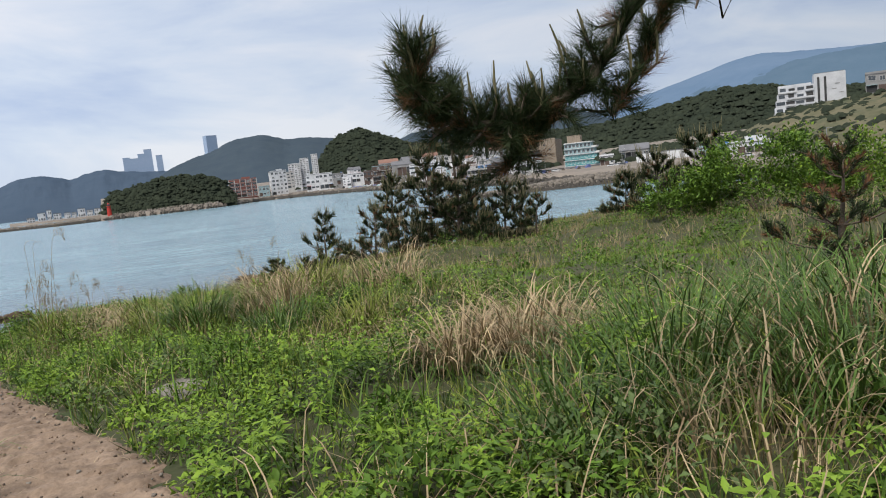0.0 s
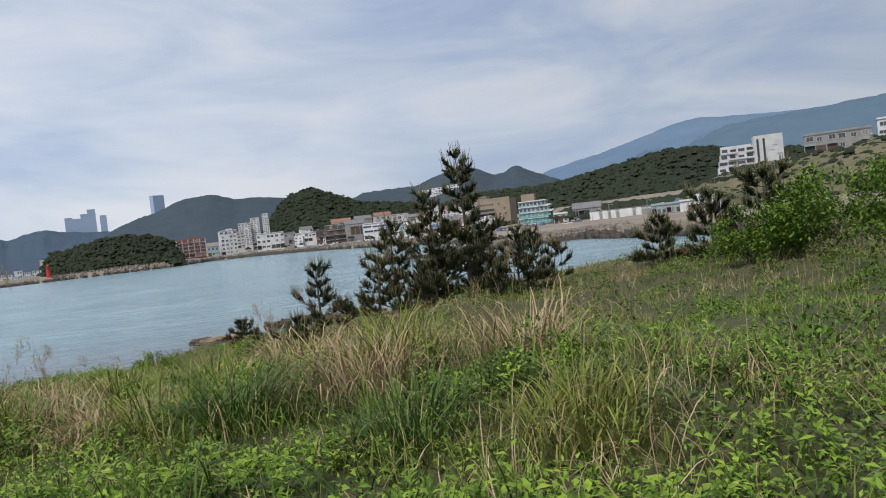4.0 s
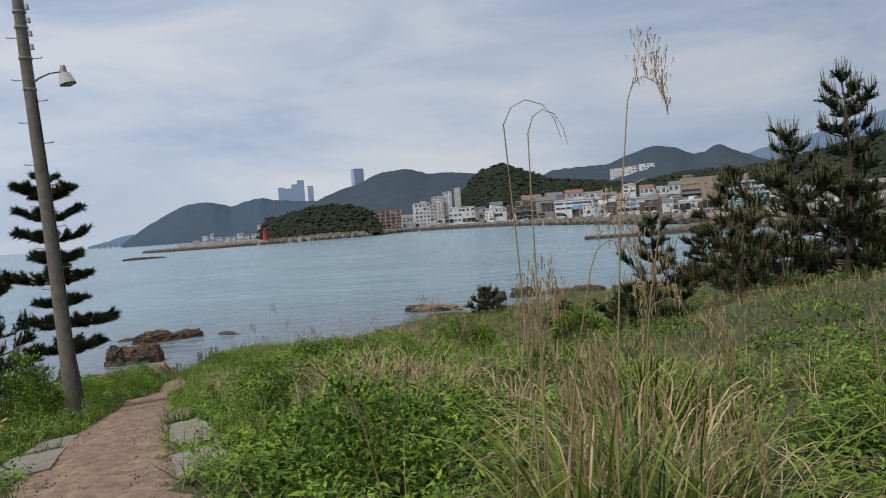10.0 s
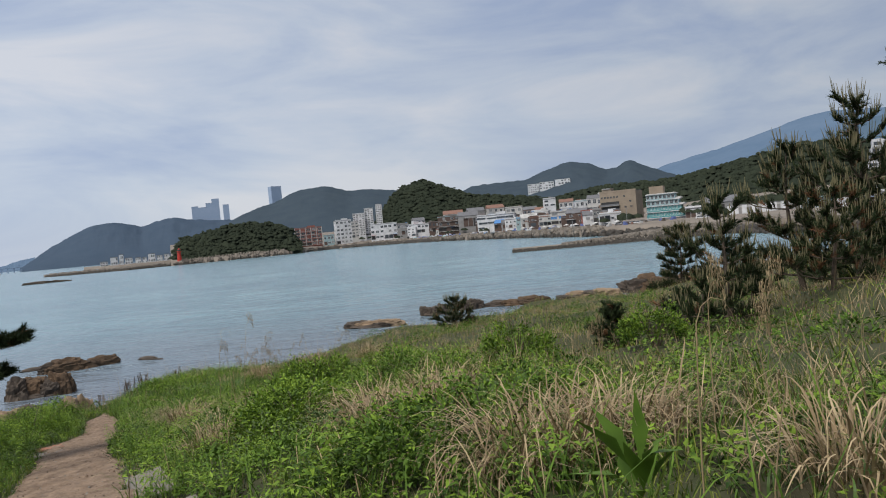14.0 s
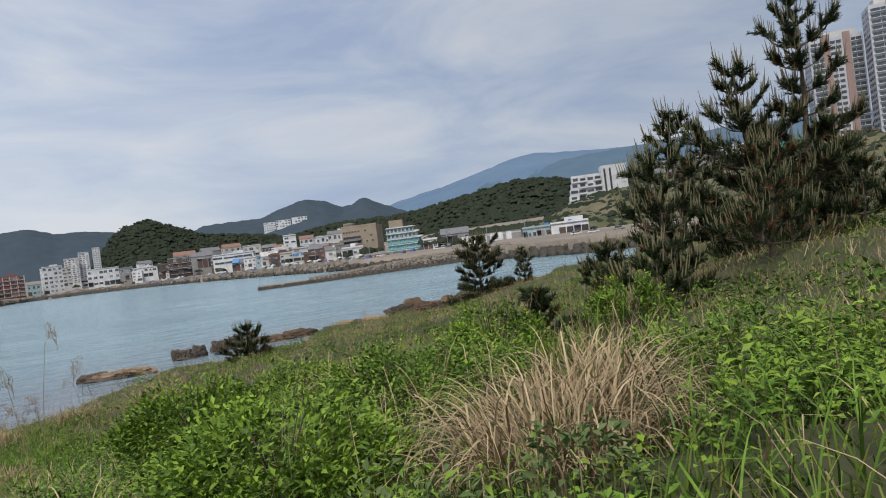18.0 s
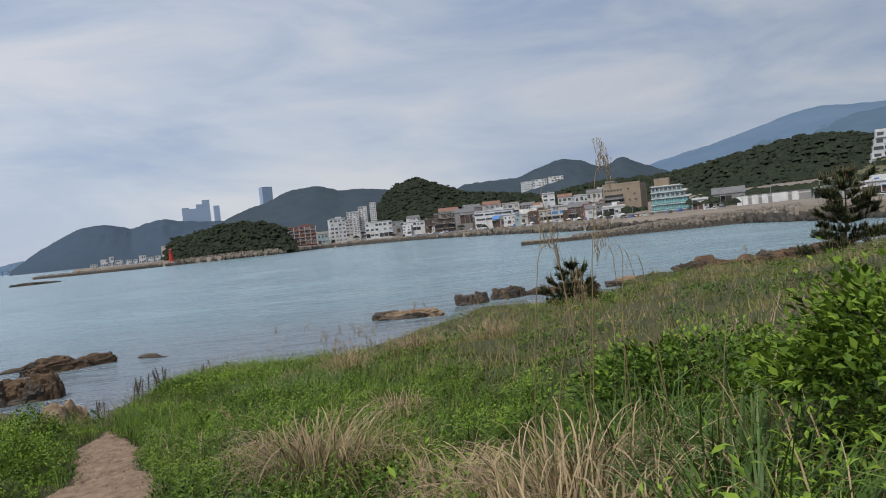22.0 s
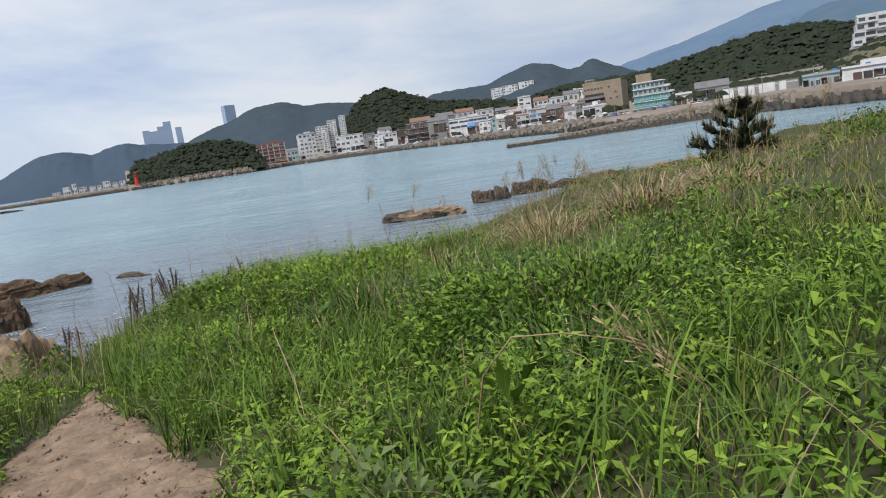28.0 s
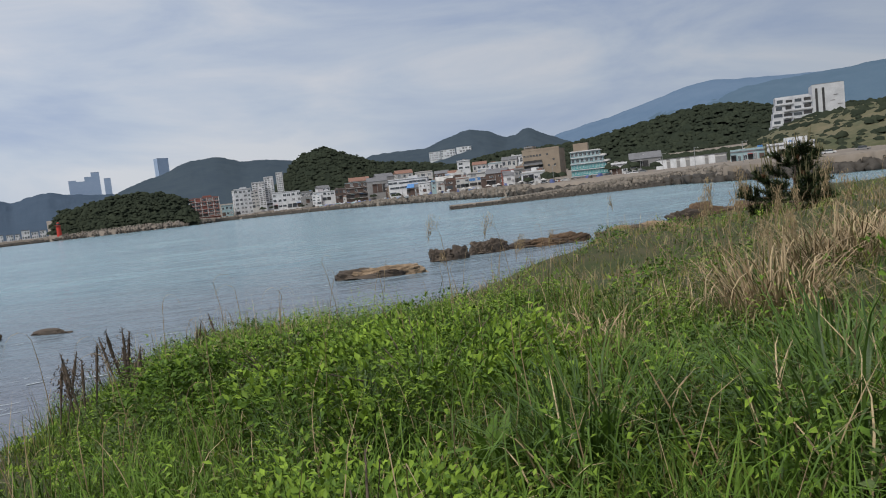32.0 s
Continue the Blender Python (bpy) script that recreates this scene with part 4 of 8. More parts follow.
def tan_building():
    """Tan block: dark stacked balconies on one half of the front, plain panelled wall on the other."""
    far, az = 432, 28.55
    w, z0 = far * radians(2.95), rise(0.0, far)
    h = rise(2.1, far) - z0
    top = tagged(new("building"), "tan panelled five-storey building with dark stacked balconies", "building")
    p = spot(az, far + 7, z0 - 1)
    top.matrix_world = pose(p.x, p.y, p.z, 0, 0, -az - 16)
    h += 1
    part("wall", box(w, 14, h), M["tan"], top)
    part("roof", box(w - 0.6, 13.4, 0.3, (0, 0, h)), M["roofgrey"], top)
    part("parapet", box(w + 0.3, 0.4, 1.0, (0, -6.9, h)), M["tan"], top)
    part("roof_hut", box(w * 0.26, 6, 2.6, (-w * 0.36, 0, h + 0.3), 0.1), M["tan"], top)
    part("sign_frame", box(w * 0.22, 0.4, 0.8, (-w * 0.36, -3.2, h + 2.2)), M["grey"], top)
    for k in range(3):
        z = 2.9 + 3.0 * k
        # Dark panel on the wall stands in for the shaded depth behind the balcony.
        part("recess_shade_panel", box(w * 0.5, 0.3, 2.3, (-w * 0.22, -7.0, z)), M["shade"], top)
        slab_ = part("balcony", box(w * 0.54, 1.6, 0.3, (-w * 0.22, -7.6, z - 0.3)), M["grey"], top)
        part("railing", box(w * 0.53, 0.12, 0.9, (-w * 0.22, -8.3, z)), M["roofgrey"], slab_)
    # Ground-floor opening is a panel coloured as shade.
    part("shop_front", box(w * 0.9, 0.3, 2.2, (0, -7.0, 0.2)), M["shade"], top)
    part("awning", box(w * 0.5, 1.8, 0.25, (-w * 0.2, -7.8, 2.4)), M["grey"], top)
    fr, gl = pane_mesh(1.3, 1.1, M["tan"], M["glass"])
    for k in range(6):
        ob = obj("window", fr, top, pose(-w * 0.44 + 1.9 * k, -7.05, h - 3.4))
        obj("pane", gl, ob)
    for x, z in ((w * 0.18, h - 3.4), (w * 0.34, h - 6.6), (w * 0.2, h - 9.8), (w * 0.36, h - 9.8)):
        ob = obj("window", fr, top, pose(x, -7.05, z))
        obj("pane", gl, ob)


tan_building()


def teal_building():
    """Stepped seaside block: white ground floor, two glazed teal storeys, pale terraces above."""
    far, az = 415, 32.1
    w, z0 = far * radians(3.1), rise(-0.75, far)
    fh = (rise(1.6, far) - z0) / 5
    top = tagged(new("building"), "stepped five-storey building with teal glazing and pale terraces", "building")
    p = spot(az, far + 6, z0)
    top.matrix_world = pose(p.x, p.y, p.z, 0, 0, -az - 6)
    fr, gl = pane_mesh(1.9, fh * 0.62, M["white"], M["teal"])
    fr2, gl2 = pane_mesh(1.6, fh * 0.55, M["offwhite"], M["glass"])
    for k, (share, wall) in enumerate(((1.0, "white"), (0.9, "teal"), (0.86, "teal"), (0.8, "cyan"), (0.72, "cyan"))):
        ww = w * share
        x0 = -w / 2 + ww / 2
        d = 12 - 0.8 * k
        storey = part("storey", box(ww, d, fh - 0.3, (x0, 0, fh * k + 0.3), 0.1), M[wall], top)
        part("floor_slab", box(ww + 1.2, d + 1.6, 0.32, (x0 + 0.3, 0, fh * k + (fh if k < 4 else fh))), M["white"], top)
        n = int(ww / 2.3)
        for b in range(n):
            if k == 0:
                if b % 3:
                    # Shop openings are flat panels with the shade in their colour.
                    part("shop_front", box(ww / n * 0.85, 0.3, fh * 0.66, (-w / 2 + ww / n * (b + 0.5), -d / 2 - 0.05, 0.3)), M["shade"], top)
                continue
            f_, g_ = (fr, gl) if k < 3 else (fr2, gl2)
            ob = obj("window", f_, top, pose(-w / 2 + ww / n * (b + 0.5), -d / 2 - 0.06, fh * k + fh * 0.3))
            obj("pane", g_, ob)
        if k > 2:
            part("railing", box(w * 0.2, d * 0.9, 0.9, (-w / 2 + ww + w * 0.05, 0, fh * k + 0.3)), M["offwhite"], top)
    part("roof", box(w * 0.7, 9, 0.3, (-w * 0.14, 0, fh * 5 + 0.33)), M["offwhite"], top)
    part("penthouse", box(w * 0.36, 6, rise(2.28, far) - rise(1.6, far) - 0.6, (-w * 0.24, 0.5, fh * 5 + 0.6), 0.1), M["tan"], top, "tan rooftop stair house")


teal_building()
building("small white annex beside the teal building", 33.45, 34.6, 400, -0.45, 0.25, 1, 3, "white")
building("low dark car-repair shed", 34.9, 37.2, 420, -0.1, 0.55, 1, 5, "grey", gable=True)


def long_wall():
    """White panelled site hoarding with dark gaps."""
    top = tagged(new("warehouse"), "long white panelled warehouse by the quay", "warehouse")
    p = spot(39.15, 375, rise(-0.8, 370))
    top.matrix_world = pose(p.x, p.y, p.z, 0, 0, -39.15 - 6)
    w, h = 370 * radians(5.0), 6.9
    part("wall", box(w - 0.4, 9, h - 0.3), M["offwhite"], top)
    part("roof", box(w + 0.3, 9.6, 0.35, (0, 0, h - 0.3)), M["roofgrey"], top)
    x = -w / 2
    for k, share in enumerate((0.16, 0.05, 0.09, 0.05, 0.08, 0.06, 0.21, 0.05, 0.09, 0.16)):
        if k % 2 == 0:
            part("panel", box(w * share - 0.15, 0.2, h - 0.2, (x + w * share / 2, -4.65, 0)), M["white"], top)
        else:
            part("gate", box(w * share - 0.3, 0.12, h * 0.8, (x + w * share / 2, -4.6, 0)), M["grey"], top)
        x += w * share
    return top


long_wall()
building("grey-roofed low shop by the quay", 41.75, 44.0, 350, -0.72, 0.15, 1, 6, "cyan", roof="roofgrey", wide=0.7)
building("white convenience store with a broad glass front", 44.1, 47.1, 335, -0.75, 0.25, 1, 5, "white", wide=0.86, band=0.4, hut=0.5)


def seaside_building():
    """White block with uneven stepped balconies and a windowless stair tower with groove shade laid on as dark strips.
    """
    far = 600
    z0 = rise(1.35, far)
    top = tagged(new("building"), "white five-storey seaside building with uneven balconies and stair tower", "building")
    p = spot(47.6, far + 10, z0)
    top.matrix_world = pose(p.x, p.y, p.z, 0, 0, -47.6 + 6)
    deg = far * radians(1.0)
    q = random.Random(8)
    h = rise(4.35, far) - z0
    part("tower", box(2.0 * deg, 18, h + 20, (1.35 * deg, 0, -20)), M["palegrey"], top, "plain white stair tower")
    for x in (0.62, 1.05):
        # Dark strips laid on the wall in place of shaded hollows.
        part("groove_shade_strip", box(1.6, 0.4, h * 0.86, (x * deg, -9.05, h * 0.06)), M["shade"], top)
    part("roof", box(2.0 * deg - 0.6, 17.4, 0.4, (1.35 * deg, 0, h)), M["roofgrey"], top)
    for k, z in enumerate((0.6, 0.72, 0.5)):
        part("louvre", box(3.2, 0.2, 0.5, ((1.6 + 0.22 * k) * deg, -9.1, h * z)), M["grey"], top)
    fh = 5.0
    for k in range(5):
        w = (2.75 - 0.1 * k) * deg
        d = 19 - 1.2 * k
        x = 0.36 * deg - w / 2
        part("storey", box(w, d, fh, (x, 1.0, fh * k - (20 if k == 0 else 0)), 0.2) if k else box(w, d, fh + 20, (x, 1.0, -20)), M["palegrey"], top)
        for b in range(4):
            ww = w / 4
            u = q.random()
            if u < 0.85:
                # Balcony depth is suggested by dark shade-coloured panels, some of window glass.
                part("recess_shade_panel", box(ww * q.uniform(0.6, 0.92), 0.4, fh * q.uniform(0.38, 0.56), (x - w / 2 + ww * (b + 0.5), 1.0 - d / 2 - 0.05, fh * k + 1.5)), M["glass" if u < 0.4 else "shade"], top)
            if u > 0.2:
                part("balcony", box(ww * q.uniform(0.85, 1.1), q.uniform(1.6, 3.4), 1.5, (x - w / 2 + ww * (b + 0.5), 0.4 - d / 2, fh * k - 0.1), 0.15), M["palegrey"], top)
    part("roof_canopy", box(2.2 * deg, 12, 1.2, (-0.9 * deg, 1.0, fh * 5)), M["palegrey"], top)


seaside_building()
building("black and white hillside building", 52.2, 56.5, 430, 2.7, 3.9, 2, 6, "grey", yaw=5, band=0.6, frame_mat="offwhite")
building("white hillside building with a dark roof", 56.8, 59.5, 440, 3.2, 4.3, 2, 4, "white", yaw=5)
for a0, a1, e1 in ((20.4, 21.3, 3.12), (21.35, 22.5, 3.2), (22.6, 23.8, 3.3)):
    building("white hillside apartments far behind the town", a0, a1, 1990, 2.4, e1, 4, 5, "white", depth=25, drop=45, frame_mat="offwhite")
for a0, a1, e1 in ((-12.2, -11.7, 0.3), (-11.6, -11.3, 0.45), (-11.2, -10.7, 0.15), (-10.5, -10.1, 0.12), (-10.0, -9.7, 0.1), (-9.6, -9.1, 0.32), (-9.0, -8.6, 0.15), (-12.9, -12.4, 0.02), (-8.5, -8.1, 0.2)):
    building("small white house across the bay", a0, a1, 1150, -0.3, e1, 2, 3, "white", category="house", name="house")
# Skyscraper walls and roofs carry the haze in their colour.
for a0, a1, e1 in ((-6.25, -5.75, 3.55), (-5.75, -5.2, 3.45), (-5.2, -4.75, 3.75), (-4.75, -4.2, 4.05), (-3.95, -3.5, 3.55)):
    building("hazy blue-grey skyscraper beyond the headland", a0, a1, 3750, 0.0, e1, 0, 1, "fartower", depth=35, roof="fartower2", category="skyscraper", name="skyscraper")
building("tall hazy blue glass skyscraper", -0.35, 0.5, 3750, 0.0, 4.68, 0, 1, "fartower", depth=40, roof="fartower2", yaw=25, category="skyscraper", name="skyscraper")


def tower_block(az0, az1, far, el1):
    w, h = far * radians(az1 - az0), rise(el1, far) - 14
    top = tagged(new("apartment_tower"), "tall grey apartment tower with taupe bands", "apartment tower", "apartment towers")
    p = spot((az0 + az1) / 2, far + 8, 14)
    top.matrix_world = pose(p.x, p.y, p.z, 0, 0, -(az0 + az1) / 2 + 14)
    part("wall", box(w, 16, h), M["aptgrey"], top)
    for o in (-0.18, 0.2):
        part("pier", box(w * 0.13, 0.8, h + 1.5, (w * o, -8.2, 0)), M["aptwarm"], top)
    part("roof", box(w * 0.8, 12, 3, (0, 0, h)), M["offwhite"], top)
    floors = int(h / 2.9)
    bm = bmesh.new()
    for k in range(floors):
        for o, ww in ((-0.4, 0.13), (-0.29, 0.07), (-0.06, 0.09), (0.05, 0.09), (0.32, 0.08), (0.42, 0.1)):
            box(w * ww, 0.2, 1.5, (w * o, -8.05, k * 2.9 + 0.9), bm=bm)
        for o in (-5, -1.5, 2, 5.5):
            box(0.2, 2.2, 1.5, (-w / 2 - 0.02, o, k * 2.9 + 0.9), bm=bm)
    tagged(part("window_grid", bm, M["glass"], top), kind="stuff")
    bm = bmesh.new()
    for k in range(floors):
        box(w * 0.24, 1.0, 0.25, (-w * 0.36, -8.4, k * 2.9 + 0.5), bm=bm)
        box(w * 0.2, 1.0, 0.25, (w * 0.38, -8.4, k * 2.9 + 0.5), bm=bm)
    tagged(part("balcony_stack", bm, M["white"], top), kind="stuff")


tower_block(63.6, 67.0, 420, 10.7)
tower_block(67.4, 71.6, 410, 12.1)
tower_block(72.3, 77.0, 400, 13.0)
tower_block(78.5, 83.0, 410, 12.5)


def far_bridge():
    """A low bridge far off along the horizon."""
    top = tagged(new("bridge"), "low grey bridge far off on the horizon", "bridge")
    far, az = 2600, -18.7
    p = spot(az, far, 0)
    top.matrix_world = pose(p.x, p.y, p.z, 0, 0, -az)
    # Deck and piers reuse the darker haze-tinted tone.
    part("deck", box(78, 8, 2.2, (0, 0, 13.5)), M["fartower2"], top)
    for x in (-34, -17, 0, 17, 34):
        part("pier", box(3.0, 6, 14.5, (x, 0, -1)), M["fartower2"], top)


far_bridge()


def lighthouse():
    top = tagged(new("lighthouse"), "small red lighthouse on the breakwater", "lighthouse")
    p = spot(-7.35, 752, 2.2)
    top.matrix_world = pose(p.x, p.y, p.z)
    bm = bmesh.new()
    bmesh.ops.create_cone(bm, cap_ends=True, segments=16, radius1=2.3, radius2=1.6, depth=10.5, matrix=pose(0, 0, 6.2))
    part("tower", bm, M["red"], top)
    part("base", box(6, 6, 1.4, (0, 0, -0.2), 0.2), M["quay"], top)
    bm = bmesh.new()
    bmesh.ops.create_cone(bm, cap_ends=True, segments=16, radius1=2.5, radius2=2.5, depth=0.5, matrix=pose(0, 0, 11.6))
    part("gallery", bm, M["red"], top)
    bm = bmesh.new()
    bmesh.ops.create_cone(bm, cap_ends=True, segments=12, radius1=1.2, radius2=1.2, depth=1.8, matrix=pose(0, 0, 12.7))
    part("lantern", bm, M["glass"], top)
    bm = bmesh.new()
    bmesh.ops.create_cone(bm, cap_ends=True, segments=12, radius1=1.5, radius2=0.1, depth=1.2, matrix=pose(0, 0, 14.2))
    part("cap", bm, M["red"], top)


lighthouse()


def car(label, colour, long=4.4, high=1.45):
    top = tagged(new("car"), label, "car", "parked cars")
    bm = box(long, 1.75, 0.62, (0, 0, 0.3), 0.12)
    part("body", bm, M[colour], top)
    bm = box(long * 0.58, 1.55, high - 0.88, (-0.1, 0, 0.9), 0.1)
    part("cabin", bm, M["glass"], top)
    part("roof", box(long * 0.5, 1.45, 0.08, (-0.1, 0, high), 0.03), M[colour], top)
    for x in (-long * 0.31, long * 0.31):
        for y in (-0.8, 0.8):
            bm = bmesh.new()
            bmesh.ops.create_cone(bm, cap_ends=True, segments=12, radius1=0.32, radius2=0.32, depth=0.2, matrix=pose(x, y, 0.32, 90))
            part("wheel", bm, M["tyre"], top)
    return top


white_car, dark_car = car("white parked car on the quay", "white"), car("dark parked car on the quay", "grey", 4.6, 1.6)
for k, (a, D) in enumerate(((28.3, 398), (28.9, 396), (29.4, 395), (29.9, 392), (27.4, 402), (34.6, 372), (35.1, 370), (35.6, 366), (46.2, 290), (47.6, 286), (49.6, 283), (53.8, 276), (25.8, 425), (24.9, 432))):
    p = spot(a, D, 0)
    m = pose(p.x, p.y, 5.05, 0, 0, -a + (k * 37) % 50 - 25)
    src = white_car if k % 3 != 1 else dark_car
    if k < 2:
        (white_car if k == 0 else dark_car).matrix_world = m
    else:
        copy_thing(src, m)


def tarps():
    r = random.Random(5)
    for k in range(9):
        a = 11.2 + 0.42 * k
        top = tagged(new("fishing_gear_heap"), "blue tarpaulin over a heap of fishing gear", "heap", "fishing gear heaps")
        p = spot(a, float(shore_far(a)) + 14, 4.6)
        top.matrix_world = pose(p.x, p.y, p.z, 0, 0, -a)
        bm = bmesh.new()
        bmesh.ops.create_icosphere(bm, subdivisions=2, radius=1.0)
        for v in bm.verts:
            v.co = Vector((v.co.x * r.uniform(2.6, 3.0), v.co.y * 1.6, max(0, v.co.z) * r.uniform(1.4, 1.9)))
        part("cover", bm, M["tarp" if k % 3 else "cyan"], top)


tarps()
for a, D, h in ((24.6, 420, 9), (29.0, 392, 9), (35.5, 372, 9), (37.0, 350, 8), (39.0, 300, 8), (42.2, 290, 8), (52.0, 270, 8), (17.5, 610, 9)):
    top = tagged(new("street_lamp"), "slim grey street lamp post on the quay", "street lamp", "quay lamps")
    p = spot(a, D, 5.0)
    top.matrix_world = pose(p.x, p.y, p.z, 0, 0, -a)
    part("pole", box(0.22, 0.22, h), M["steel"], top)
    part("arm", box(1.6, 0.12, 0.12, (0.7, 0, h - 0.1)), M["steel"], top)
    part("lamp_head", box(0.7, 0.3, 0.15, (1.5, 0, h - 0.2), 0.04), M["offwhite"], top)


def crowns(name, label, field, n, size, seed, lo=0.12, hi=1.0, material="tree"):
    """Tree crowns over a wooded slope: every crown a loose bunch of leafy sprays."""
    X, Y, Z = field
    r = np.random.RandomState(seed)
    rows = int(X.shape[0] * 0.78)
    i, j = r.randint(int(rows * lo), int(rows * hi), n), r.randint(2, X.shape[1] - 2, n)
    c = np.stack([X[i, j], Y[i, j], Z[i, j]], -1) + r.normal(0, size * 0.7, (n, 3)) * (1, 1, 0.05)
    m = 5
    s = size * r.uniform(0.4, 1.35, (n, 1)) * np.where(r.uniform(0, 1, (n, 1)) < 0.1, 1.6, 1.0)
    ang = 2 * np.pi * (np.arange(m)[None] / m + r.uniform(0, 1, (n, 1)))
    rings = []
    for q, z in ((0.95, -0.40), (0.72, 0.16)):
        rad = s * q * r.uniform(0.65, 1.3, (n, m))
        rings.append(np.stack([c[:, :1] + np.cos(ang) * rad, c[:, 1:2] + np.sin(ang) * rad, c[:, 2:] + s * z * r.uniform(0.8, 1.2, (n, m))], -1))
    tip = np.repeat((c + np.stack([0 * s[:, 0], 0 * s[:, 0], 0.42 * s[:, 0]], -1))[:, None], m, 1)
    v = np.concatenate(rings + [tip[:, :1]], 1)
    e = np.arange(m)
    nxt = (e + 1) % m
    tri = np.concatenate([np.stack([e, nxt, m + nxt], -1), np.stack([e, m + nxt, m + e], -1), np.stack([m + e, m + nxt, 0 * e + 2 * m], -1)])
    f = (tri[None] + ((2 * m + 1) * np.arange(n))[:, None, None]).reshape(-1, 3)
    tagged(obj(name, mesh_of(name, v.reshape(-1, 3), f, M[material], True)), label, "trees", kind="stuff")


crowns("far_woods", "dark pine woods on the cone-shaped hill", cone, 9000, 2.8, 61, lo=0.03)
crowns("far_woods", "dark pine woods on the knoll", knoll, 3600, 2.2, 62, lo=0.05)
crowns("far_woods", "dark pine woods behind the harbour", wood, 15000, 3.3, 63, lo=0.03)
crowns("slope_bushes", "dark bushes and pines on the slope behind the harbour", slope, 2600, 2.4, 64, lo=0.02)
BANK_AZ, BANK_OUT = np.meshgrid(np.linspace(33.5, 47.0, 40), np.linspace(0, 1, 20))
BANK_FAR = 412 + 130 * BANK_OUT
crowns("far_woods", "dark trees behind the white quay buildings", (HUB[0] + BANK_FAR * np.sin(np.radians(BANK_AZ)), HUB[1] + BANK_FAR * np.cos(np.radians(BANK_AZ)), 6.0 + 9.0 * BANK_OUT), 1900, 2.6, 66, lo=0.0, hi=1.25)


def small_town():
    """Many small houses packed behind the seafront, with trees between them."""
    r = random.Random(21)
    walls = ["white", "offwhite", "offwhite", "white", "grey", "grey", "brown", "tan"]
    roofs = ["roofgrey", "roofgrey", "roofgrey", "roofred", "white", "offwhite", "roofgrey", "blue"]
    for k in range(64):
        a = r.uniform(9.2, 27.0)
        D = float(shore_far(a)) + r.uniform(38, 190)
        e0 = math.degrees(math.atan((6.0 + 0.035 * (D - float(shore_far(a))) - HUB[2]) / D))
        tall = r.choice((1, 1, 2, 2, 3))
        w = r.uniform(8, 17) / D * 57.3
        building("small rendered house in the packed fishing town", a, a + w, D, e0, e0 + math.degrees(math.atan((2.6 * tall + 1.8) / D)), tall, r.choice((2, 3, 4)), r.choice(walls), yaw=r.uniform(-35, 35), roof=r.choice(roofs), gable=r.random() < 0.35, depth=r.uniform(7, 11), category="house", name="house", band=0.42, wide=0.5, hut=0.35 if r.random() < 0.3 else 0.0)
    pts = []
    for k in range(150):
        a = r.uniform(3, 36)
        D = float(shore_far(a)) + r.uniform(30, 220)
        p = spot(a, D, 6.0 + 0.035 * (D - float(shore_far(a))))
        pts.append(tuple(p))
    P = np.array(pts)
    crowns("town_trees", "dark trees among the town houses", (P[:, 0].reshape(10, 15), P[:, 1].reshape(10, 15), P[:, 2].reshape(10, 15) + 1.0), 260, 2.6, 65, lo=0.0)


small_town()


def boat(label, colour):
    """A small open fishing boat drawn up on the quay."""
    top = tagged(new("fishing_boat"), label, "boat", "fishing boats")
    bm = bmesh.new()
    ring = []
    for s in np.linspace(0, 1, 9):
        half = 1.15 * (1 - max(0.0, (s - 0.55) / 0.45) ** 2) * (0.85 + 0.15 * min(1, s * 4))
        y = -3.6 + 7.2 * s
        z = 1.0 + 0.55 * s * s
        ring.append([bm.verts.new(q) for q in ((-half, y, z), (-half * 0.75, y, 0.25), (0, y, 0.02 + 0.25 * s ** 3), (half * 0.75, y, 0.25), (half, y, z), (half * 0.82, y, z - 0.3), (-half * 0.82, y, z - 0.3))])
    for a, b in zip(ring, ring[1:]):
        for k in range(7):
            bm.faces.new((a[k], a[(k + 1) % 7], b[(k + 1) % 7], b[k]))
    bm.faces.new(ring[0])
    part("hull", bm, M[colour], top)
    part("cabin", box(1.3, 1.6, 1.5, (0, -1.4, 0.8), 0.1), M["white"], top)
    part("mast", box(0.1, 0.1, 3.2, (0, -0.4, 0.9)), M["steel"], top)
    return top


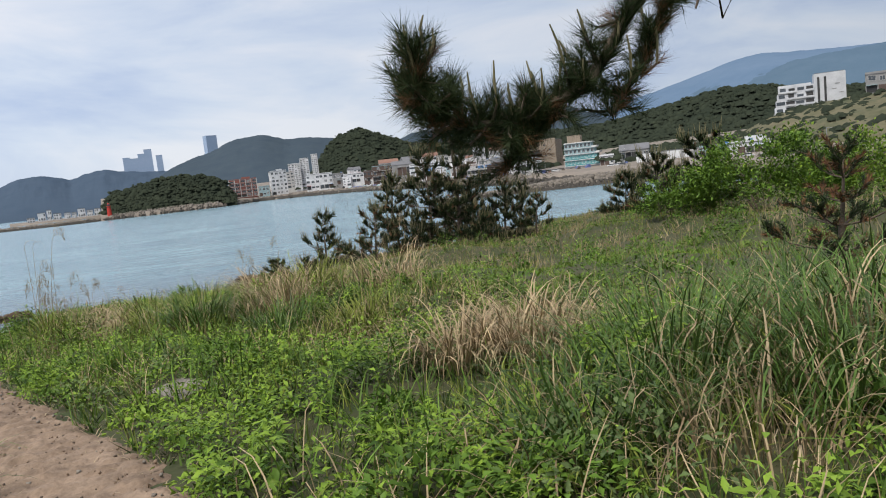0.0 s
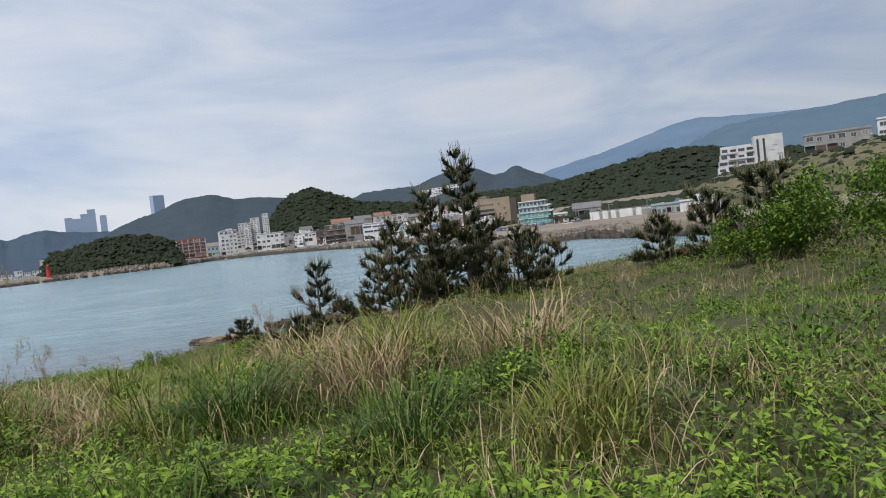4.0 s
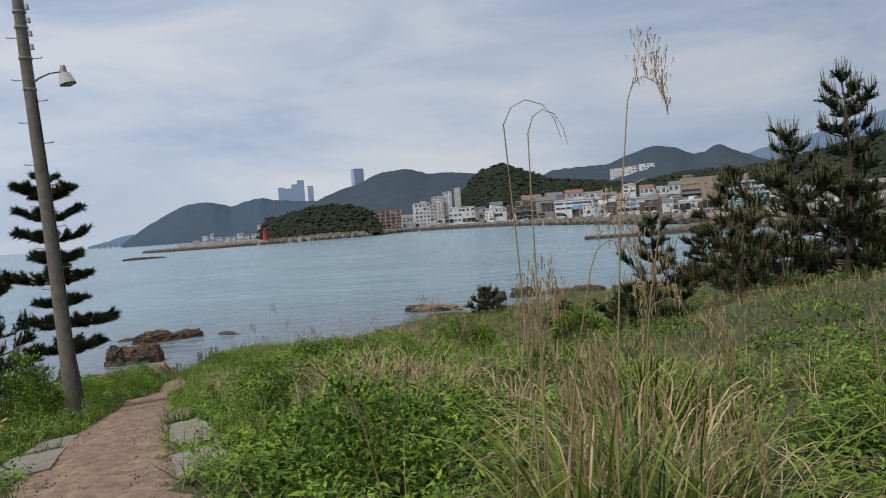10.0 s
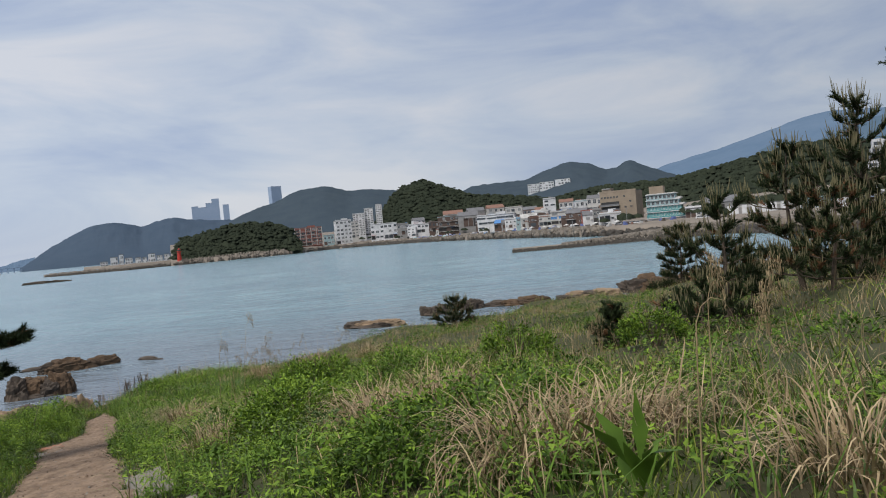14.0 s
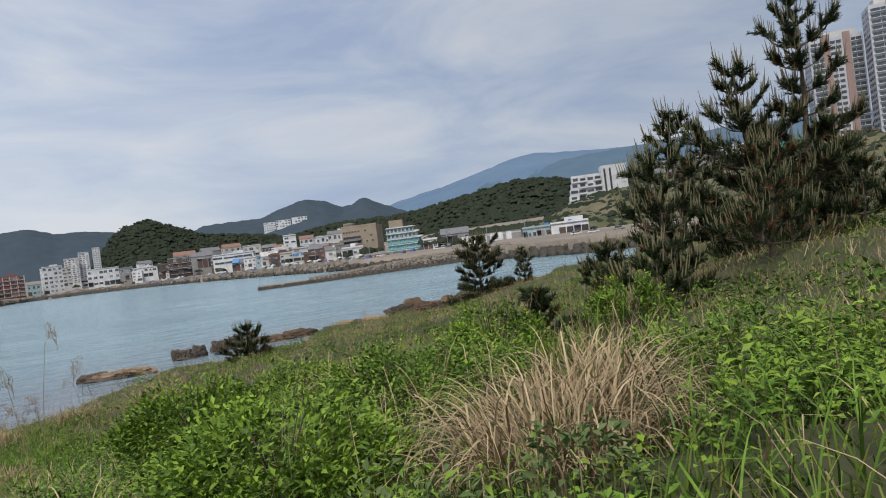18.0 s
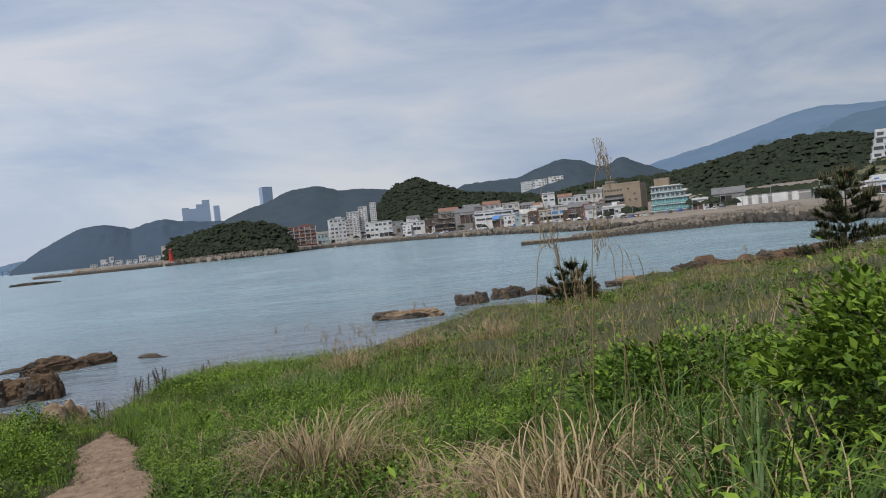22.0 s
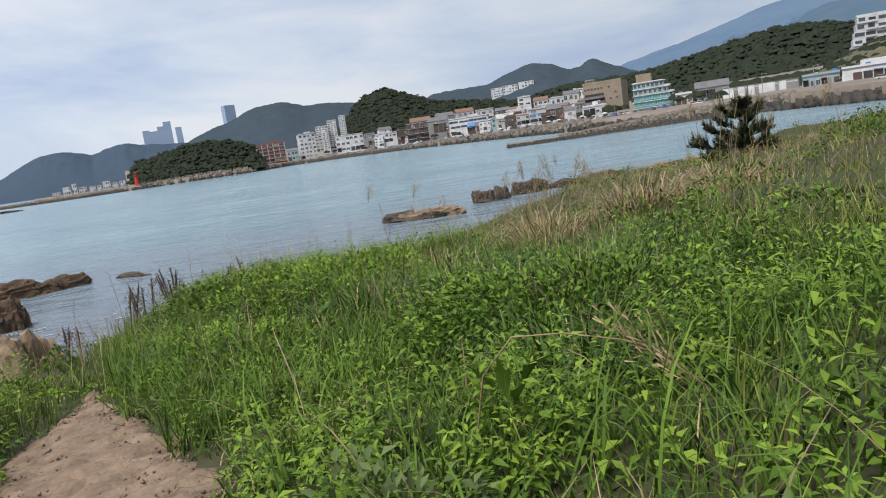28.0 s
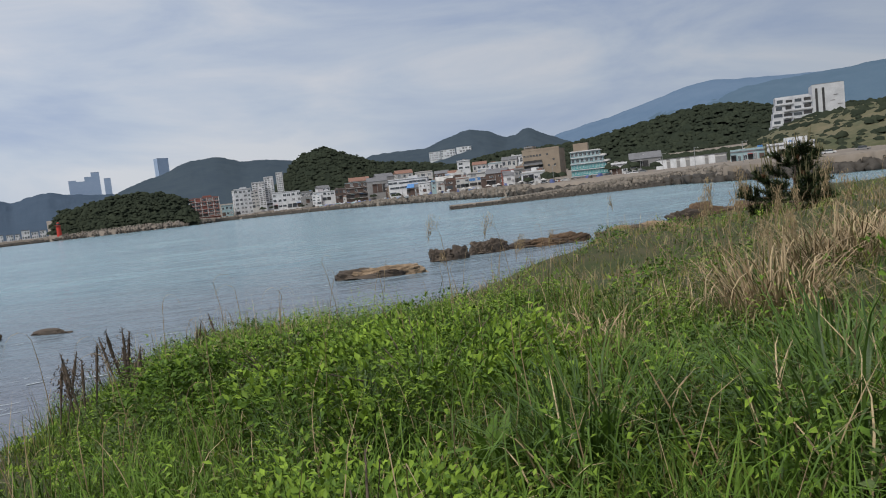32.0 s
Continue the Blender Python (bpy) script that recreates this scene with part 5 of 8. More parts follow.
def quay_clutter():
    """Boats, crates, parasols and containers along the fishing quay."""
    r = random.Random(44)
    boats = [boat("white fishing boat on the quay", "white"), boat("blue fishing boat on the quay", "blue")]
    for k in range(14):
        a = r.uniform(11, 27)
        p = spot(a, float(shore_far(a)) + r.uniform(10, 26), 4.75)
        m = pose(p.x, p.y, p.z, 0, 0, r.uniform(0, 360))
        if k < 2:
            boats[k].matrix_world = m
        else:
            copy_thing(boats[k % 2], m)
    for k in range(46):
        a = r.uniform(10.5, 37)
        p = spot(a, (float(shore_far(a)) if a < 28 else 372) + r.uniform(9, 30), 4.7)
        c = r.choice(("offwhite", "grey", "brown", "blue", "tarp", "white", "shade", "roofred", "rubble", "tarp"))
        s = r.uniform(1.0, 2.2)
        top = tagged(new("gear_stack"), {"tarp": "covered stack of nets", "shade": "dark stack of fish crates"}.get(c, "stack of fish crates and gear"), "stack", "gear stacks")
        top.matrix_world = pose(p.x, p.y, p.z, 0, 0, r.uniform(0, 90))
        part("crate", box(s * 1.6, s, s * 0.8, (0, 0, 0), 0.08), M[c], top)
        part("crate", box(s, s * 0.8, s * 0.5, (s * 0.2, 0, s * 0.8), 0.06), M[c], top)
    for k in range(9):
        a = r.uniform(18, 29)
        p = spot(a, (float(shore_far(a)) if a < 28 else 380) + r.uniform(14, 24), 4.75)
        top = tagged(new("parasol"), "pale canvas market parasol on the quay", "parasol", "market parasols")
        top.matrix_world = pose(p.x, p.y, p.z)
        part("pole", box(0.1, 0.1, 2.6), M["steel"], top)
        bm = bmesh.new()
        bmesh.ops.create_cone(bm, cap_ends=True, segments=8, radius1=2.2, radius2=0.1, depth=0.9, matrix=pose(0, 0, 2.7))
        part("canopy", bm, M["offwhite"], top)


quay_clutter()


def seawall():
    """Low concrete wall along the harbour road."""
    az = np.linspace(40.5, 70, 66)
    v = []
    for a in az:
        d = float(shore_far(a))
        for o, z in ((-0.5, -1.0), (-0.2, 4.6), (0.6, 4.9), (1.0, 4.0)):
            v.append(tuple(spot(a, d + o, z)))
    i = (np.arange(len(az) - 1)[:, None] * 4 + np.arange(3)[None]).ravel()
    tagged(obj("seawall", mesh_of("seawall", v, np.stack([i, i + 1, i + 5, i + 4], -1), M["quay"])), "low brown concrete seawall by the harbour road", "wall", kind="structure")


seawall()


def net_screen():
    top = tagged(new("site_screen"), "green netting screen on the hillside", "screen")
    p = spot(62.6, 330, 26)
    top.matrix_world = pose(p.x, p.y, p.z, 0, 0, -62.6)
    part("netting", box(15, 0.3, 6, (0, 0, 2), 0.05), M["net"], top)
    for x in (-7, -3.5, 0, 3.5, 7):
        part("post", box(0.2, 0.2, 9, (x, 0.3, -0.5)), M["steel"], top)


net_screen()


# ---- near shore rocks ----
def rock(label, x, y, z, sx, sy, sz, material, seed, yaw=0.0, blocks=5, wet=True):
    """A craggy outcrop: blocks cut by noise, darker and wet at the waterline."""
    top = tagged(new("rock"), label, "rock", "shore rocks")
    top.matrix_world = pose(x, y, z, 0, 0, yaw)
    r = random.Random(seed)
    dip = Vector((r.uniform(-0.4, 0.4), r.uniform(-0.5, 0.2), 1.0)).normalized()
    ledge = 0.16 if wet else 0.06
    for k in range(blocks):
        bm = bmesh.new()
        bmesh.ops.create_icosphere(bm, subdivisions=4, radius=1.0)
        cx = (k / max(1, blocks - 1) - 0.5) * 1.2 * sx if blocks > 1 else 0.0
        cy, cz = r.uniform(-0.25, 0.25) * sy, 0
        ex, ey, ez = sx * (r.uniform(0.32, 0.5) if blocks > 1 else 0.55), sy * r.uniform(0.4, 0.6), sz * r.uniform(0.65, 1.05)
        o = Vector((r.uniform(0, 99), r.uniform(0, 99), r.uniform(0, 99)))
        for v in bm.verts:
            p = v.co.copy()
            n = noise.noise(p * 1.3 + o) * 0.32 + noise.cell(p * 2.6 + o) * 0.12 + noise.noise(p * 5 + o) * 0.10 + noise.noise(p * 11 + o) * 0.045
            bed = (p.dot(dip) * 3.4 + noise.noise(p * 2.2 + o) * 0.9) % 1.0
            n += ledge * (bed - 0.5 if bed < 0.82 else 0.32 - 4.4 * (bed - 0.82))
            q = Vector((math.copysign(abs(p.x) ** 0.75, p.x), math.copysign(abs(p.y) ** 0.75, p.y), math.copysign(abs(p.z) ** 0.7, p.z))) * (1 + n)
            v.co = Vector((cx + q.x * ex, cy + q.y * ey, cz + q.z * ez))
        part("boulder", bm, M[material if k % 3 or not wet else "darkrock"], top)
    if wet:
        bm = bmesh.new()
        bmesh.ops.create_icosphere(bm, subdivisions=4, radius=1.0)
        for v in bm.verts:
            p = v.co.copy()
            n = noise.noise(p * 1.7) * 0.25 + noise.noise(p * 5) * 0.1
            v.co = Vector((p.x * sx * 0.8 * (1 + n), p.y * sy * 0.62 * (1 + n), p.z * 0.35 + 0.05))
        part("wet_foot", bm, M["darkrock"], top, "dark wet foot at the waterline")
    return top


rock("brown sea-worn rock lying off the shore", -27.6, 97.2, 0.0, 4.0, 1.7, 1.15, "rock", 1, 24)
rock("brown craggy rock close to the shore", -26.9, 83.0, 0.0, 2.8, 1.6, 1.75, "rock", 2, 2)
rock("upright dark rock at the water's edge", -29.6, 74.4, 0.0, 1.5, 1.2, 1.9, "rock", 3, 0, 1)
rock("pale brown rocks at the foot of the bank", -26.4, 74.6, 0.0, 2.2, 1.0, 0.8, "paleRock", 4, -10, 4)
rock("small black rock standing in the sea", -40.8, 101.2, 0.0, 0.9, 0.5, 0.35, "darkrock", 5, 0, 3)
rock("small black rock awash in the sea", -42.6, 87.5, 0.0, 1.3, 0.4, 0.15, "darkrock", 6, 30, 3)
rock("flat rock awash off the shore", -20.8, 97.5, 0.0, 1.6, 0.5, 0.12, "darkrock", 7, -35, 3)
rock("flat rock awash off the shore", -32.6, 99.4, 0.0, 1.3, 0.4, 0.2, "darkrock", 8, 5, 3)
rock("pale layered sandstone boulders at the foot of the bank", -18.5, 59.3, 0.6, 1.9, 1.5, 2.7, "paleRock", 9, 20, 4, False)
rock("pale layered sandstone boulders at the foot of the bank", -21.2, 59.0, 0.3, 1.8, 1.4, 2.3, "paleRock", 10, 50, 3, False)
rock("long low tan rock with a dark seaward end", 4.0, 102.2, 0.0, 3.9, 1.6, 1.0, "paleRock", 11, -25, 5)
rock("dark rounded rock beside the tan rock", 12.6, 107.5, 0.0, 1.9, 1.4, 1.45, "darkrock", 12, 0, 3)
rock("dark brown craggy rocks along the shore", 17.8, 109.0, 0.0, 2.0, 1.4, 1.5, "darkrock", 13, 0, 4)
rock("brown broken rocks along the shore", 24.5, 108.0, 0.0, 4.2, 1.8, 0.9, "rock", 14, -15, 6)
rock("pale brown broken rocks along the shore", 34.0, 106.0, 0.0, 4.6, 1.8, 1.0, "paleRock", 15, -18, 6)
rock("brown rock ledge along the shore", 45.0, 106.0, 0.0, 6.0, 2.4, 2.0, "rock", 16, -10, 6)
rock("dark rock ledge running along the shore", 58.0, 106.0, 0.0, 7.0, 2.4, 2.2, "rock", 17, -5, 6)
rock("dark reef lying off the headland", -154, 520, 0.0, 14, 4, 1.6, "darkrock", 18, 10, 4)


def foam():
    """Thin broken surf round the rocks and along the near shore."""
    m = mat("sea_foam", (0.50, 0.54, 0.56), (0.36, 0.42, 0.45), 2.0, 0.8, 0.4)
    r = np.random.RandomState(7)
    v, f = [], []
    def patch(x, y, lx, ly, turn):
        n, base = 12, len(v)
        v.append((x, y, 0.035))
        for k in range(n):
            a = 6.283 * k / n
            rr = r.uniform(0.55, 1.2)
            px, py = math.cos(a) * lx * rr, math.sin(a) * ly * rr
            v.append((x + px * math.cos(turn) - py * math.sin(turn), y + px * math.sin(turn) + py * math.cos(turn), 0.03))
        for k in range(n):
            f.append((base, base + 1 + k, base + 1 + (k + 1) % n))
    for cx, cy, w in ((-27.5, 95.6, 5.5), (-26.9, 81.6, 4), (-29, 73.6, 3), (-20, 75, 8), (4, 100.6, 5), (-10, 88, 9), (-16, 80, 7)):
        for _ in range(16):
            patch(cx + r.uniform(-w, w), cy + r.normal(0, 1.4), r.uniform(0.15, 0.9), r.uniform(0.03, 0.10), r.normal(0.1, 0.15))
    for _ in range(130):
        patch(r.uniform(-90, 60), r.uniform(110, 330), r.uniform(0.3, 1.5), r.uniform(0.03, 0.12), r.normal(0.05, 0.1))
    tagged(obj("sea_foam", mesh_of("sea_foam", v, f, m)), "thin white streaks of sea foam", "foam", kind="stuff")


foam()


# ---- utility pole with lamp ----
def utility_pole():
    x, y = -11.42, 30.0
    z0 = float(ground_z(x, y))
    top = tagged(new("utility_pole"), "leaning weathered wooden utility pole with a lamp and step bolts", "utility pole")
    top.matrix_world = pose(x, y, z0 - 0.2)
    lean, h = -0.36, 17.5 - z0 + 0.2
    at = lambda s: Vector((lean * s, 0.05 * math.sin(s * 5), h * s))
    pts = [at(s) for s in np.linspace(0, 1, 18)]
    vs, fs = tube(pts, [0.185 - 0.065 * s for s in np.linspace(0, 1, 18)], 14)
    vs.append(pts[-1])
    me = mesh_of("shaft", [tuple(p) for p in vs], fs, M["pole"], True)
    obj("shaft", me, top)
    bm = bmesh.new()
    bmesh.ops.create_cone(bm, cap_ends=True, segments=14, radius1=0.125, radius2=0.11, depth=0.06, matrix=Matrix.Translation(at(1.0)))
    part("cap", bm, M["pole"], top)
    for k in range(13):
        s = 0.33 + 0.048 * k
        sd = 1 if k % 2 else -1
        v, f = tube([at(s) + Vector((sd * 0.1, 0, 0)), at(s) + Vector((sd * 0.36, 0, 0.015)), at(s) + Vector((sd * 0.37, 0, 0.05))], [0.011, 0.011, 0.011], 6)
        obj("step_bolt", mesh_of("step_bolt", [tuple(p) for p in v], f, M["steel"]), top)
    for s in (0.79, 0.86, 0.93, 0.965):
        bm = bmesh.new()
        bmesh.ops.create_cone(bm, cap_ends=False, segments=16, radius1=0.15, radius2=0.15, depth=0.05, matrix=Matrix.Translation(at(s)))
        part("band", bm, M["steel"], top)
    for k in range(4):
        bm = bmesh.new()
        bmesh.ops.create_cone(bm, cap_ends=True, segments=10, radius1=0.05, radius2=0.035, depth=0.12, matrix=Matrix.Translation(at(0.975 - 0.03 * k) + Vector((0.19, -0.02, 0))))
        part("insulator", bm, M["offwhite"], top)
    a0 = at(0.798)
    arm = [a0, a0 + Vector((0.25, -0.04, 0.16)), a0 + Vector((0.5, -0.08, 0.25)), a0 + Vector((0.78, -0.1, 0.28))]
    v, f = tube(arm, [0.025] * 4, 8)
    obj("arm", mesh_of("arm", [tuple(p) for p in v], f, M["steel"], True), top)
    lamp_at = arm[-1]
    bm = bmesh.new()
    bmesh.ops.create_cone(bm, cap_ends=True, segments=16, radius1=0.1, radius2=0.055, depth=0.22, matrix=Matrix.Translation(lamp_at + Vector((0.05, 0, 0.02))))
    head = part("lamp_head", bm, M["steel"], top)
    bm = bmesh.new()
    bmesh.ops.create_cone(bm, cap_ends=False, segments=20, radius1=0.19, radius2=0.115, depth=0.26, matrix=Matrix.Translation(lamp_at + Vector((0.10, 0, -0.18))) @ pose(0, 0, 0, 0, -14, 0))
    part("shade", bm, M["offwhite"], head, "pale enamel lamp shade")
    bm = bmesh.new()
    bmesh.ops.create_uvsphere(bm, u_segments=12, v_segments=8, radius=0.13, matrix=Matrix.Translation(lamp_at + Vector((0.13, 0, -0.24))))
    part("bulb", bm, M["cyan"], head)
    v, f = tube([at(0.77) + Vector((0.14, -0.05, 0)), at(0.55) + Vector((0.16, -0.06, 0)), at(0.3) + Vector((0.18, -0.06, 0)), at(0.02) + Vector((0.2, -0.06, 0))], [0.012] * 4, 6)
    obj("cable", mesh_of("cable", [tuple(p) for p in v], f, M["tyre"]), top)


utility_pole()


# ---- pines ----
def needles_at(tips, ways, per, length, seed, spread=0.9, thick=0.035):
    """Bunches of needles: thin blades fanning out round each twig tip."""
    r = np.random.RandomState(seed)
    n = len(tips)
    tips, ways = np.asarray(tips, float), np.asarray(ways, float)
    base = tips[:, None] - ways[:, None] * r.uniform(0, 0.22, (n, per, 1)) * 1.0
    d = ways[:, None] * r.uniform(0.15, 1.0, (n, per, 1)) + r.normal(0, spread * 0.55, (n, per, 3))
    d /= np.linalg.norm(d, axis=-1, keepdims=True)
    L = length * r.uniform(0.65, 1.15, (n, per, 1))
    side = np.cross(d, r.normal(0, 1, (n, per, 3)))
    side /= np.linalg.norm(side, axis=-1, keepdims=True)
    w = length * thick + 0.0012
    v = np.stack([base - side * w, base + side * w, base + d * L], -2).reshape(-1, 3)
    return v, np.arange(len(v)).reshape(-1, 3)


def brush(tips, ways, per, length, back, seed, thick=0.045):
    """Bottle-brush shoots: needles set all along the last stretch of each twig, swept forward."""
    r = np.random.RandomState(seed)
    n = len(tips)
    tips, ways = np.asarray(tips, float), np.asarray(ways, float)
    ways = ways / np.linalg.norm(ways, axis=-1, keepdims=True)
    base = tips[:, None] + ways[:, None] * back * (0.35 - 1.35 * r.uniform(0, 1, (n, per, 1)) ** 0.8)
    q = r.normal(0, 1, (n, per, 3))
    q -= (q * ways[:, None]).sum(-1, keepdims=True) * ways[:, None]
    q /= np.linalg.norm(q, axis=-1, keepdims=True)
    d = ways[:, None] * r.uniform(0.45, 1.0, (n, per, 1)) + q * r.uniform(0.35, 0.9, (n, per, 1)) + (0, 0, 0.12)
    d /= np.linalg.norm(d, axis=-1, keepdims=True)
    side = np.cross(d, r.normal(0, 1, (n, per, 3)))
    side /= np.linalg.norm(side, axis=-1, keepdims=True)
    w = length * thick
    v = np.stack([base - side * w, base + side * w, base + d * length * r.uniform(0.6, 1.15, (n, per, 1))], -2).reshape(-1, 3)
    return v, np.arange(len(v)).reshape(-1, 3)


def pine(label, x, y, h, seed, spread=0.38, whorls=9, per=26, lean=(0.0, 0.0), bare=0.12, tuft=0.19, candles=True, dead=0.05, needle_len=0.135, sub=5, z=None, flat=1.0):
    """A young black pine: whorls of upswept limbs on a tapering trunk, needle bunches and pale spring shoots."""
    r = random.Random(seed)
    z0 = float(ground_z(x, y)) if z is None else z
    top = tagged(new("pine_tree"), label, "pine tree", "pines of the headland")
    top.matrix_world = pose(x, y, z0 - 0.05, 0, 0, r.uniform(0, 360))
    stem = lambda s: Vector((lean[0] * s * s * h + 0.03 * h * math.sin(4 * s + seed), lean[1] * s * s * h + 0.03 * h * math.sin(3 * s + 2 * seed), h * s))
    rad = 0.016 * h + 0.03
    tv, tf = tube([stem(s) for s in np.linspace(0, 1, 11)], [rad * (1 - 0.9 * s) for s in np.linspace(0, 1, 11)], 9)
    obj("trunk", mesh_of("trunk", [tuple(p) for p in tv], tf, M["bark"], True), top)
    limbs, tips, ways = [], [], []
    for k in range(whorls):
        s = bare + (0.985 - bare) * (k / (whorls - 1)) ** 0.92
        reach = spread * h * (0.22 + 0.78 * (1 - s) ** 0.9) * r.uniform(0.6, 1.25) * (1 - 0.5 * (s > 0.93)) + 0.06
        m = r.choice((3, 3, 4, 4))
        a0 = r.uniform(0, 6.28)
        for b in range(m):
            a = a0 + 6.283 * b / m + r.uniform(-0.35, 0.35)
            L = reach * r.uniform(0.6, 1.15)
            out = Vector((math.cos(a), math.sin(a), 0))
            up = (0.02 + 0.8 * s + r.uniform(-0.2, 0.2)) * flat
            p0 = stem(s)
            pts = [p0, p0 + out * L * 0.4 + Vector((0, 0, L * up * 0.15)), p0 + out * L * 0.75 + Vector((0, 0, L * up * 0.45)), p0 + out * L + Vector((0, 0, L * up * 0.95))]
            bv, bf = tube(pts, [rad * 0.38 * (1 - s * 0.6), rad * 0.28 * (1 - s * 0.6), rad * 0.18, 0.008], 5)
            obj("limb", mesh_of("limb", [tuple(p) for p in bv], bf, M["bark"], True), top)
            tips.append(pts[-1]), ways.append((pts[-1] - pts[-2]).normalized())
            for c in range(max(3, int(2.5 * sub * L / 0.55))):
                u = 0.05 + 0.95 * r.random() ** 0.75
                q = pts[1].lerp(pts[3], u) if u > 0.4 else pts[0].lerp(pts[1], 0.6 + u)
                side = Vector((-out.y, out.x, 0)) * r.choice((-1, 1))
                w = (side * r.uniform(0.3, 1.0) + out * r.uniform(0.2, 0.9) + Vector((0, 0, r.uniform(0.1, 1.3) * flat))).normalized()
                q2 = q + w * (0.06 + L * r.uniform(0.10, 0.30))
                limbs.append(tube([q, q2], [rad * 0.14, 0.006], 4))
                tips.append(q2), ways.append(w)
    tips.append(stem(1.0)), ways.append(Vector((0, 0, 1)))
    lv, lf = join(limbs)
    tagged(obj("twig_growth", mesh_of("twig_growth", [tuple(p) for p in lv], lf, M["bark"], True), top), kind="stuff")
    T, W = np.array([tuple(p) for p in tips]), np.array([tuple(p) for p in ways])
    rr = np.random.RandomState(seed)
    isdead = rr.uniform(0, 1, len(T)) < dead
    v, f = brush(T[~isdead], W[~isdead], int(per * 2.0), needle_len, tuft * 1.25, seed, 0.07)
    tagged(obj("foliage", mesh_of("foliage", v, f, M["needle"]), top), kind="stuff")
    if isdead.any():
        v, f = brush(T[isdead], W[isdead], per * 2, needle_len, tuft, seed + 1, 0.062)
        tagged(obj("dead_foliage", mesh_of("dead_foliage", v, f, M["deadneedle"]), top), kind="stuff")
    if candles:
        shoots = []
        for p, w in zip(tips, ways):
            if r.random() < 0.75 and w.z > 0.3:
                d = (Vector((0, 0, 1)) + 0.35 * w).normalized()
                L = r.uniform(0.12, 0.30) * (1 + 0.05 * h) * (1.35 if p.z > 0.6 * h else 1.0)
                p = p + w * tuft * 0.25
                shoots.append(tube([p, p + d * L * 0.6, p + d * L], [0.013, 0.012, 0.005], 3))
        if shoots:
            cv, cf = join(shoots)
            tagged(obj("shoot_growth", mesh_of("shoot_growth", [tuple(p) for p in cv], cf, M["candle"]), top), kind="stuff")
    return top


pine("small young pine on the grassy slope", 4.3, 32.2, 3.2, 101, 0.36, 8, lean=(0.02, 0))
pine("tall pine with a slim pointed top", 10.8, 32.6, 6.5, 102, 0.31, 10, per=34, sub=7)
pine("broad young pine on the slope", 8.3, 34.6, 4.2, 103, 0.42, 9, per=30)
pine("broad young pine on the slope", 12.4, 34.4, 3.6, 104, 0.45, 9)
pine("small young pine on the slope", 15.2, 34.8, 3.0, 105, 0.42, 7)
pine("low spreading pine on the slope", 6.4, 31.0, 2.3, 106, 0.55, 6, dead=0.2)
pine("small pine at the edge of the thicket", 17.6, 28.2, 1.9, 107, 0.6, 6, sub=7)
pine("low dark pine at the fringe of the clump", 2.0, 33.6, 1.0, 128, 0.7, 5, per=34, sub=6, bare=0.03, dead=0.1, candles=False)
pine("low dark pine at the fringe of the clump", 3.6, 33.0, 1.1, 129, 0.65, 5, per=34, sub=6, bare=0.03, candles=False)
pine("bushy dark pine beside the leafy thicket", 16.2, 23.8, 2.2, 126, 0.6, 7, sub=7, bare=0.05)
pine("bushy dark pine beside the leafy thicket", 17.4, 22.6, 2.6, 127, 0.55, 7, sub=7, bare=0.05)
pine("bushy pine near the shore", 19.2, 58.6, 4.0, 108, 0.5, 10, per=34, sub=9, bare=0.03)
pine("little pine near the shore", 22.4, 58.0, 2.4, 109, 0.36, 8)
pine("low pine bush near the shore rocks", 3.6, 57.6, 1.7, 110, 0.75, 6, per=34, bare=0.02, sub=8)
pine("tall pine behind the utility pole", -12.75, 33.35, 6.9, 111, 0.29, 9, per=50, sub=10, bare=0.27, flat=0.5, candles=False, tuft=0.24, needle_len=0.16)
pine("dense pine behind the utility pole", -15.6, 34.2, 5.2, 112, 0.4, 10, per=30)
pine("small pine by the tall dry grass", 11.5, 40.5, 1.7, 117, 0.7, 6, per=34)
pine("broad bushy pine in a clump", 9.6, 33.4, 5.0, 119, 0.42, 9, sub=6)
pine("broad bushy pine in a clump", 13.6, 33.2, 3.1, 120, 0.46, 8, sub=6)
pine("low bushy pine at the foot of the clump", 11.6, 31.6, 2.0, 121, 0.7, 5, bare=0.06)
pine("low bushy pine at the foot of the clump", 8.6, 32.6, 1.9, 122, 0.7, 5, bare=0.06)
pine("low bushy pine at the foot of the clump", 14.8, 32.0, 2.0, 123, 0.7, 5, bare=0.06)
pine("low bushy pine beside the young pine", 3.2, 31.6, 1.3, 124, 0.75, 4, bare=0.08)
pine("low bushy pine beside the young pine", 5.4, 32.8, 1.4, 125, 0.75, 4, bare=0.08)
pine("small half-dead pine among the tall grass", 6.6, 6.2, 1.6, 118, 0.55, 6, per=26, dead=0.3, tuft=0.13, needle_len=0.085, sub=5, candles=False)


SIDE_LIMBS = [((1.92, 2.60, 13.14), (1.86, 2.65, 12.92), (1.78, 2.70, 12.75), (1.66, 2.74, 12.58)), ((1.46, 2.80, 12.66), (1.38, 2.88, 12.56), (1.30, 2.93, 12.48), (1.24, 2.95, 12.42)), ((0.86, 2.76, 12.66), (0.80, 2.74, 12.74), (0.79, 2.72, 12.83), (0.80, 2.70, 12.92))]
HANGING_LIMB = [(3.6, 2.2, 14.6), (2.3, 2.5, 13.5), (1.80, 2.68, 13.06), (1.58, 2.75, 12.74), (1.32, 2.86, 12.60), (1.04, 2.82, 12.60), (0.80, 2.74, 12.70)]


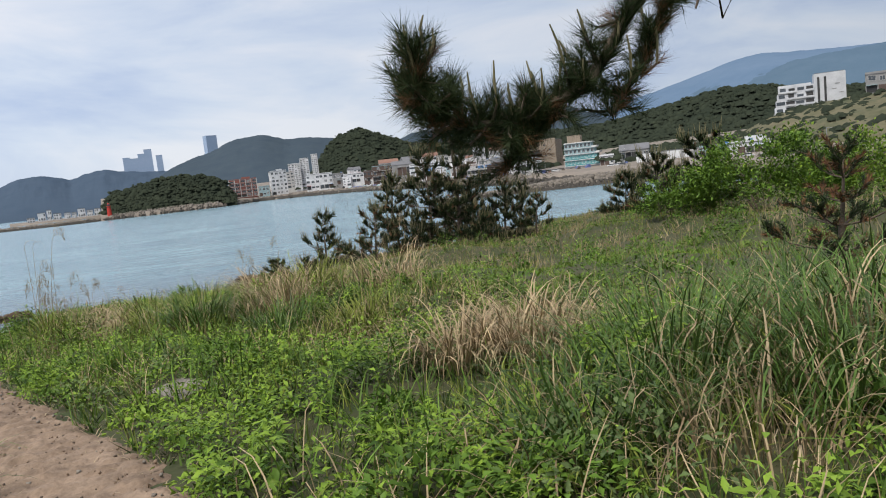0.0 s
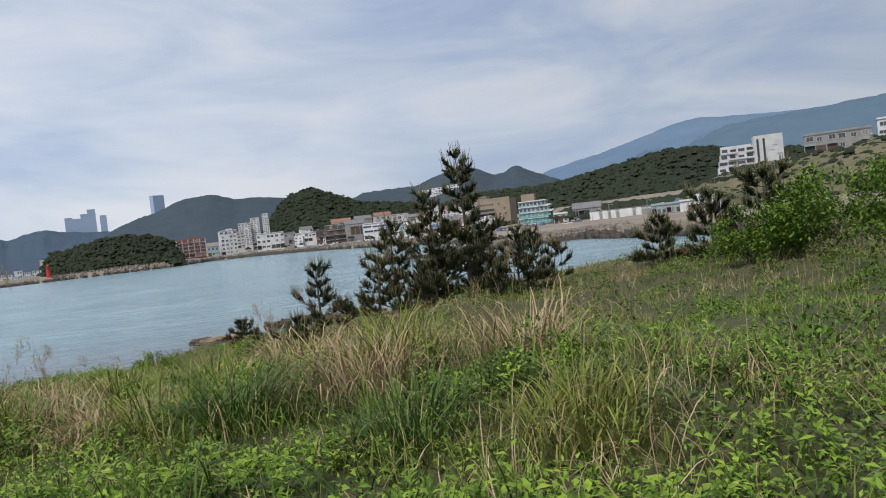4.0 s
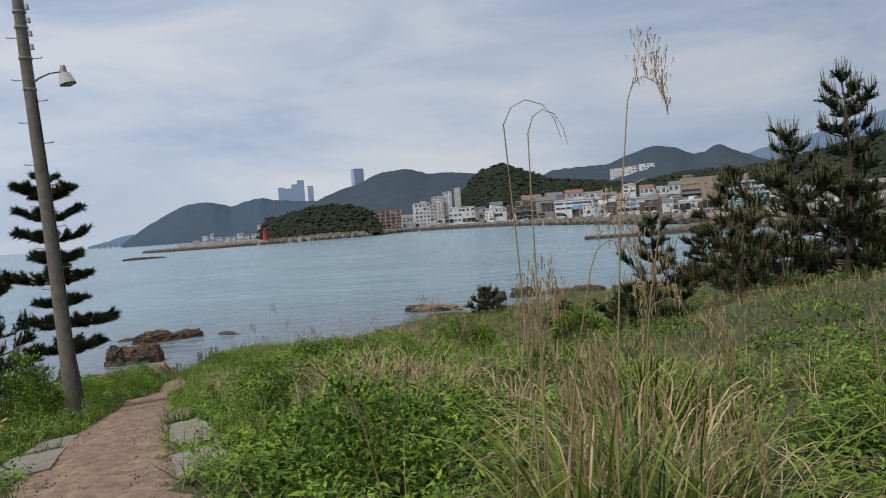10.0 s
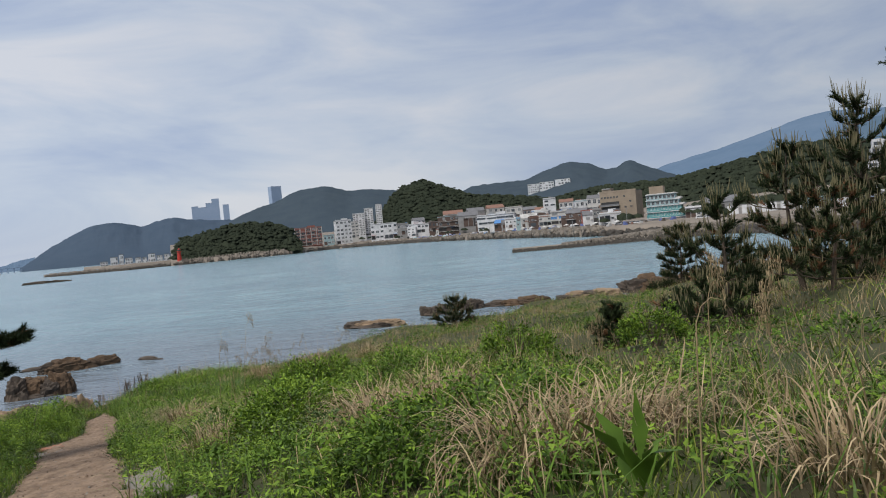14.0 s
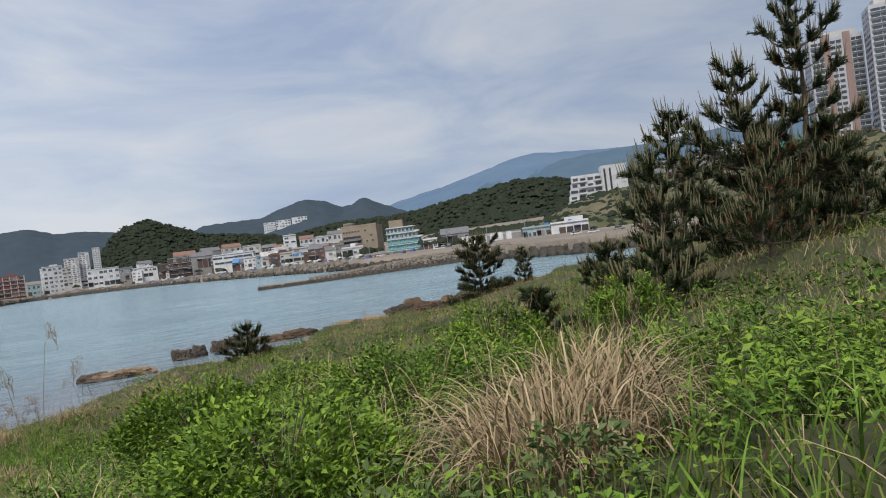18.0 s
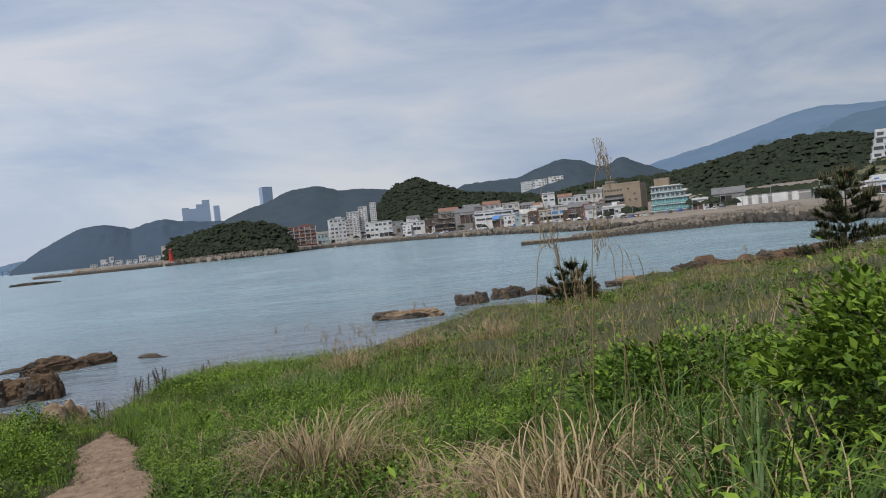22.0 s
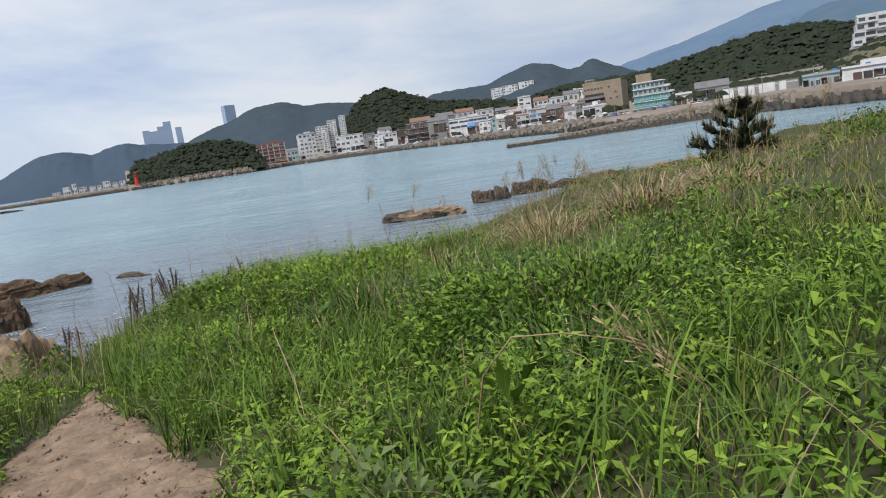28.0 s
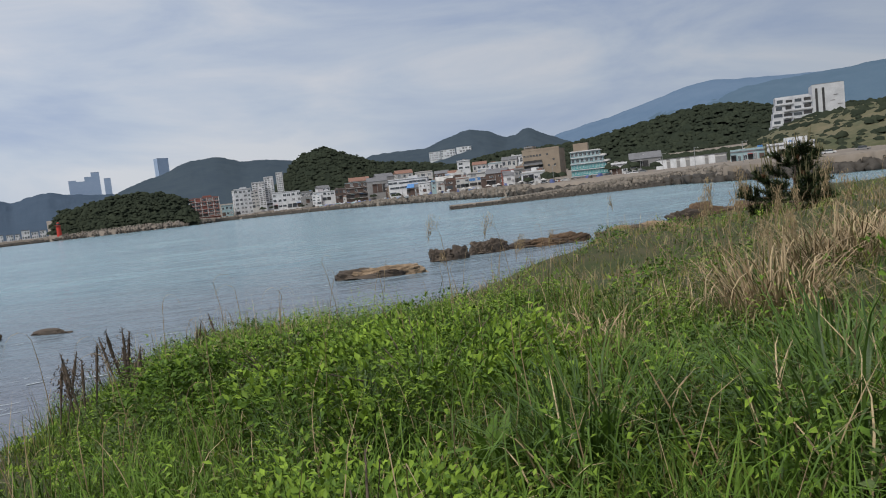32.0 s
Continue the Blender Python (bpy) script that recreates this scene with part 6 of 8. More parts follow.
def overhanging_pine():
    """An old pine beside the path whose low limb hangs into view."""
    x, y = 5.2, 1.6
    z0 = float(ground_z(x, y))
    top = tagged(new("pine_tree"), "old dark pine with a low limb hanging over the path", "pine tree", "pines of the headland")
    top.matrix_world = pose(x, y, z0 - 0.1)
    stem = [Vector((0, 0, 0)), Vector((0.1, 0.05, 1.6)), Vector((-0.05, 0.0, 3.2)), Vector((0.1, 0.1, 5.2)), Vector((0.0, 0.2, 7.0))]
    v, f = tube(stem, [0.20, 0.17, 0.14, 0.09, 0.02], 10)
    obj("trunk", mesh_of("trunk", [tuple(p) for p in v], f, M["bark"], True), top)
    r = random.Random(77)
    limbs, tips, ways = [], [], []
    base = Vector((x, y, z0 - 0.1))
    main = [stem[2]] + [Vector(p) - base for p in HANGING_LIMB]
    limbs.append(tube(main, [0.07, 0.05, 0.04, 0.034, 0.028, 0.022, 0.014, 0.008], 7))
    for k in range(140):
        u = 2.0 + 4.98 * r.random() ** 0.8
        i = int(u)
        p = main[i].lerp(main[i + 1], u - i)
        w = Vector((r.uniform(-0.9, 0.5), r.uniform(-0.9, 0.9), r.uniform(-0.75, 1.0))).normalized()
        q = p + w * r.uniform(0.04, 0.17 if u > 3.2 else 0.24)
        limbs.append(tube([p, p.lerp(q, 0.5) + Vector((0, 0, -0.01)), q], [0.009, 0.007, 0.006], 5))
        tips.append(q), ways.append((w + Vector((-0.15, 0, 0.35))).normalized())
    for side in SIDE_LIMBS:
        line = [Vector(p) - base for p in side]
        limbs.append(tube(line, [0.02, 0.016, 0.012, 0.007], 6))
        for k in range(42):
            u = 2.98 * r.random()
            i = int(u)
            p = line[i].lerp(line[i + 1], u - i)
            w = Vector((r.uniform(-0.8, 0.8), r.uniform(-0.9, 0.9), r.uniform(-0.6, 1.0))).normalized()
            q = p + w * r.uniform(0.03, 0.13)
            limbs.append(tube([p, p.lerp(q, 0.5) + Vector((0, 0, -0.01)), q], [0.008, 0.006, 0.005], 5))
            tips.append(q), ways.append((w + Vector((0, 0, 0.3))).normalized())
    hung = len(tips)
    for k in range(5):
        h = 3.6 + 0.75 * k
        for b in range(4):
            a = 1.57 * b + 0.7 * k
            if math.cos(a) < -0.3 and k < 3:
                continue
            L = 2.2 - 0.35 * k
            p0 = Vector((0, 0, h))
            p1 = p0 + Vector((math.cos(a) * L, math.sin(a) * L, 0.5))
            limbs.append(tube([p0, p1], [0.05, 0.015], 6))
            for c in range(14):
                w = Vector((r.uniform(-1, 1), r.uniform(-1, 1), r.uniform(0, 1))).normalized()
                q = p0.lerp(p1, r.uniform(0.4, 1.0)) + w * r.uniform(0.1, 0.4)
                tips.append(q), ways.append(w)
    twig = [Vector((3.0, 2.3, 14.1)) - base, Vector((2.2, 2.42, 13.45)) - base, Vector((1.98, 2.46, 13.1)) - base, Vector((1.93, 2.48, 12.96)) - base]
    limbs.append(tube(twig, [0.02, 0.012, 0.009, 0.005], 5))
    for c in range(9):
        p = twig[1].lerp(twig[2], c / 9)
        e = p + Vector((r.uniform(0.05, 0.2), r.uniform(-0.1, 0.1), r.uniform(-0.28, -0.1)))
        limbs.append(tube([p, e, e + Vector((0.06, 0, 0.09))], [0.007, 0.005, 0.003], 4))
    lv, lf = join(limbs)
    tagged(obj("twig_growth", mesh_of("twig_growth", [tuple(p) for p in lv], lf, M["bark"], True), top), kind="stuff")
    T, W = np.array([tuple(p) for p in tips]), np.array([tuple(p) for p in ways])
    rr = np.random.RandomState(9)
    deadm = rr.uniform(0, 1, len(T)) < 0.2
    v, f = brush(T[~deadm], W[~deadm], 150, 0.115, 0.10, 5, 0.012)
    tagged(obj("foliage", mesh_of("foliage", v, f, M["needle"]), top), kind="stuff")
    v, f = brush(T[deadm], W[deadm], 120, 0.09, 0.10, 6, 0.011)
    tagged(obj("dead_foliage", mesh_of("dead_foliage", v, f, M["deadneedle"]), top), kind="stuff")
    shoots = []
    for p, w in zip(tips[:hung], ways[:hung]):
        if r.random() < 0.3 and w.z > 0.25:
            L = r.uniform(0.08, 0.20)
            d = (Vector((r.uniform(-0.3, 0.1), r.uniform(-0.1, 0.1), 1)) + 0.4 * w).normalized()
            shoots.append(tube([p, p + d * L * 0.55 + Vector((r.uniform(-0.012, 0.012), 0, 0)), p + d * L], [0.0055, 0.006, 0.003], 6))
    cv, cf = join(shoots)
    tagged(obj("shoot_growth", mesh_of("shoot_growth", [tuple(p) for p in cv], cf, M["candle"]), top), kind="stuff")


overhanging_pine()


# ---- broad-leaved shrubs ----
def leaves_mesh(name, centres, ways, size, material, seed, fold=0.35):
    """Folded pointed leaves at the given places; the midrib follows the given way."""
    r = np.random.RandomState(seed)
    n = len(centres)
    d = np.asarray(ways, float)
    d = d / (np.linalg.norm(d, axis=-1, keepdims=True) + 1e-9)
    side = np.cross(d, np.array([0, 0, 1.0]) + r.normal(0, 0.35, (n, 3)))
    side /= np.linalg.norm(side, axis=-1, keepdims=True) + 1e-9
    nor = np.cross(side, d)
    L = (np.asarray(size) * np.ones(n))[:, None] * r.uniform(0.6, 1.25, (n, 1))
    W = L * r.uniform(0.20, 0.30, (n, 1))
    c = np.asarray(centres, float)
    midp = c + d * L * 0.45
    v = np.stack([c, midp + side * W + nor * W * fold, c + d * L - nor * L * 0.12, midp - side * W + nor * W * fold], -2)
    b = 4 * np.arange(n)[:, None]
    f = np.concatenate([b + [0, 1, 2], b + [0, 2, 3]], 1).reshape(-1, 3)
    return mesh_of(name, v.reshape(-1, 3), f, M[material])


def shrub(label, x, y, sx, sy, h, count, size, material, seed, name="shrub"):
    r = np.random.RandomState(seed)
    z0 = float(ground_z(x, y))
    top = tagged(new(name), label, "shrub", "shrubs of the headland")
    top.matrix_world = pose(x, y, z0)
    for k in range(14):
        a, q = r.uniform(0, 6.28), r.uniform(0.2, 0.8)
        e = Vector((math.cos(a) * sx * q, math.sin(a) * sy * q, h * r.uniform(0.6, 0.95)))
        v, f = tube([Vector((e.x * 0.15, e.y * 0.15, 0)), e * 0.55, e], [0.014, 0.009, 0.004], 5)
        obj("stem", mesh_of("stem", [tuple(p) for p in v], f, M["bark"]), top)
    sub = max(10, count // 70)
    a, u, w = r.uniform(0, 6.28, sub), r.uniform(0.15, 1, sub) ** 0.5, r.uniform(0.0, 1, sub)
    dome = (1 - u ** 2.2) * 0.75 + 0.25
    ctr = np.stack([np.cos(a) * sx * u, np.sin(a) * sy * u, h * dome * (0.45 + 0.55 * w)], -1)
    k = count // sub
    rad = 0.15 * min(sx, sy) + 0.05
    c = (ctr[:, None] + r.normal(0, rad * 0.55, (sub, k, 3)) * (1, 1, 0.75)).reshape(-1, 3)
    c[:, 2] = np.clip(c[:, 2], 0.05, None)
    d = (c - np.array([0, 0, h * 0.25])) * (1, 1, 0.6) / max(sx, h) + r.normal(0, 0.6, c.shape) + (0, 0, 0.15)
    if material == "dry":
        tagged(obj("leaves", leaves_mesh("leaves", c, d, size, material, seed), top), kind="stuff")
        return top
    # Leaves at each cluster's top are paler: young growth and light in the colour.
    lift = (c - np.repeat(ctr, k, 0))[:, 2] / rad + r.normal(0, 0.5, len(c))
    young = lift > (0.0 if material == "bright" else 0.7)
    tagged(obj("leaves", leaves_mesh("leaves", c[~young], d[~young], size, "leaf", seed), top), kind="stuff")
    tagged(obj("young_and_lit_leaves", leaves_mesh("young_and_lit_leaves", c[young], d[young] + (0, 0, 0.5), size * 0.9, "bright", seed + 1), top), kind="stuff")
    return top


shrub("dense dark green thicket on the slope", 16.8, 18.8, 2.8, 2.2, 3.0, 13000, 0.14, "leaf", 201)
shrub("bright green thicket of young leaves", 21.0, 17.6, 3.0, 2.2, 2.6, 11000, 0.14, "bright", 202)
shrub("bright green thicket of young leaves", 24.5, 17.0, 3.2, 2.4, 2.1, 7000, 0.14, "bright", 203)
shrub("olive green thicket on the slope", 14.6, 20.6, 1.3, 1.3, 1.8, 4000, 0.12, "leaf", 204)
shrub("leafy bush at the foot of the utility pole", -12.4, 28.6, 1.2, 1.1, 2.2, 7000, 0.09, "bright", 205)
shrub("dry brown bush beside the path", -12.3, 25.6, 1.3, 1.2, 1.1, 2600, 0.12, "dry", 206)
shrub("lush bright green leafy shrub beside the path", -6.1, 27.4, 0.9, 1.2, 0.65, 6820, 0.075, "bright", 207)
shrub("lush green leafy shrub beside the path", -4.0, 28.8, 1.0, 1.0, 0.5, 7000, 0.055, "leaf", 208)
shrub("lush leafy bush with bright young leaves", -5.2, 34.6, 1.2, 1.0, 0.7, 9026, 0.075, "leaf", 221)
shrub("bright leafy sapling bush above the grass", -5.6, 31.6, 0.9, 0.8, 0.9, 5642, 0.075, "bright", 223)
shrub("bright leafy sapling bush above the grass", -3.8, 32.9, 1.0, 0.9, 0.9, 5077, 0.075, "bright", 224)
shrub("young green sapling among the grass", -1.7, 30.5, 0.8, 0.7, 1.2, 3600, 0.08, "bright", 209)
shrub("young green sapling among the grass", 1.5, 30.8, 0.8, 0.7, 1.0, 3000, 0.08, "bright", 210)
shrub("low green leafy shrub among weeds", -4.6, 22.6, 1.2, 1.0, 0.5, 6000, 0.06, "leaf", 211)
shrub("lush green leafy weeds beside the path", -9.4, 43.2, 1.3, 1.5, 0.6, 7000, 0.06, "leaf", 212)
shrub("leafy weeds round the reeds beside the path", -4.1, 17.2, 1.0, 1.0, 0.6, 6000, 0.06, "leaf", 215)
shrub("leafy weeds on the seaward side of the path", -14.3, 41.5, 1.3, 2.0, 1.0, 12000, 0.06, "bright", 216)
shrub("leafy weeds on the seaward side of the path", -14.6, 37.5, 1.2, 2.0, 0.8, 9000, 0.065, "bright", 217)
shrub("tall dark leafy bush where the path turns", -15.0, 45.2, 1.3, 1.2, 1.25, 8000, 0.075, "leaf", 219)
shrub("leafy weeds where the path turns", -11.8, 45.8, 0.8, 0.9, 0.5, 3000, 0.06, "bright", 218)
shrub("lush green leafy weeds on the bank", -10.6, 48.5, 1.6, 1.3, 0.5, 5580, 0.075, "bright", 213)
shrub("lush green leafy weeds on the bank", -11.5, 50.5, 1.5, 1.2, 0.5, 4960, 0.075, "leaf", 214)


# ---- grass, weeds and reeds ----
def blades(name, label, x, y, height, width, lean, droop, material, seed, category="grass", parent=None, steps=(0.0, 0.55, 1.0), power=1.7):
    """Arching blades of grass standing on the ground."""
    r = np.random.RandomState(seed)
    n = len(x)
    z = ground_z(x, y)
    a = r.uniform(0, 6.283, n)
    L = height * np.ones(n) * r.uniform(0.45, 1.25, n) * (0.3 + 1.25 * waves(x, y, 1.0, 72) ** 1.2)
    W = width * np.ones(n) * r.uniform(0.6, 1.4, n)
    ln = lean * r.uniform(0.15, 1.5, n)
    dr = droop * r.uniform(0.2, 1.5, n)
    dx, dy = np.cos(a), np.sin(a)
    fa = a + r.normal(1.571, 0.7, n)
    sx, sy = np.cos(fa), np.sin(fa)
    bend = r.normal(0, 0.12, n)
    rows = []
    for s in steps:
        px = x + (dx * ln * s ** power + sx * bend * s * s) * L
        py = y + (dy * ln * s ** power + sy * bend * s * s) * L
        pz = z - 0.03 + L * (s - dr * s ** 2.6)
        w = W * (1 - s ** 1.8) * 0.5
        if s < 1:
            rows.append(np.stack([px - sx * w, py - sy * w, pz], -1))
            rows.append(np.stack([px + sx * w, py + sy * w, pz], -1))
        else:
            rows.append(np.stack([px, py, pz], -1))
    v = np.stack(rows, 1).reshape(-1, 3)
    k = len(steps) - 1
    b = (2 * k + 1) * np.arange(n)[:, None]
    tri = []
    for i in range(k - 1):
        tri += [[2 * i, 2 * i + 1, 2 * i + 3], [2 * i, 2 * i + 3, 2 * i + 2]]
    tri.append([2 * k - 2, 2 * k - 1, 2 * k])
    f = np.concatenate([b + q for q in tri], 1).reshape(-1, 3)
    ob = obj(name, mesh_of(name, v, f, M[material]), parent)
    return tagged(ob, label, category, kind="stuff") if parent is None else tagged(ob, kind="stuff")


def arcs(name, x, y, length, width, material, seed, parent, lean=(0.05, 0.6), bow=(0.5, 2.6), seg=5, power=1.6, root=None):
    """Long blades that rise from the root and bow over under their weight, away from the root's middle where one is given."""
    r = np.random.RandomState(seed)
    n = len(x)
    a, twist = r.uniform(0, 6.283, n), r.normal(0, 0.7, n)
    if root:
        a = np.arctan2(y - root[1], x - root[0]) + r.normal(0, 0.7, n)
    th0, k = r.uniform(*lean, n), r.uniform(*bow, n)
    L = length * r.uniform(0.45, 1.15, n)
    W = width * r.uniform(0.6, 1.4, n)
    kink = np.where(r.uniform(0, 1, n) < 0.3, r.uniform(0.5, 1.4, n), 0.0)
    at = r.uniform(0.35, 0.8, n)
    p = np.stack([x, y, ground_z(x, y) - 0.03], -1)
    rows = []
    for i in range(seg + 1):
        s = i / seg
        th = th0 + k * s ** power + kink * (s > at)
        ph = a + twist * s * s
        side = np.stack([-np.sin(ph), np.cos(ph), 0 * ph], -1)
        w = (W * (1 - 0.9 * s ** 2.5) * 0.5)[:, None]
        if i < seg:
            rows += [p - side * w, p + side * w]
        else:
            rows.append(p)
        step = (L / seg)[:, None]
        p = p + step * np.stack([np.sin(th) * np.cos(ph), np.sin(th) * np.sin(ph), np.cos(th)], -1)
        p[:, 2] = np.maximum(p[:, 2], ground_z(p[:, 0], p[:, 1]) + 0.04)
    v = np.stack(rows, 1).reshape(-1, 3)
    b = (2 * seg + 1) * np.arange(n)[:, None]
    tri = []
    for i in range(seg - 1):
        tri += [[2 * i, 2 * i + 1, 2 * i + 3], [2 * i, 2 * i + 3, 2 * i + 2]]
    tri.append([2 * seg - 2, 2 * seg - 1, 2 * seg])
    f = np.concatenate([b + q for q in tri], 1).reshape(-1, 3)
    return tagged(obj(name, mesh_of(name, v, f, M[material]), parent), kind="stuff")


TUFTS = [
    (2.9, 4.2, 1.3, 0.85, 520, "lush"), (1.85, 5.95, 0.55, 0.7, 300, "dry"), (2.4, 5.95, 0.6, 0.78, 380, "dry"), (2.95, 6.4, 0.65, 0.8, 320, "dry"), (3.7, 5.3, 1.2, 0.85, 420, "lush"), (1.9, 3.6, 0.9, 0.7, 380, "lush"), (4.6, 4.0, 1.2, 0.8, 420, "lush"), (3.3, 3.0, 1.0, 0.8, 420, "lush"), (5.2, 5.6, 1.2, 0.8, 420, "lush"),
    (2.5, 2.9, 0.9, 0.75, 90, "dry"), (3.5, 3.8, 1.0, 0.8, 110, "dry"), (-3.35, 14.9, 0.4, 1.05, 170, "grass"), (-2.95, 14.8, 0.4, 0.95, 110, "grass"), (0.7, 15.4, 0.9, 0.9, 380, "dry"), (-7.4, 27.6, 0.6, 0.55, 150, "dry"), (-9.07, 48.3, 0.7, 0.5, 260, "dry"), (-11.4, 47.6, 0.8, 0.6, 380, "lush"), (0.6, 10.2, 0.9, 0.6, 300, "lush"), (1.6, 9.2, 0.9, 0.6, 300, "grass"),
    (-1.4, 13.4, 0.9, 0.8, 360, "grass"), (-0.6, 12.4, 0.9, 0.85, 420, "lush"), (0.8, 12.2, 1.0, 0.9, 360, "dry"), (1.4, 13.0, 1.0, 0.9, 320, "grass"), (0.6, 14.8, 1.0, 0.85, 300, "dry"), (-0.6, 15.6, 0.8, 0.8, 300, "grass"), (2.6, 12.0, 1.0, 0.9, 300, "dry"),
    (-1.9, 13.8, 0.8, 0.7, 420, "dry"), (-3.0, 15.2, 0.9, 0.75, 240, "lush"), (-2.7, 15.8, 1.0, 0.85, 320, "dry"), (-2.0, 17.6, 0.8, 0.8, 300, "grass"), (-2.9, 18.7, 0.6, 0.5, 130, "dry"),
    (-4.45, 21.7, 0.85, 0.65, 720, "dry"), (-3.8, 21.8, 0.8, 0.6, 560, "dry"), (-5.1, 25.6, 0.9, 0.7, 820, "dry"), (-4.3, 26.0, 0.8, 0.6, 460, "dry"), (-3.4, 20.0, 0.6, 0.5, 300, "dry"), (-4.1, 30.3, 0.7, 0.6, 360, "dry"), (-7.3, 28.6, 0.6, 0.5, 150, "dry"),
    (-7.3, 33.1, 1.0, 0.8, 720, "dry"), (-7.8, 32.0, 0.9, 0.7, 420, "dry"), (-6.6, 32.2, 0.9, 0.75, 300, "lush"), (-7.2, 31.2, 0.8, 0.65, 260, "lush"), (-6.4, 33.6, 1.0, 0.8, 420, "lush"), (-7.9, 34.3, 0.7, 0.6, 360, "dry"), (-8.92, 36.15, 0.75, 0.98, 760, "dry"), (-8.3, 36.2, 0.8, 0.75, 420, "grass"), (-9.5, 37.8, 0.6, 0.45, 380, "dry"), (-7.4, 39.9, 0.7, 0.55, 360, "dry"),
    (-9.9, 42.2, 0.7, 0.55, 300, "lush"), (-8.5, 46.4, 0.9, 0.7, 420, "lush"), (-7.5, 47.9, 0.7, 0.9, 420, "dry"), (-8.6, 44.3, 0.9, 0.75, 420, "lush"), (-9.6, 45.4, 0.9, 0.8, 420, "lush"), (-10.4, 46.4, 0.8, 0.7, 380, "lush"), (-2.5, 50.6, 1.2, 1.0, 420, "dry"), (-5.2, 49.2, 1.0, 0.8, 340, "dry"), (-2.05, 4.9, 0.3, 0.6, 200, "lush"),
]


SLABS = [
    (-12.75, 38.2, 0.7, 0.95, 20, "redslab", "broken red clay slab in the path"), (-12.2, 36.2, 1.0, 1.5, 12, "concrete", "grey concrete slab at the path's edge"),
    (-8.65, 21.6, 0.75, 2.4, 18, "concrete", "grey concrete slab at the path's edge"), (-9.35, 24.0, 0.6, 1.9, 16, "concrete", "grey concrete slab at the path's edge"),
    (-6.95, 22.8, 0.6, 3.6, 18, "concrete", "grey concrete slab at the path's edge"), (-6.05, 19.7, 0.55, 1.6, 18, "concrete", "grey concrete slab at the path's edge"),
    (-7.95, 26.2, 0.5, 2.0, 15, "concrete", "grey concrete slab at the path's edge"), (-0.6, 7.35, 0.42, 0.75, 30, "concrete", "grey stone slab beside the path"),
]


def off_slabs(x, y):
    """Whether a place lies clear of the slabs."""
    ok = np.ones(np.shape(x), bool)
    for sx, sy, w, l, yaw, _, _ in SLABS:
        c, s = math.cos(radians(yaw)), math.sin(radians(yaw))
        u, v = (x - sx) * c + (y - sy) * s, -(x - sx) * s + (y - sy) * c
        ok &= (np.abs(u) > w * 0.5 - 0.04) | (np.abs(v) > l * 0.5 - 0.06)
    return ok


def off_straw(x, y):
    """Whether a place lies clear of the dry tussocks."""
    ok = np.ones(np.shape(x), bool)
    for tx, ty, tr, _, _, tm in TUFTS:
        if tm == "dry":
            ok &= (x - tx) ** 2 + (y - ty) ** 2 > (0.55 * tr) ** 2
    return ok


def scatter(n, x0, x1, y0, y1, seed, keep):
    """Random places in a box, relative to the path, kept by a rule of offset d, x and y."""
    r = np.random.RandomState(seed)
    d, y = r.uniform(x0, x1, n), r.uniform(y0, y1, n)
    x = path_x(y) + d
    ok = keep(d, x, y, r.uniform(0, 1, n)) & off_slabs(x, y) & (y < shore_edge(x) + 1.2) & ((d > np.interp(y, PATH_SIDE_Y, PATH_RIGHT) + 0.22 * waves(x, y, 0.9, 71) - 0.14) | (-d > np.interp(y, PATH_SIDE_Y, PATH_LEFT) + 0.22 * waves(x, y, 0.9, 71) - 0.14))
    return x[ok], y[ok]


# regional shares along the walk of leafy weeds and of dry grass
LEAFY_Y, LEAFY = [-4, 3, 7, 12, 16, 20, 25, 29, 35, 39, 42, 45, 60], [0.66, 0.62, 0.5, 0.48, 0.5, 0.4, 0.55, 0.64, 0.6, 0.7, 0.72, 0.36, 0.42]
DRY_Y, DRY = [-4, 3, 7, 13, 18, 22, 27, 31, 36, 41, 48, 60], [0.45, 0.45, 0.5, 0.62, 0.55, 0.55, 0.45, 0.4, 0.45, 0.3, 0.32, 0.45]
leafiness = lambda x, y: np.clip(np.interp(y, LEAFY_Y, LEAFY) + 1.3 * (waves(x, y, 2.3, 83) - 0.5), 0, 1)
dryness = lambda x, y: np.clip(np.interp(y, DRY_Y, DRY) + 0.9 * (waves(x, y, 4.2, 82) - 0.5), 0, 1)
tufted = lambda x, y: waves(x, y, 0.62, 75) > 0.32
clumps = lambda x, y: 0.18 + 0.75 * waves(x, y, 1.5, 73) ** 1.6 + 0.65 * waves(x, y, 0.6, 74) ** 2

# close to the path
x, y = scatter(150000, -5, 7.5, -4, 56, 91, lambda d, x, y, u: u < 0.72 - 0.62 * leafiness(x, y))
blades("grass", "fresh green meadow grass beside the path", x, y, 0.34, 0.009, 0.5, 0.4, "grass", 91)
x, y = scatter(90000, -5, 7.5, -4, 56, 92, lambda d, x, y, u: u < 0.5 * waves(x, y, 3.4, 81) - 0.15 * leafiness(x, y))
blades("grass", "lush broad-bladed green grass", x, y, 0.42, 0.012, 0.6, 0.5, "lush", 92)
x, y = scatter(70000, -5, 8, -4, 56, 93, lambda d, x, y, u: u < 0.85 * (dryness(x, y) - 0.22) * (1.1 - leafiness(x, y)))
blades("dry_grass", "dry straw-coloured grass among the green", x, y, 0.42, 0.008, 0.7, 0.55, "oldstraw", 93, "dry grass")
# Low filler blades in the darker turf colour, painted-in shade between the plants.
x, y = scatter(160000, -5, 9, -3, 56, 195, lambda d, x, y, u: u < 0.65 + 0.35 * waves(x, y, 3.1, 97))
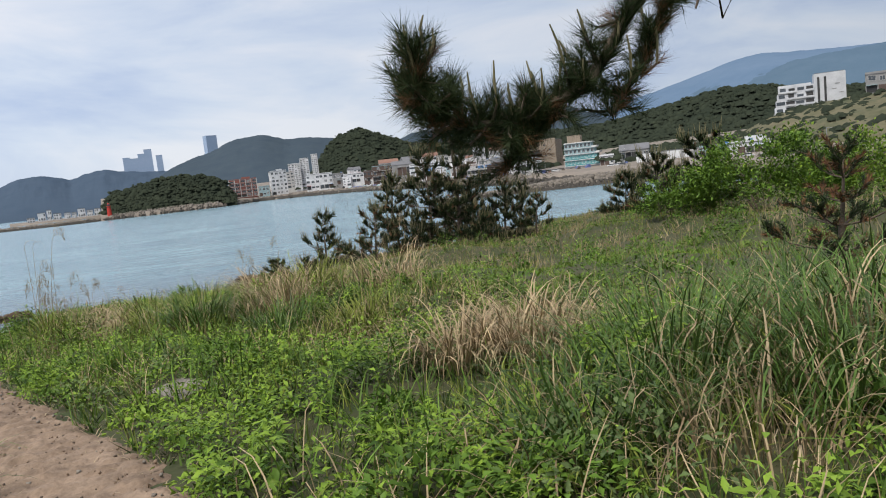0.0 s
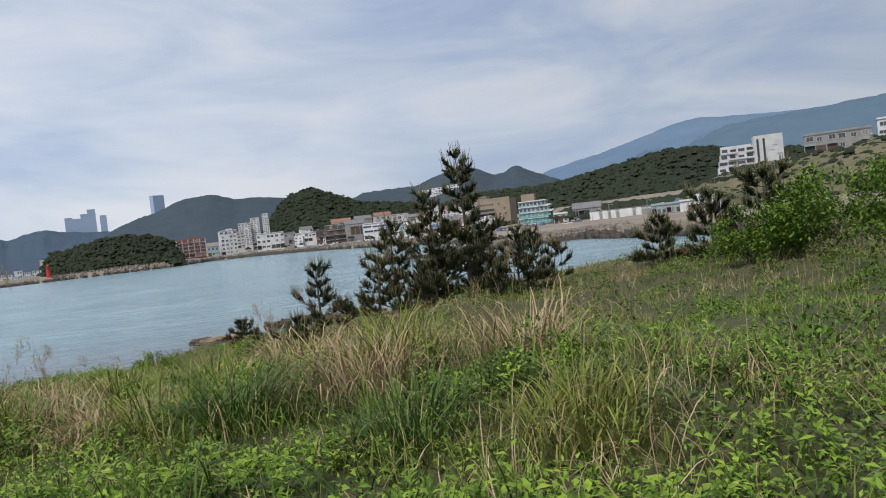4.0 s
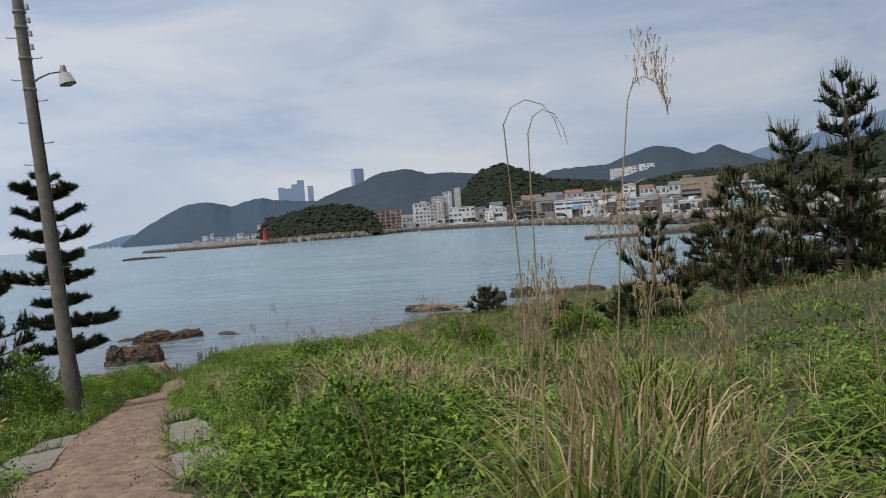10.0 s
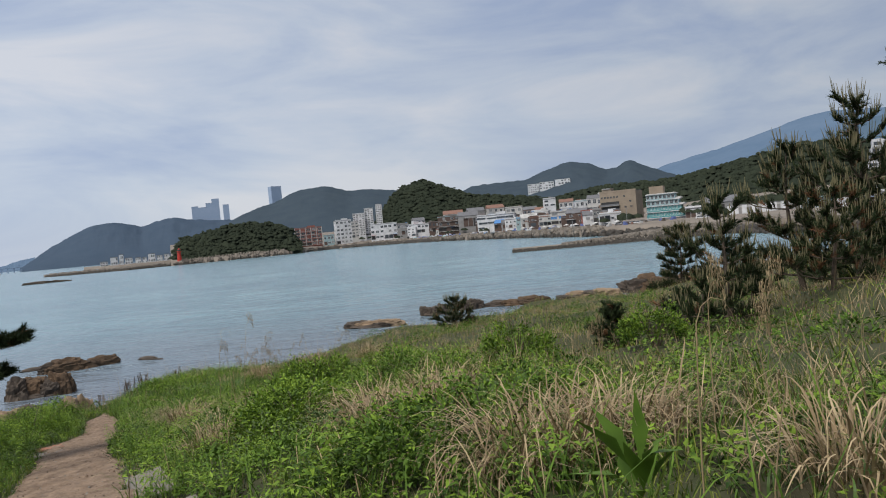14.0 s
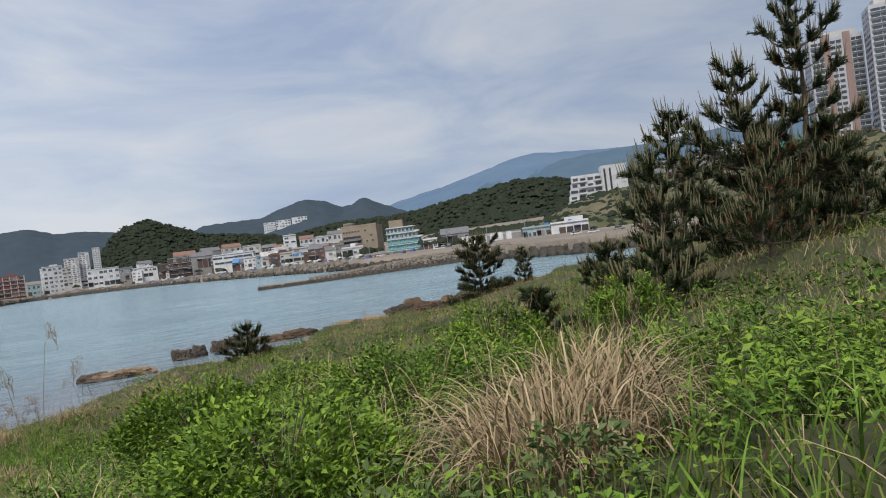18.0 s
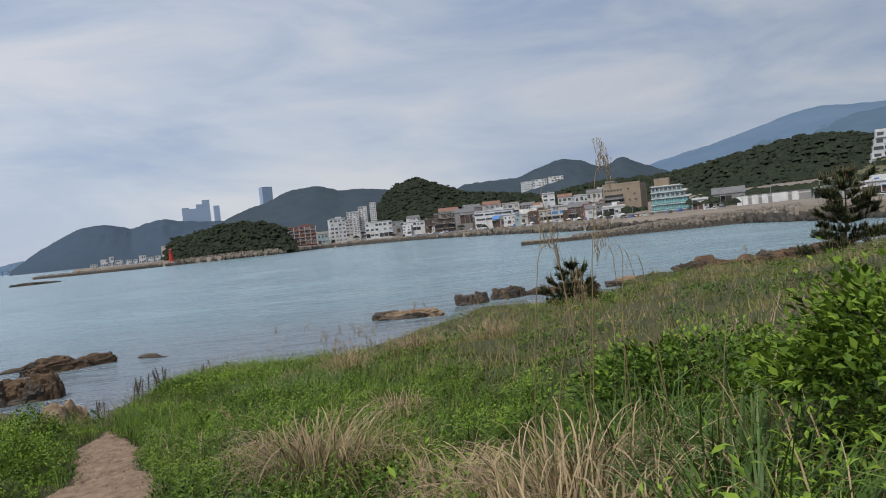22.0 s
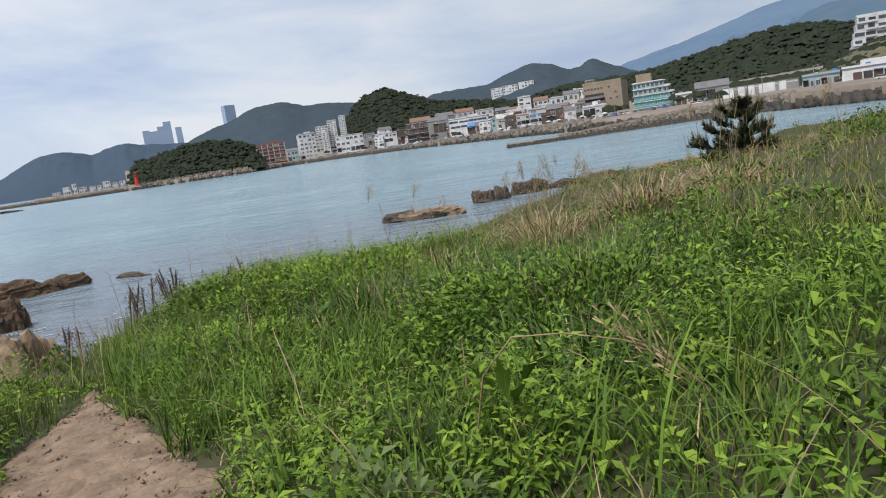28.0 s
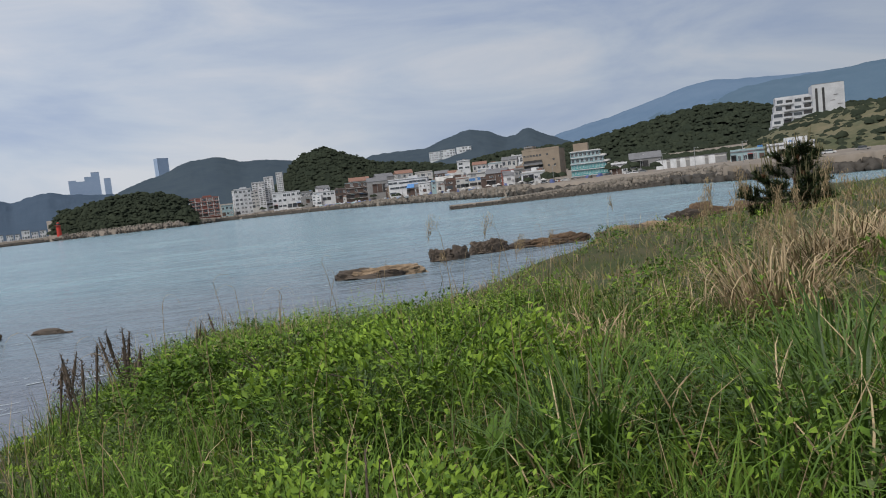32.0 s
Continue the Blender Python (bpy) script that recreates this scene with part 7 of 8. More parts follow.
blades("grass", "short green turf under the taller plants", x, y, 0.19, 0.021, 0.8, 0.35, "turf", 195, steps=(0.0, 1.0))
x, y = scatter(5500, 0.8, 6.0, 36, 58, 196, lambda d, x, y, u: u < 0.8)
arcs("long_blade", x, y, 0.62, 0.010, "lush", 196, tagged(new("fresh_grass"), "fresh arching grass blades among the weeds", "grass", kind="stuff"), (0.05, 0.6), (0.6, 2.6), 5)
x, y = scatter(9000, 0.2, 5.5, 43.4, 49, 197, lambda d, x, y, u: u < 0.35 + 0.8 * waves(x, y, 1.1, 76))
arcs("long_blade", x, y, 0.6, 0.009, "lush", 197, tagged(new("long_grass"), "long soft green grass on the lower bank", "grass", kind="stuff"), (0.05, 0.55), (0.5, 2.4), 4)
tangle = tagged(new("dry_grass_tangle"), "bent dry straw tangled through the green grass", "dry grass", kind="stuff")
x, y = scatter(17000, 0.9, 7.0, -1, 56, 501, lambda d, x, y, u: u < 1.5 * (dryness(x, y) - 0.40))
arcs("straw", x, y, 0.72, 0.008, "dry", 501, tangle, (0.1, 0.9), (0.8, 3.0), 5)
x, y = scatter(15000, 0.9, 7.0, -1, 56, 502, lambda d, x, y, u: u < 1.3 * (waves(x, y, 2.6, 88) - 0.4))
arcs("long_blade", x, y, 0.75, 0.011, "lush", 502, tangle, (0.05, 0.6), (0.6, 2.4), 5)
x, y = scatter(4000, -4.5, -0.8, 2, 54, 503, lambda d, x, y, u: u < 0.8)
arcs("long_blade", x, y, 0.55, 0.010, "lush", 503, tangle, (0.05, 0.6), (0.6, 2.4), 5)
x, y = scatter(5200, 1.5, 24, 6, 61, 504, lambda d, x, y, u: u < 1.4 * (waves(x, y, 5.0, 91) - 0.25))
arcs("seed_stalk", x, y, 0.8, 0.006, "dry", 504, tangle, (0.02, 0.25), (0.1, 0.9), 3)
x, y = scatter(1400, -4.0, 5.0, 44, 61, 505, lambda d, x, y, u: u < 0.9)
arcs("seed_stalk", x, y, 0.85, 0.006, "dry", 505, tangle, (0.02, 0.25), (0.1, 0.9), 3)
x, y = scatter(34000, 0.5, 6.5, 34, 58, 199, lambda d, x, y, u: u < 0.45 + 0.5 * waves(x, y, 1.9, 98))
blades("grass", "dense fresh green grass of the lower slope", x, y, 0.46, 0.0085, 0.65, 0.5, "lush", 199)
x, y = scatter(22000, -5, -0.5, 4, 54, 200, lambda d, x, y, u: u < 0.35 + 0.5 * waves(x, y, 1.9, 99))
blades("grass", "fresh green grass on the seaward side", x, y, 0.38, 0.011, 0.65, 0.5, "lush", 200)
# the wider slope, with a patch of short turf
lawn = lambda x, y: np.exp(-((x - 5.6) / 3.4) ** 2 - ((y - 12.8) / 3.2) ** 2) + np.exp(-((x - 10.5) / 2.6) ** 2 - ((y - 14.6) / 2.2) ** 2) + 0.5 * (waves(x, y, 2.4, 187) - 0.5)
slope_dry = lambda x, y: np.clip(0.37 + 1.1 * (waves(x, y, 6.5, 182) - 0.2) + 0.3 * (waves(x, y, 2.2, 183) - 0.5), 0, 1)
x, y = scatter(150000, 6, 38, 0, 66, 94, lambda d, x, y, u: u < (0.85 - 0.5 * slope_dry(x, y) - 0.008 * d) * np.where(lawn(x, y) > 0.5, 0.35, 1.0))
blades("grass", "green grass over the headland slope", x, y, 0.34, 0.023, 0.6, 0.4, "grass", 94, steps=(0.0, 1.0))
x, y = scatter(110000, 6, 38, 0, 66, 95, lambda d, x, y, u: u < (0.85 * slope_dry(x, y) - 0.004 * d) * np.where(lawn(x, y) > 0.5, 0.12, 1.0))
blades("dry_grass", "dry brownish grass over the headland slope", x, y, 0.44, 0.016, 0.5, 0.4, "dry", 95, "dry grass", steps=(0.0, 1.0))
x, y = scatter(60000, 2.5, 18, 7, 19, 188, lambda d, x, y, u: u < 1.6 * (lawn(x, y) - 0.25))
blades("grass", "bright short green turf on the slope", x, y, 0.14, 0.034, 0.8, 0.35, "lawn", 188, steps=(0.0, 1.0))
x, y = scatter(16000, -22, -4, 6, 62, 96, lambda d, x, y, u: u < 0.9 * np.clip((d + 22) / 7, 0, 1) + 0.3 * (waves(x, y, 4.0, 189) - 0.5))
blades("grass", "green grass on the seaward bank", x, y, 0.5, 0.022, 0.4, 0.3, "lush", 96)
x, y = scatter(24000, -52, -4, -36, 60, 196, lambda d, x, y, u: (d < -20) | (y < 8))
blades("grass", "coarse grass over the outer headland", x, y, 0.6, 0.075, 0.5, 0.3, "grass", 196, steps=(0.0, 1.0))
x, y = scatter(22000, 5, 75, -36, 62, 198, lambda d, x, y, u: (d > 36) | (y < 2))
blades("grass", "coarse grass over the inland slope", x, y, 0.6, 0.075, 0.5, 0.3, "grass", 198, steps=(0.0, 1.0))


def folded_leaves(name, c, d, L, wide, material, seed, parent):
    """Pointed leaves folded along the midrib, bent down towards the tip."""
    r = np.random.RandomState(seed)
    n = len(c)
    d = d / np.linalg.norm(d, axis=-1, keepdims=True)
    side = np.cross(d, np.array([0, 0, 1.0]) + r.normal(0, 0.25, (n, 3)))
    side /= np.linalg.norm(side, axis=-1, keepdims=True)
    nor = np.cross(side, d)
    L = L[:, None]
    W = L * wide * r.uniform(0.8, 1.2, (n, 1))
    sag = L * r.uniform(0.05, 0.4, (n, 1))
    mid = c + d * L * 0.5
    v = np.stack([c, c + d * L * 0.42 + side * W + nor * W * 0.35, mid, c + d * L * 0.42 - side * W + nor * W * 0.35, c + d * L * 0.95 - nor * sag], -2)
    b = 5 * np.arange(n)[:, None]
    f = np.concatenate([b + q for q in ([0, 1, 2], [1, 4, 2], [0, 2, 3], [3, 2, 4])], 1).reshape(-1, 3)
    return tagged(obj(name, mesh_of(name, v.reshape(-1, 3), f, M[material]), parent), kind="stuff")


def weeds(label, x, y, h, per, size, seed, wide=0.2, young=0.4):
    """Leafy herbs: a stem with leaves in a spiral, broad below and small, pale and upright at the shoot's tip."""
    r = np.random.RandomState(seed)
    clear = off_straw(x, y)
    x, y = x[clear], y[clear]
    n = len(x)
    z = ground_z(x, y)
    hh = h * r.uniform(0.7, 1.2, n) * clumps(x, y)
    lean = r.normal(0, 0.16, (n, 2))
    k = np.arange(per)
    s = 1 - 0.85 * ((k + r.uniform(0, 0.8, (n, per))) / per)
    a = 2.4 * k + r.uniform(0, 6.283, (n, 1)) + r.normal(0, 0.3, (n, per))
    rise_z = hh[:, None] * s
    c = np.stack([x[:, None] + lean[:, :1] * rise_z + np.cos(a) * 0.01, y[:, None] + lean[:, 1:] * rise_z + np.sin(a) * 0.01, z[:, None] + rise_z], -1)
    pitch = np.clip(1.25 * (s - 0.45), -0.25, 0.8) + r.normal(0, 0.25, (n, per))
    d = np.stack([np.cos(a) * np.cos(pitch), np.sin(a) * np.cos(pitch), np.sin(pitch)], -1)
    L = size * np.interp(s, [0.1, 0.5, 0.8, 0.95, 1.0], [0.75, 1.1, 1.0, 0.65, 0.4]) * r.uniform(0.75, 1.2, (n, per)) * r.uniform(0.7, 1.25, (n, 1))
    top = tagged(new("weeds"), label, "weeds", kind="stuff")
    # Lower leaves take the dark tone, which also holds the shade between stems.
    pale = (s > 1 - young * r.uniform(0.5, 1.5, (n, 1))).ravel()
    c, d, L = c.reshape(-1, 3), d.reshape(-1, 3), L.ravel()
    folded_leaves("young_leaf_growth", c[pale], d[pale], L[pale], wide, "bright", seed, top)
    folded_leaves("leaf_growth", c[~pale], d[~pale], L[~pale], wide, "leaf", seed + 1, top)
    blades("stem_growth", "", x, y, h * 0.8 * clumps(x, y), 0.007, 0.1, 0.0, "leaf", seed + 2, parent=top)


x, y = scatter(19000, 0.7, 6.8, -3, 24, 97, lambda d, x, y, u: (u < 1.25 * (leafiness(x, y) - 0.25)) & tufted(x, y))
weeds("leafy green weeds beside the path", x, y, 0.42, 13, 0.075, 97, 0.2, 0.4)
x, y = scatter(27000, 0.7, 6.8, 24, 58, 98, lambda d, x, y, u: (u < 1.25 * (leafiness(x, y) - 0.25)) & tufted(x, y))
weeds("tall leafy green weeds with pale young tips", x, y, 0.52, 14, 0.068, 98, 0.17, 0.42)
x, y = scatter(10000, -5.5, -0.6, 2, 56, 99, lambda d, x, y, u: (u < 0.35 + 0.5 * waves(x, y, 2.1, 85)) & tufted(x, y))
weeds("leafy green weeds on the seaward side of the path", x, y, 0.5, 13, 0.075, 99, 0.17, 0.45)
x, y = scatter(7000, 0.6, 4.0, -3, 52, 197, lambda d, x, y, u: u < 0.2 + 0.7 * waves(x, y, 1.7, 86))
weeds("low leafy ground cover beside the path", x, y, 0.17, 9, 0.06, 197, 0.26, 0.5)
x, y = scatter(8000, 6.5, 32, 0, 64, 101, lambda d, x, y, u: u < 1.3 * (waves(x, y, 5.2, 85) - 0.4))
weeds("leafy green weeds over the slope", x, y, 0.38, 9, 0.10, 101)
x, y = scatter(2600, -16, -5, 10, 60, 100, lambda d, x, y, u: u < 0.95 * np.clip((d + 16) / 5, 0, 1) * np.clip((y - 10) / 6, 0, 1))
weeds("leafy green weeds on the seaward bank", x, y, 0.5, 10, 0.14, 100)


def mounds(name, label, count, d0, d1, rad, high, per, size, material, seed, rule):
    """Dense low clumps of leafy plants: leaves over many small domes with dark gaps between them."""
    r = np.random.RandomState(seed)
    x, y = scatter(count, d0, d1, -2, 60, seed, rule)
    n = len(x)
    R, H = rad * r.uniform(0.5, 1.4, n)[:, None], high * r.uniform(0.45, 1.35, n)[:, None]
    a, u = r.uniform(0, 6.283, (n, per)), np.sqrt(r.uniform(0, 1, (n, per)))
    px, py = x[:, None] + np.cos(a) * u * R, y[:, None] + np.sin(a) * u * R
    lump = 0.75 + 0.5 * waves(px, py, 0.35, seed + 5)
    pz = ground_z(px, py) + H * (1 - u ** 2.4) * lump * r.uniform(0.55, 1.0, (n, per)) ** 0.5 + 0.03
    way = np.stack([np.cos(a) * (0.3 + u), np.sin(a) * (0.3 + u), 0.9 - 0.9 * u], -1) + r.normal(0, 0.45, (n, per, 3))
    c = np.stack([px, py, pz], -1).reshape(-1, 3)
    keep = scatter_free(c[:, 0], c[:, 1]) & off_straw(c[:, 0], c[:, 1])
    ob = obj(name, leaves_mesh(name, c[keep], way.reshape(-1, 3)[keep], size, material, seed, 0.45))
    return tagged(ob, label, "weeds", kind="stuff")


def scatter_free(x, y):
    """Whether a place lies off the trodden path."""
    d = x - path_x(y)
    return off_slabs(x, y) & ((d > np.interp(y, PATH_SIDE_Y, PATH_RIGHT) - 0.1) | (-d > np.interp(y, PATH_SIDE_Y, PATH_LEFT) - 0.1))


mounds("weed_mounds", "dense mounds of dark green leafy weeds", 300, -4.5, 6.5, 0.45, 0.34, 330, 0.06, "leaf", 511, lambda d, x, y, u: u < leafiness(x, y))
mounds("weed_mounds", "grey-green mugwort mounds among the grass", 260, -4.5, 7.0, 0.4, 0.32, 260, 0.055, "mugwort", 513, lambda d, x, y, u: u < 0.7)
mounds("weed_mounds", "leafy mounds over the far slope", 650, 6.5, 30, 0.7, 0.38, 130, 0.085, "leaf", 514, lambda d, x, y, u: u < 0.2 + 0.8 * waves(x, y, 6.0, 90))
mounds("weed_mounds", "low creeping leaves beside the path", 700, -2.2, 2.4, 0.28, 0.12, 100, 0.05, "bright", 515, lambda d, x, y, u: u < 0.8)


def path_litter():
    """Dry stalks and leaf bits trodden flat along both edges of the path."""
    r = np.random.RandomState(521)
    top = tagged(new("plant_litter"), "brown dry stalks littering the edges of the path", "litter", kind="stuff")
    for side, widths in ((-1, PATH_LEFT), (1, PATH_RIGHT)):
        y = r.uniform(-2, 46, 1500)
        x = path_x(y) + side * (np.interp(y, PATH_SIDE_Y, widths) + r.normal(-0.1, 0.16, 1500))
        arcs("litter_growth", x, y, 0.2, 0.008, "oldstraw", 522 + side, top, (1.2, 1.6), (-0.1, 0.4), 2)


path_litter()


def tussock(label, x, y, rad, h, n, material, seed):
    """A clump of long arching blades from one root: fresh ones, and last year's dry ones hanging over them."""
    r = np.random.RandomState(seed)
    top = tagged(new("grass_tussock"), label, "grass tussock", "grass tussocks")

    def some(k, q):
        a, u = r.uniform(0, 6.283, k), rad * q * np.sqrt(r.uniform(0, 1, k))
        return x + np.cos(a) * u, y + np.sin(a) * u

    if material == "dry":
        root = (x, y)
        bx, by = some(int(n * 0.5), 0.5)
        arcs("stalk_tuft", bx, by, h * 0.7, 0.008, "oldstraw", seed, top, (0.0, 0.6), (0.2, 1.6), 4, 1.6, root)
        bx, by = some(int(n * (0.5 if y < 8 or y > 36 else 0.36)), 0.55)
        arcs("hooked_blade", bx, by, h * 1.4, 0.0125, "dry", seed + 7, top, (0.1, 0.7), (2.0, 3.6), 9, 2.1, root)
        bx, by = some(int(n * 0.22), 0.6)
        arcs("hanging_tuft", bx, by, h * 1.25, 0.012, "dry", seed + 1, top, (0.3, 1.0), (1.4, 2.6), 8, 2.0, root)
        bx, by = some(int(n * 0.25), 0.9)
        arcs("fallen_straw", bx, by, h * 0.8, 0.010, "oldstraw", seed + 2, top)
        bx, by = some(int(n * 0.28), 1.0)
        arcs("under_growth", bx, by, h * 0.6, 0.012, "sedge", seed + 3, top)
    else:
        wide = 0.014
        material = "sedge" if material == "lush" else material
        bx, by = some(int(n * 0.6), 0.55)
        arcs("blade_tuft", bx, by, h * 1.15, wide, material, seed, top, (0.05, 0.7), (0.5, 2.4))
        bx, by = some(int(n * 0.5), 0.6)
        arcs("hanging_tuft", bx, by, h * 1.2, wide * 0.9, material, seed + 1, top, (0.2, 0.9), (1.8, 3.4), 6)
        bx, by = some(int(n * 0.25), 0.9)
        arcs("under_growth", bx, by, h * 0.9, wide * 0.75, "dry", seed + 2, top)
        bx, by = some(int(n * 0.5), 1.0)
        arcs("under_growth", bx, by, h * 0.6, wide, "grass", seed + 3, top)
    return top


for k, (tx, ty, tr, th, tn, tm) in enumerate(TUFTS):
    tussock({"dry": "dry straw-coloured tussock of drooping blades", "grass": "green tussock of long arching blades", "lush": "lush green tussock of broad blades"}[tm], tx, ty, tr, th, tn, tm, 300 + k)


def reeds(label, x, y, n, h, spread, seed, plume=True):
    """Tall dry reed stalks with nodding plumes."""
    r = random.Random(seed)
    top = tagged(new("reed_clump"), label, "reeds", "reed clumps")
    z0 = float(ground_z(x, y))
    top.matrix_world = pose(x, y, z0 - 0.05)
    for k in range(n):
        bx, by = r.gauss(0, spread), r.gauss(0, spread)
        H = h * r.uniform(0.6, 1.1)
        lx, ly = r.uniform(-0.18, 0.18), r.uniform(-0.12, 0.12)
        pts = [Vector((bx + lx * H * s * s, by + ly * H * s * s, H * s)) for s in (0, 0.35, 0.7, 0.92)]
        sd, sw = r.choice((-1, 1)), r.uniform(0.7, 1.3)
        bend = [pts[-1] + Vector((sd * sw * a, 0.3 * sd * a, b)) for a, b in ((0.03, 0.07), (0.08, 0.10), (0.14, 0.08), (0.18, 0.02), (0.20, -0.06))]
        v, f = tube(pts + bend, [0.005, 0.0042, 0.0034, 0.0026, 0.0022, 0.002, 0.0018, 0.0014, 0.0008], 5)
        stalk = obj("stalk", mesh_of("stalk", [tuple(p) for p in v], f, M["dry"]), top)
        if plume and r.random() < (0.5 if y < 20 or -8 < x < -6 else 0.22):
            q = np.array([tuple(bend[c].lerp(bend[c + 1], r.random())) for c in [r.choice((0, 1, 1, 2, 2, 3, 3)) for _ in range(90)]])
            w = np.array([[r.gauss(0, 0.10), r.gauss(0, 0.10), -1.0] for _ in range(90)])
            w /= np.linalg.norm(w, axis=1, keepdims=True)
            pv, pf = needles_at(q, w, 2, 0.05, seed + k, 0.14, 0.03)
            tagged(obj("plume", mesh_of("plume", pv, pf, M["dry"]), stalk), kind="stuff")
    return top


for k, (rx, ry, n, h, sp) in enumerate(((-3.48, 14.85, 3, 2.15, 0.1), (-3.2, 14.75, 2, 2.2, 0.08), (-3.4, 15.0, 12, 1.2, 0.26), (-0.6, 29.6, 12, 1.2, 0.5), (-7.6, 47.9, 16, 1.15, 0.3), (-7.1, 48.3, 14, 1.1, 0.35), (-2.9, 14.9, 7, 1.1, 0.3), (0.6, 17.5, 8, 1.3, 0.4), (-7.4, 32.8, 5, 2.3, 0.25), (-6.4, 33.4, 5, 2.1, 0.4), (-3.9, 20.0, 9, 1.0, 0.6), (-12.0, 51.5, 10, 1.3, 0.9), (-9.2, 52.5, 8, 1.4, 0.9), (-5.0, 54.0, 10, 1.4, 1.6), (-13.4, 48.6, 9, 1.0, 0.6), (3.0, 13.8, 5, 1.3, 0.5), (-6.6, 55.5, 9, 1.3, 1.5), (5.0, 46, 10, 1.3, 1.8), (-4.9, 46.5, 12, 1.5, 1.2), (-3.4, 44.0, 8, 1.6, 0.8), (2.0, 33.5, 9, 1.2, 1.2), (-4.0, 41.0, 10, 1.4, 1.5))):
    reeds("tall dry reeds with nodding plumes", rx, ry, n, h, sp, 400 + k)


def dead_stalks(x, y, n, h, seed):
    """Dark withered dock stalks with seed heads."""
    r = random.Random(seed)
    top = tagged(new("dock_plant"), "dark withered dock stalks above the grass", "weed", "dock plants")
    top.matrix_world = pose(x, y, float(ground_z(x, y)) - 0.05)
    for k in range(n):
        H = h * r.uniform(0.6, 1.05)
        lx, ly = r.uniform(-0.25, 0.25), r.uniform(-0.2, 0.2)
        bx, by = r.gauss(0, 0.12), r.gauss(0, 0.12)
        pts = [Vector((bx + lx * H * s, by + ly * H * s, H * s)) for s in (0, 0.5, 0.8, 1.0)]
        v, f = tube(pts, [0.008, 0.012, 0.02, 0.004], 6)
        stalk = obj("stalk", mesh_of("stalk", [tuple(p) for p in v], f, M["bark"]), top)
        q = np.array([tuple(pts[1].lerp(pts[3], r.random())) for _ in range(40)])
        w = np.array([[r.gauss(0, 0.7), r.gauss(0, 0.7), 1.0] for _ in range(40)])
        pv, pf = needles_at(q, w / np.linalg.norm(w, axis=1, keepdims=True), 3, 0.06, seed + k, 0.5, 0.09)
        tagged(obj("seed_head", mesh_of("seed_head", pv, pf, M["bark"]), stalk), kind="stuff")


for k, (dx, dy, dn, dh) in enumerate(((-13.7, 52.4, 5, 1.1), (-13.2, 52.8, 4, 1.05), (-13.1, 54.2, 6, 1.0), (-14.6, 51.0, 3, 0.8), (-12.0, 56.5, 4, 0.8))):
    dead_stalks(dx, dy, dn, dh, 460 + k)


def dock_leaves(x, y, n, long, seed):
    """A rosette of broad upright leaves."""
    r = np.random.RandomState(seed)
    a, tilt = r.uniform(0, 6.283, n), r.uniform(0.65, 1.4, n)
    bx, by = x + 0.05 * np.cos(a), y + 0.05 * np.sin(a)
    c = np.stack([bx, by, ground_z(bx, by) + r.uniform(0.1, 0.3, n)], -1)
    d = np.stack([np.cos(a) * np.cos(tilt), np.sin(a) * np.cos(tilt), np.sin(tilt)], -1)
    top = tagged(new("broad_dock_plant"), "broad dark green dock leaves standing in the grass", "weed", "leafy dock plants")
    folded_leaves("dock_leaf", c, d, long * r.uniform(0.7, 1.15, n), 0.13, "leaf", seed, top)
    arcs("dock_stem", bx, by, 0.3, 0.012, "leaf", seed + 1, top, (0.02, 0.3), (0.0, 0.3), 2)


for k, (dx, dy, dn, dl) in enumerate(((-4.54, 20.15, 12, 0.34), (-14.6, 45.4, 16, 0.4), (-14.2, 46.1, 12, 0.36), (-8.75, 36.0, 6, 0.34), (-10.58, 41.4, 8, 0.26), (-10.92, 46.5, 10, 0.3), (-10.5, 46.1, 8, 0.28))):
    dock_leaves(dx, dy, dn, dl, 480 + k)


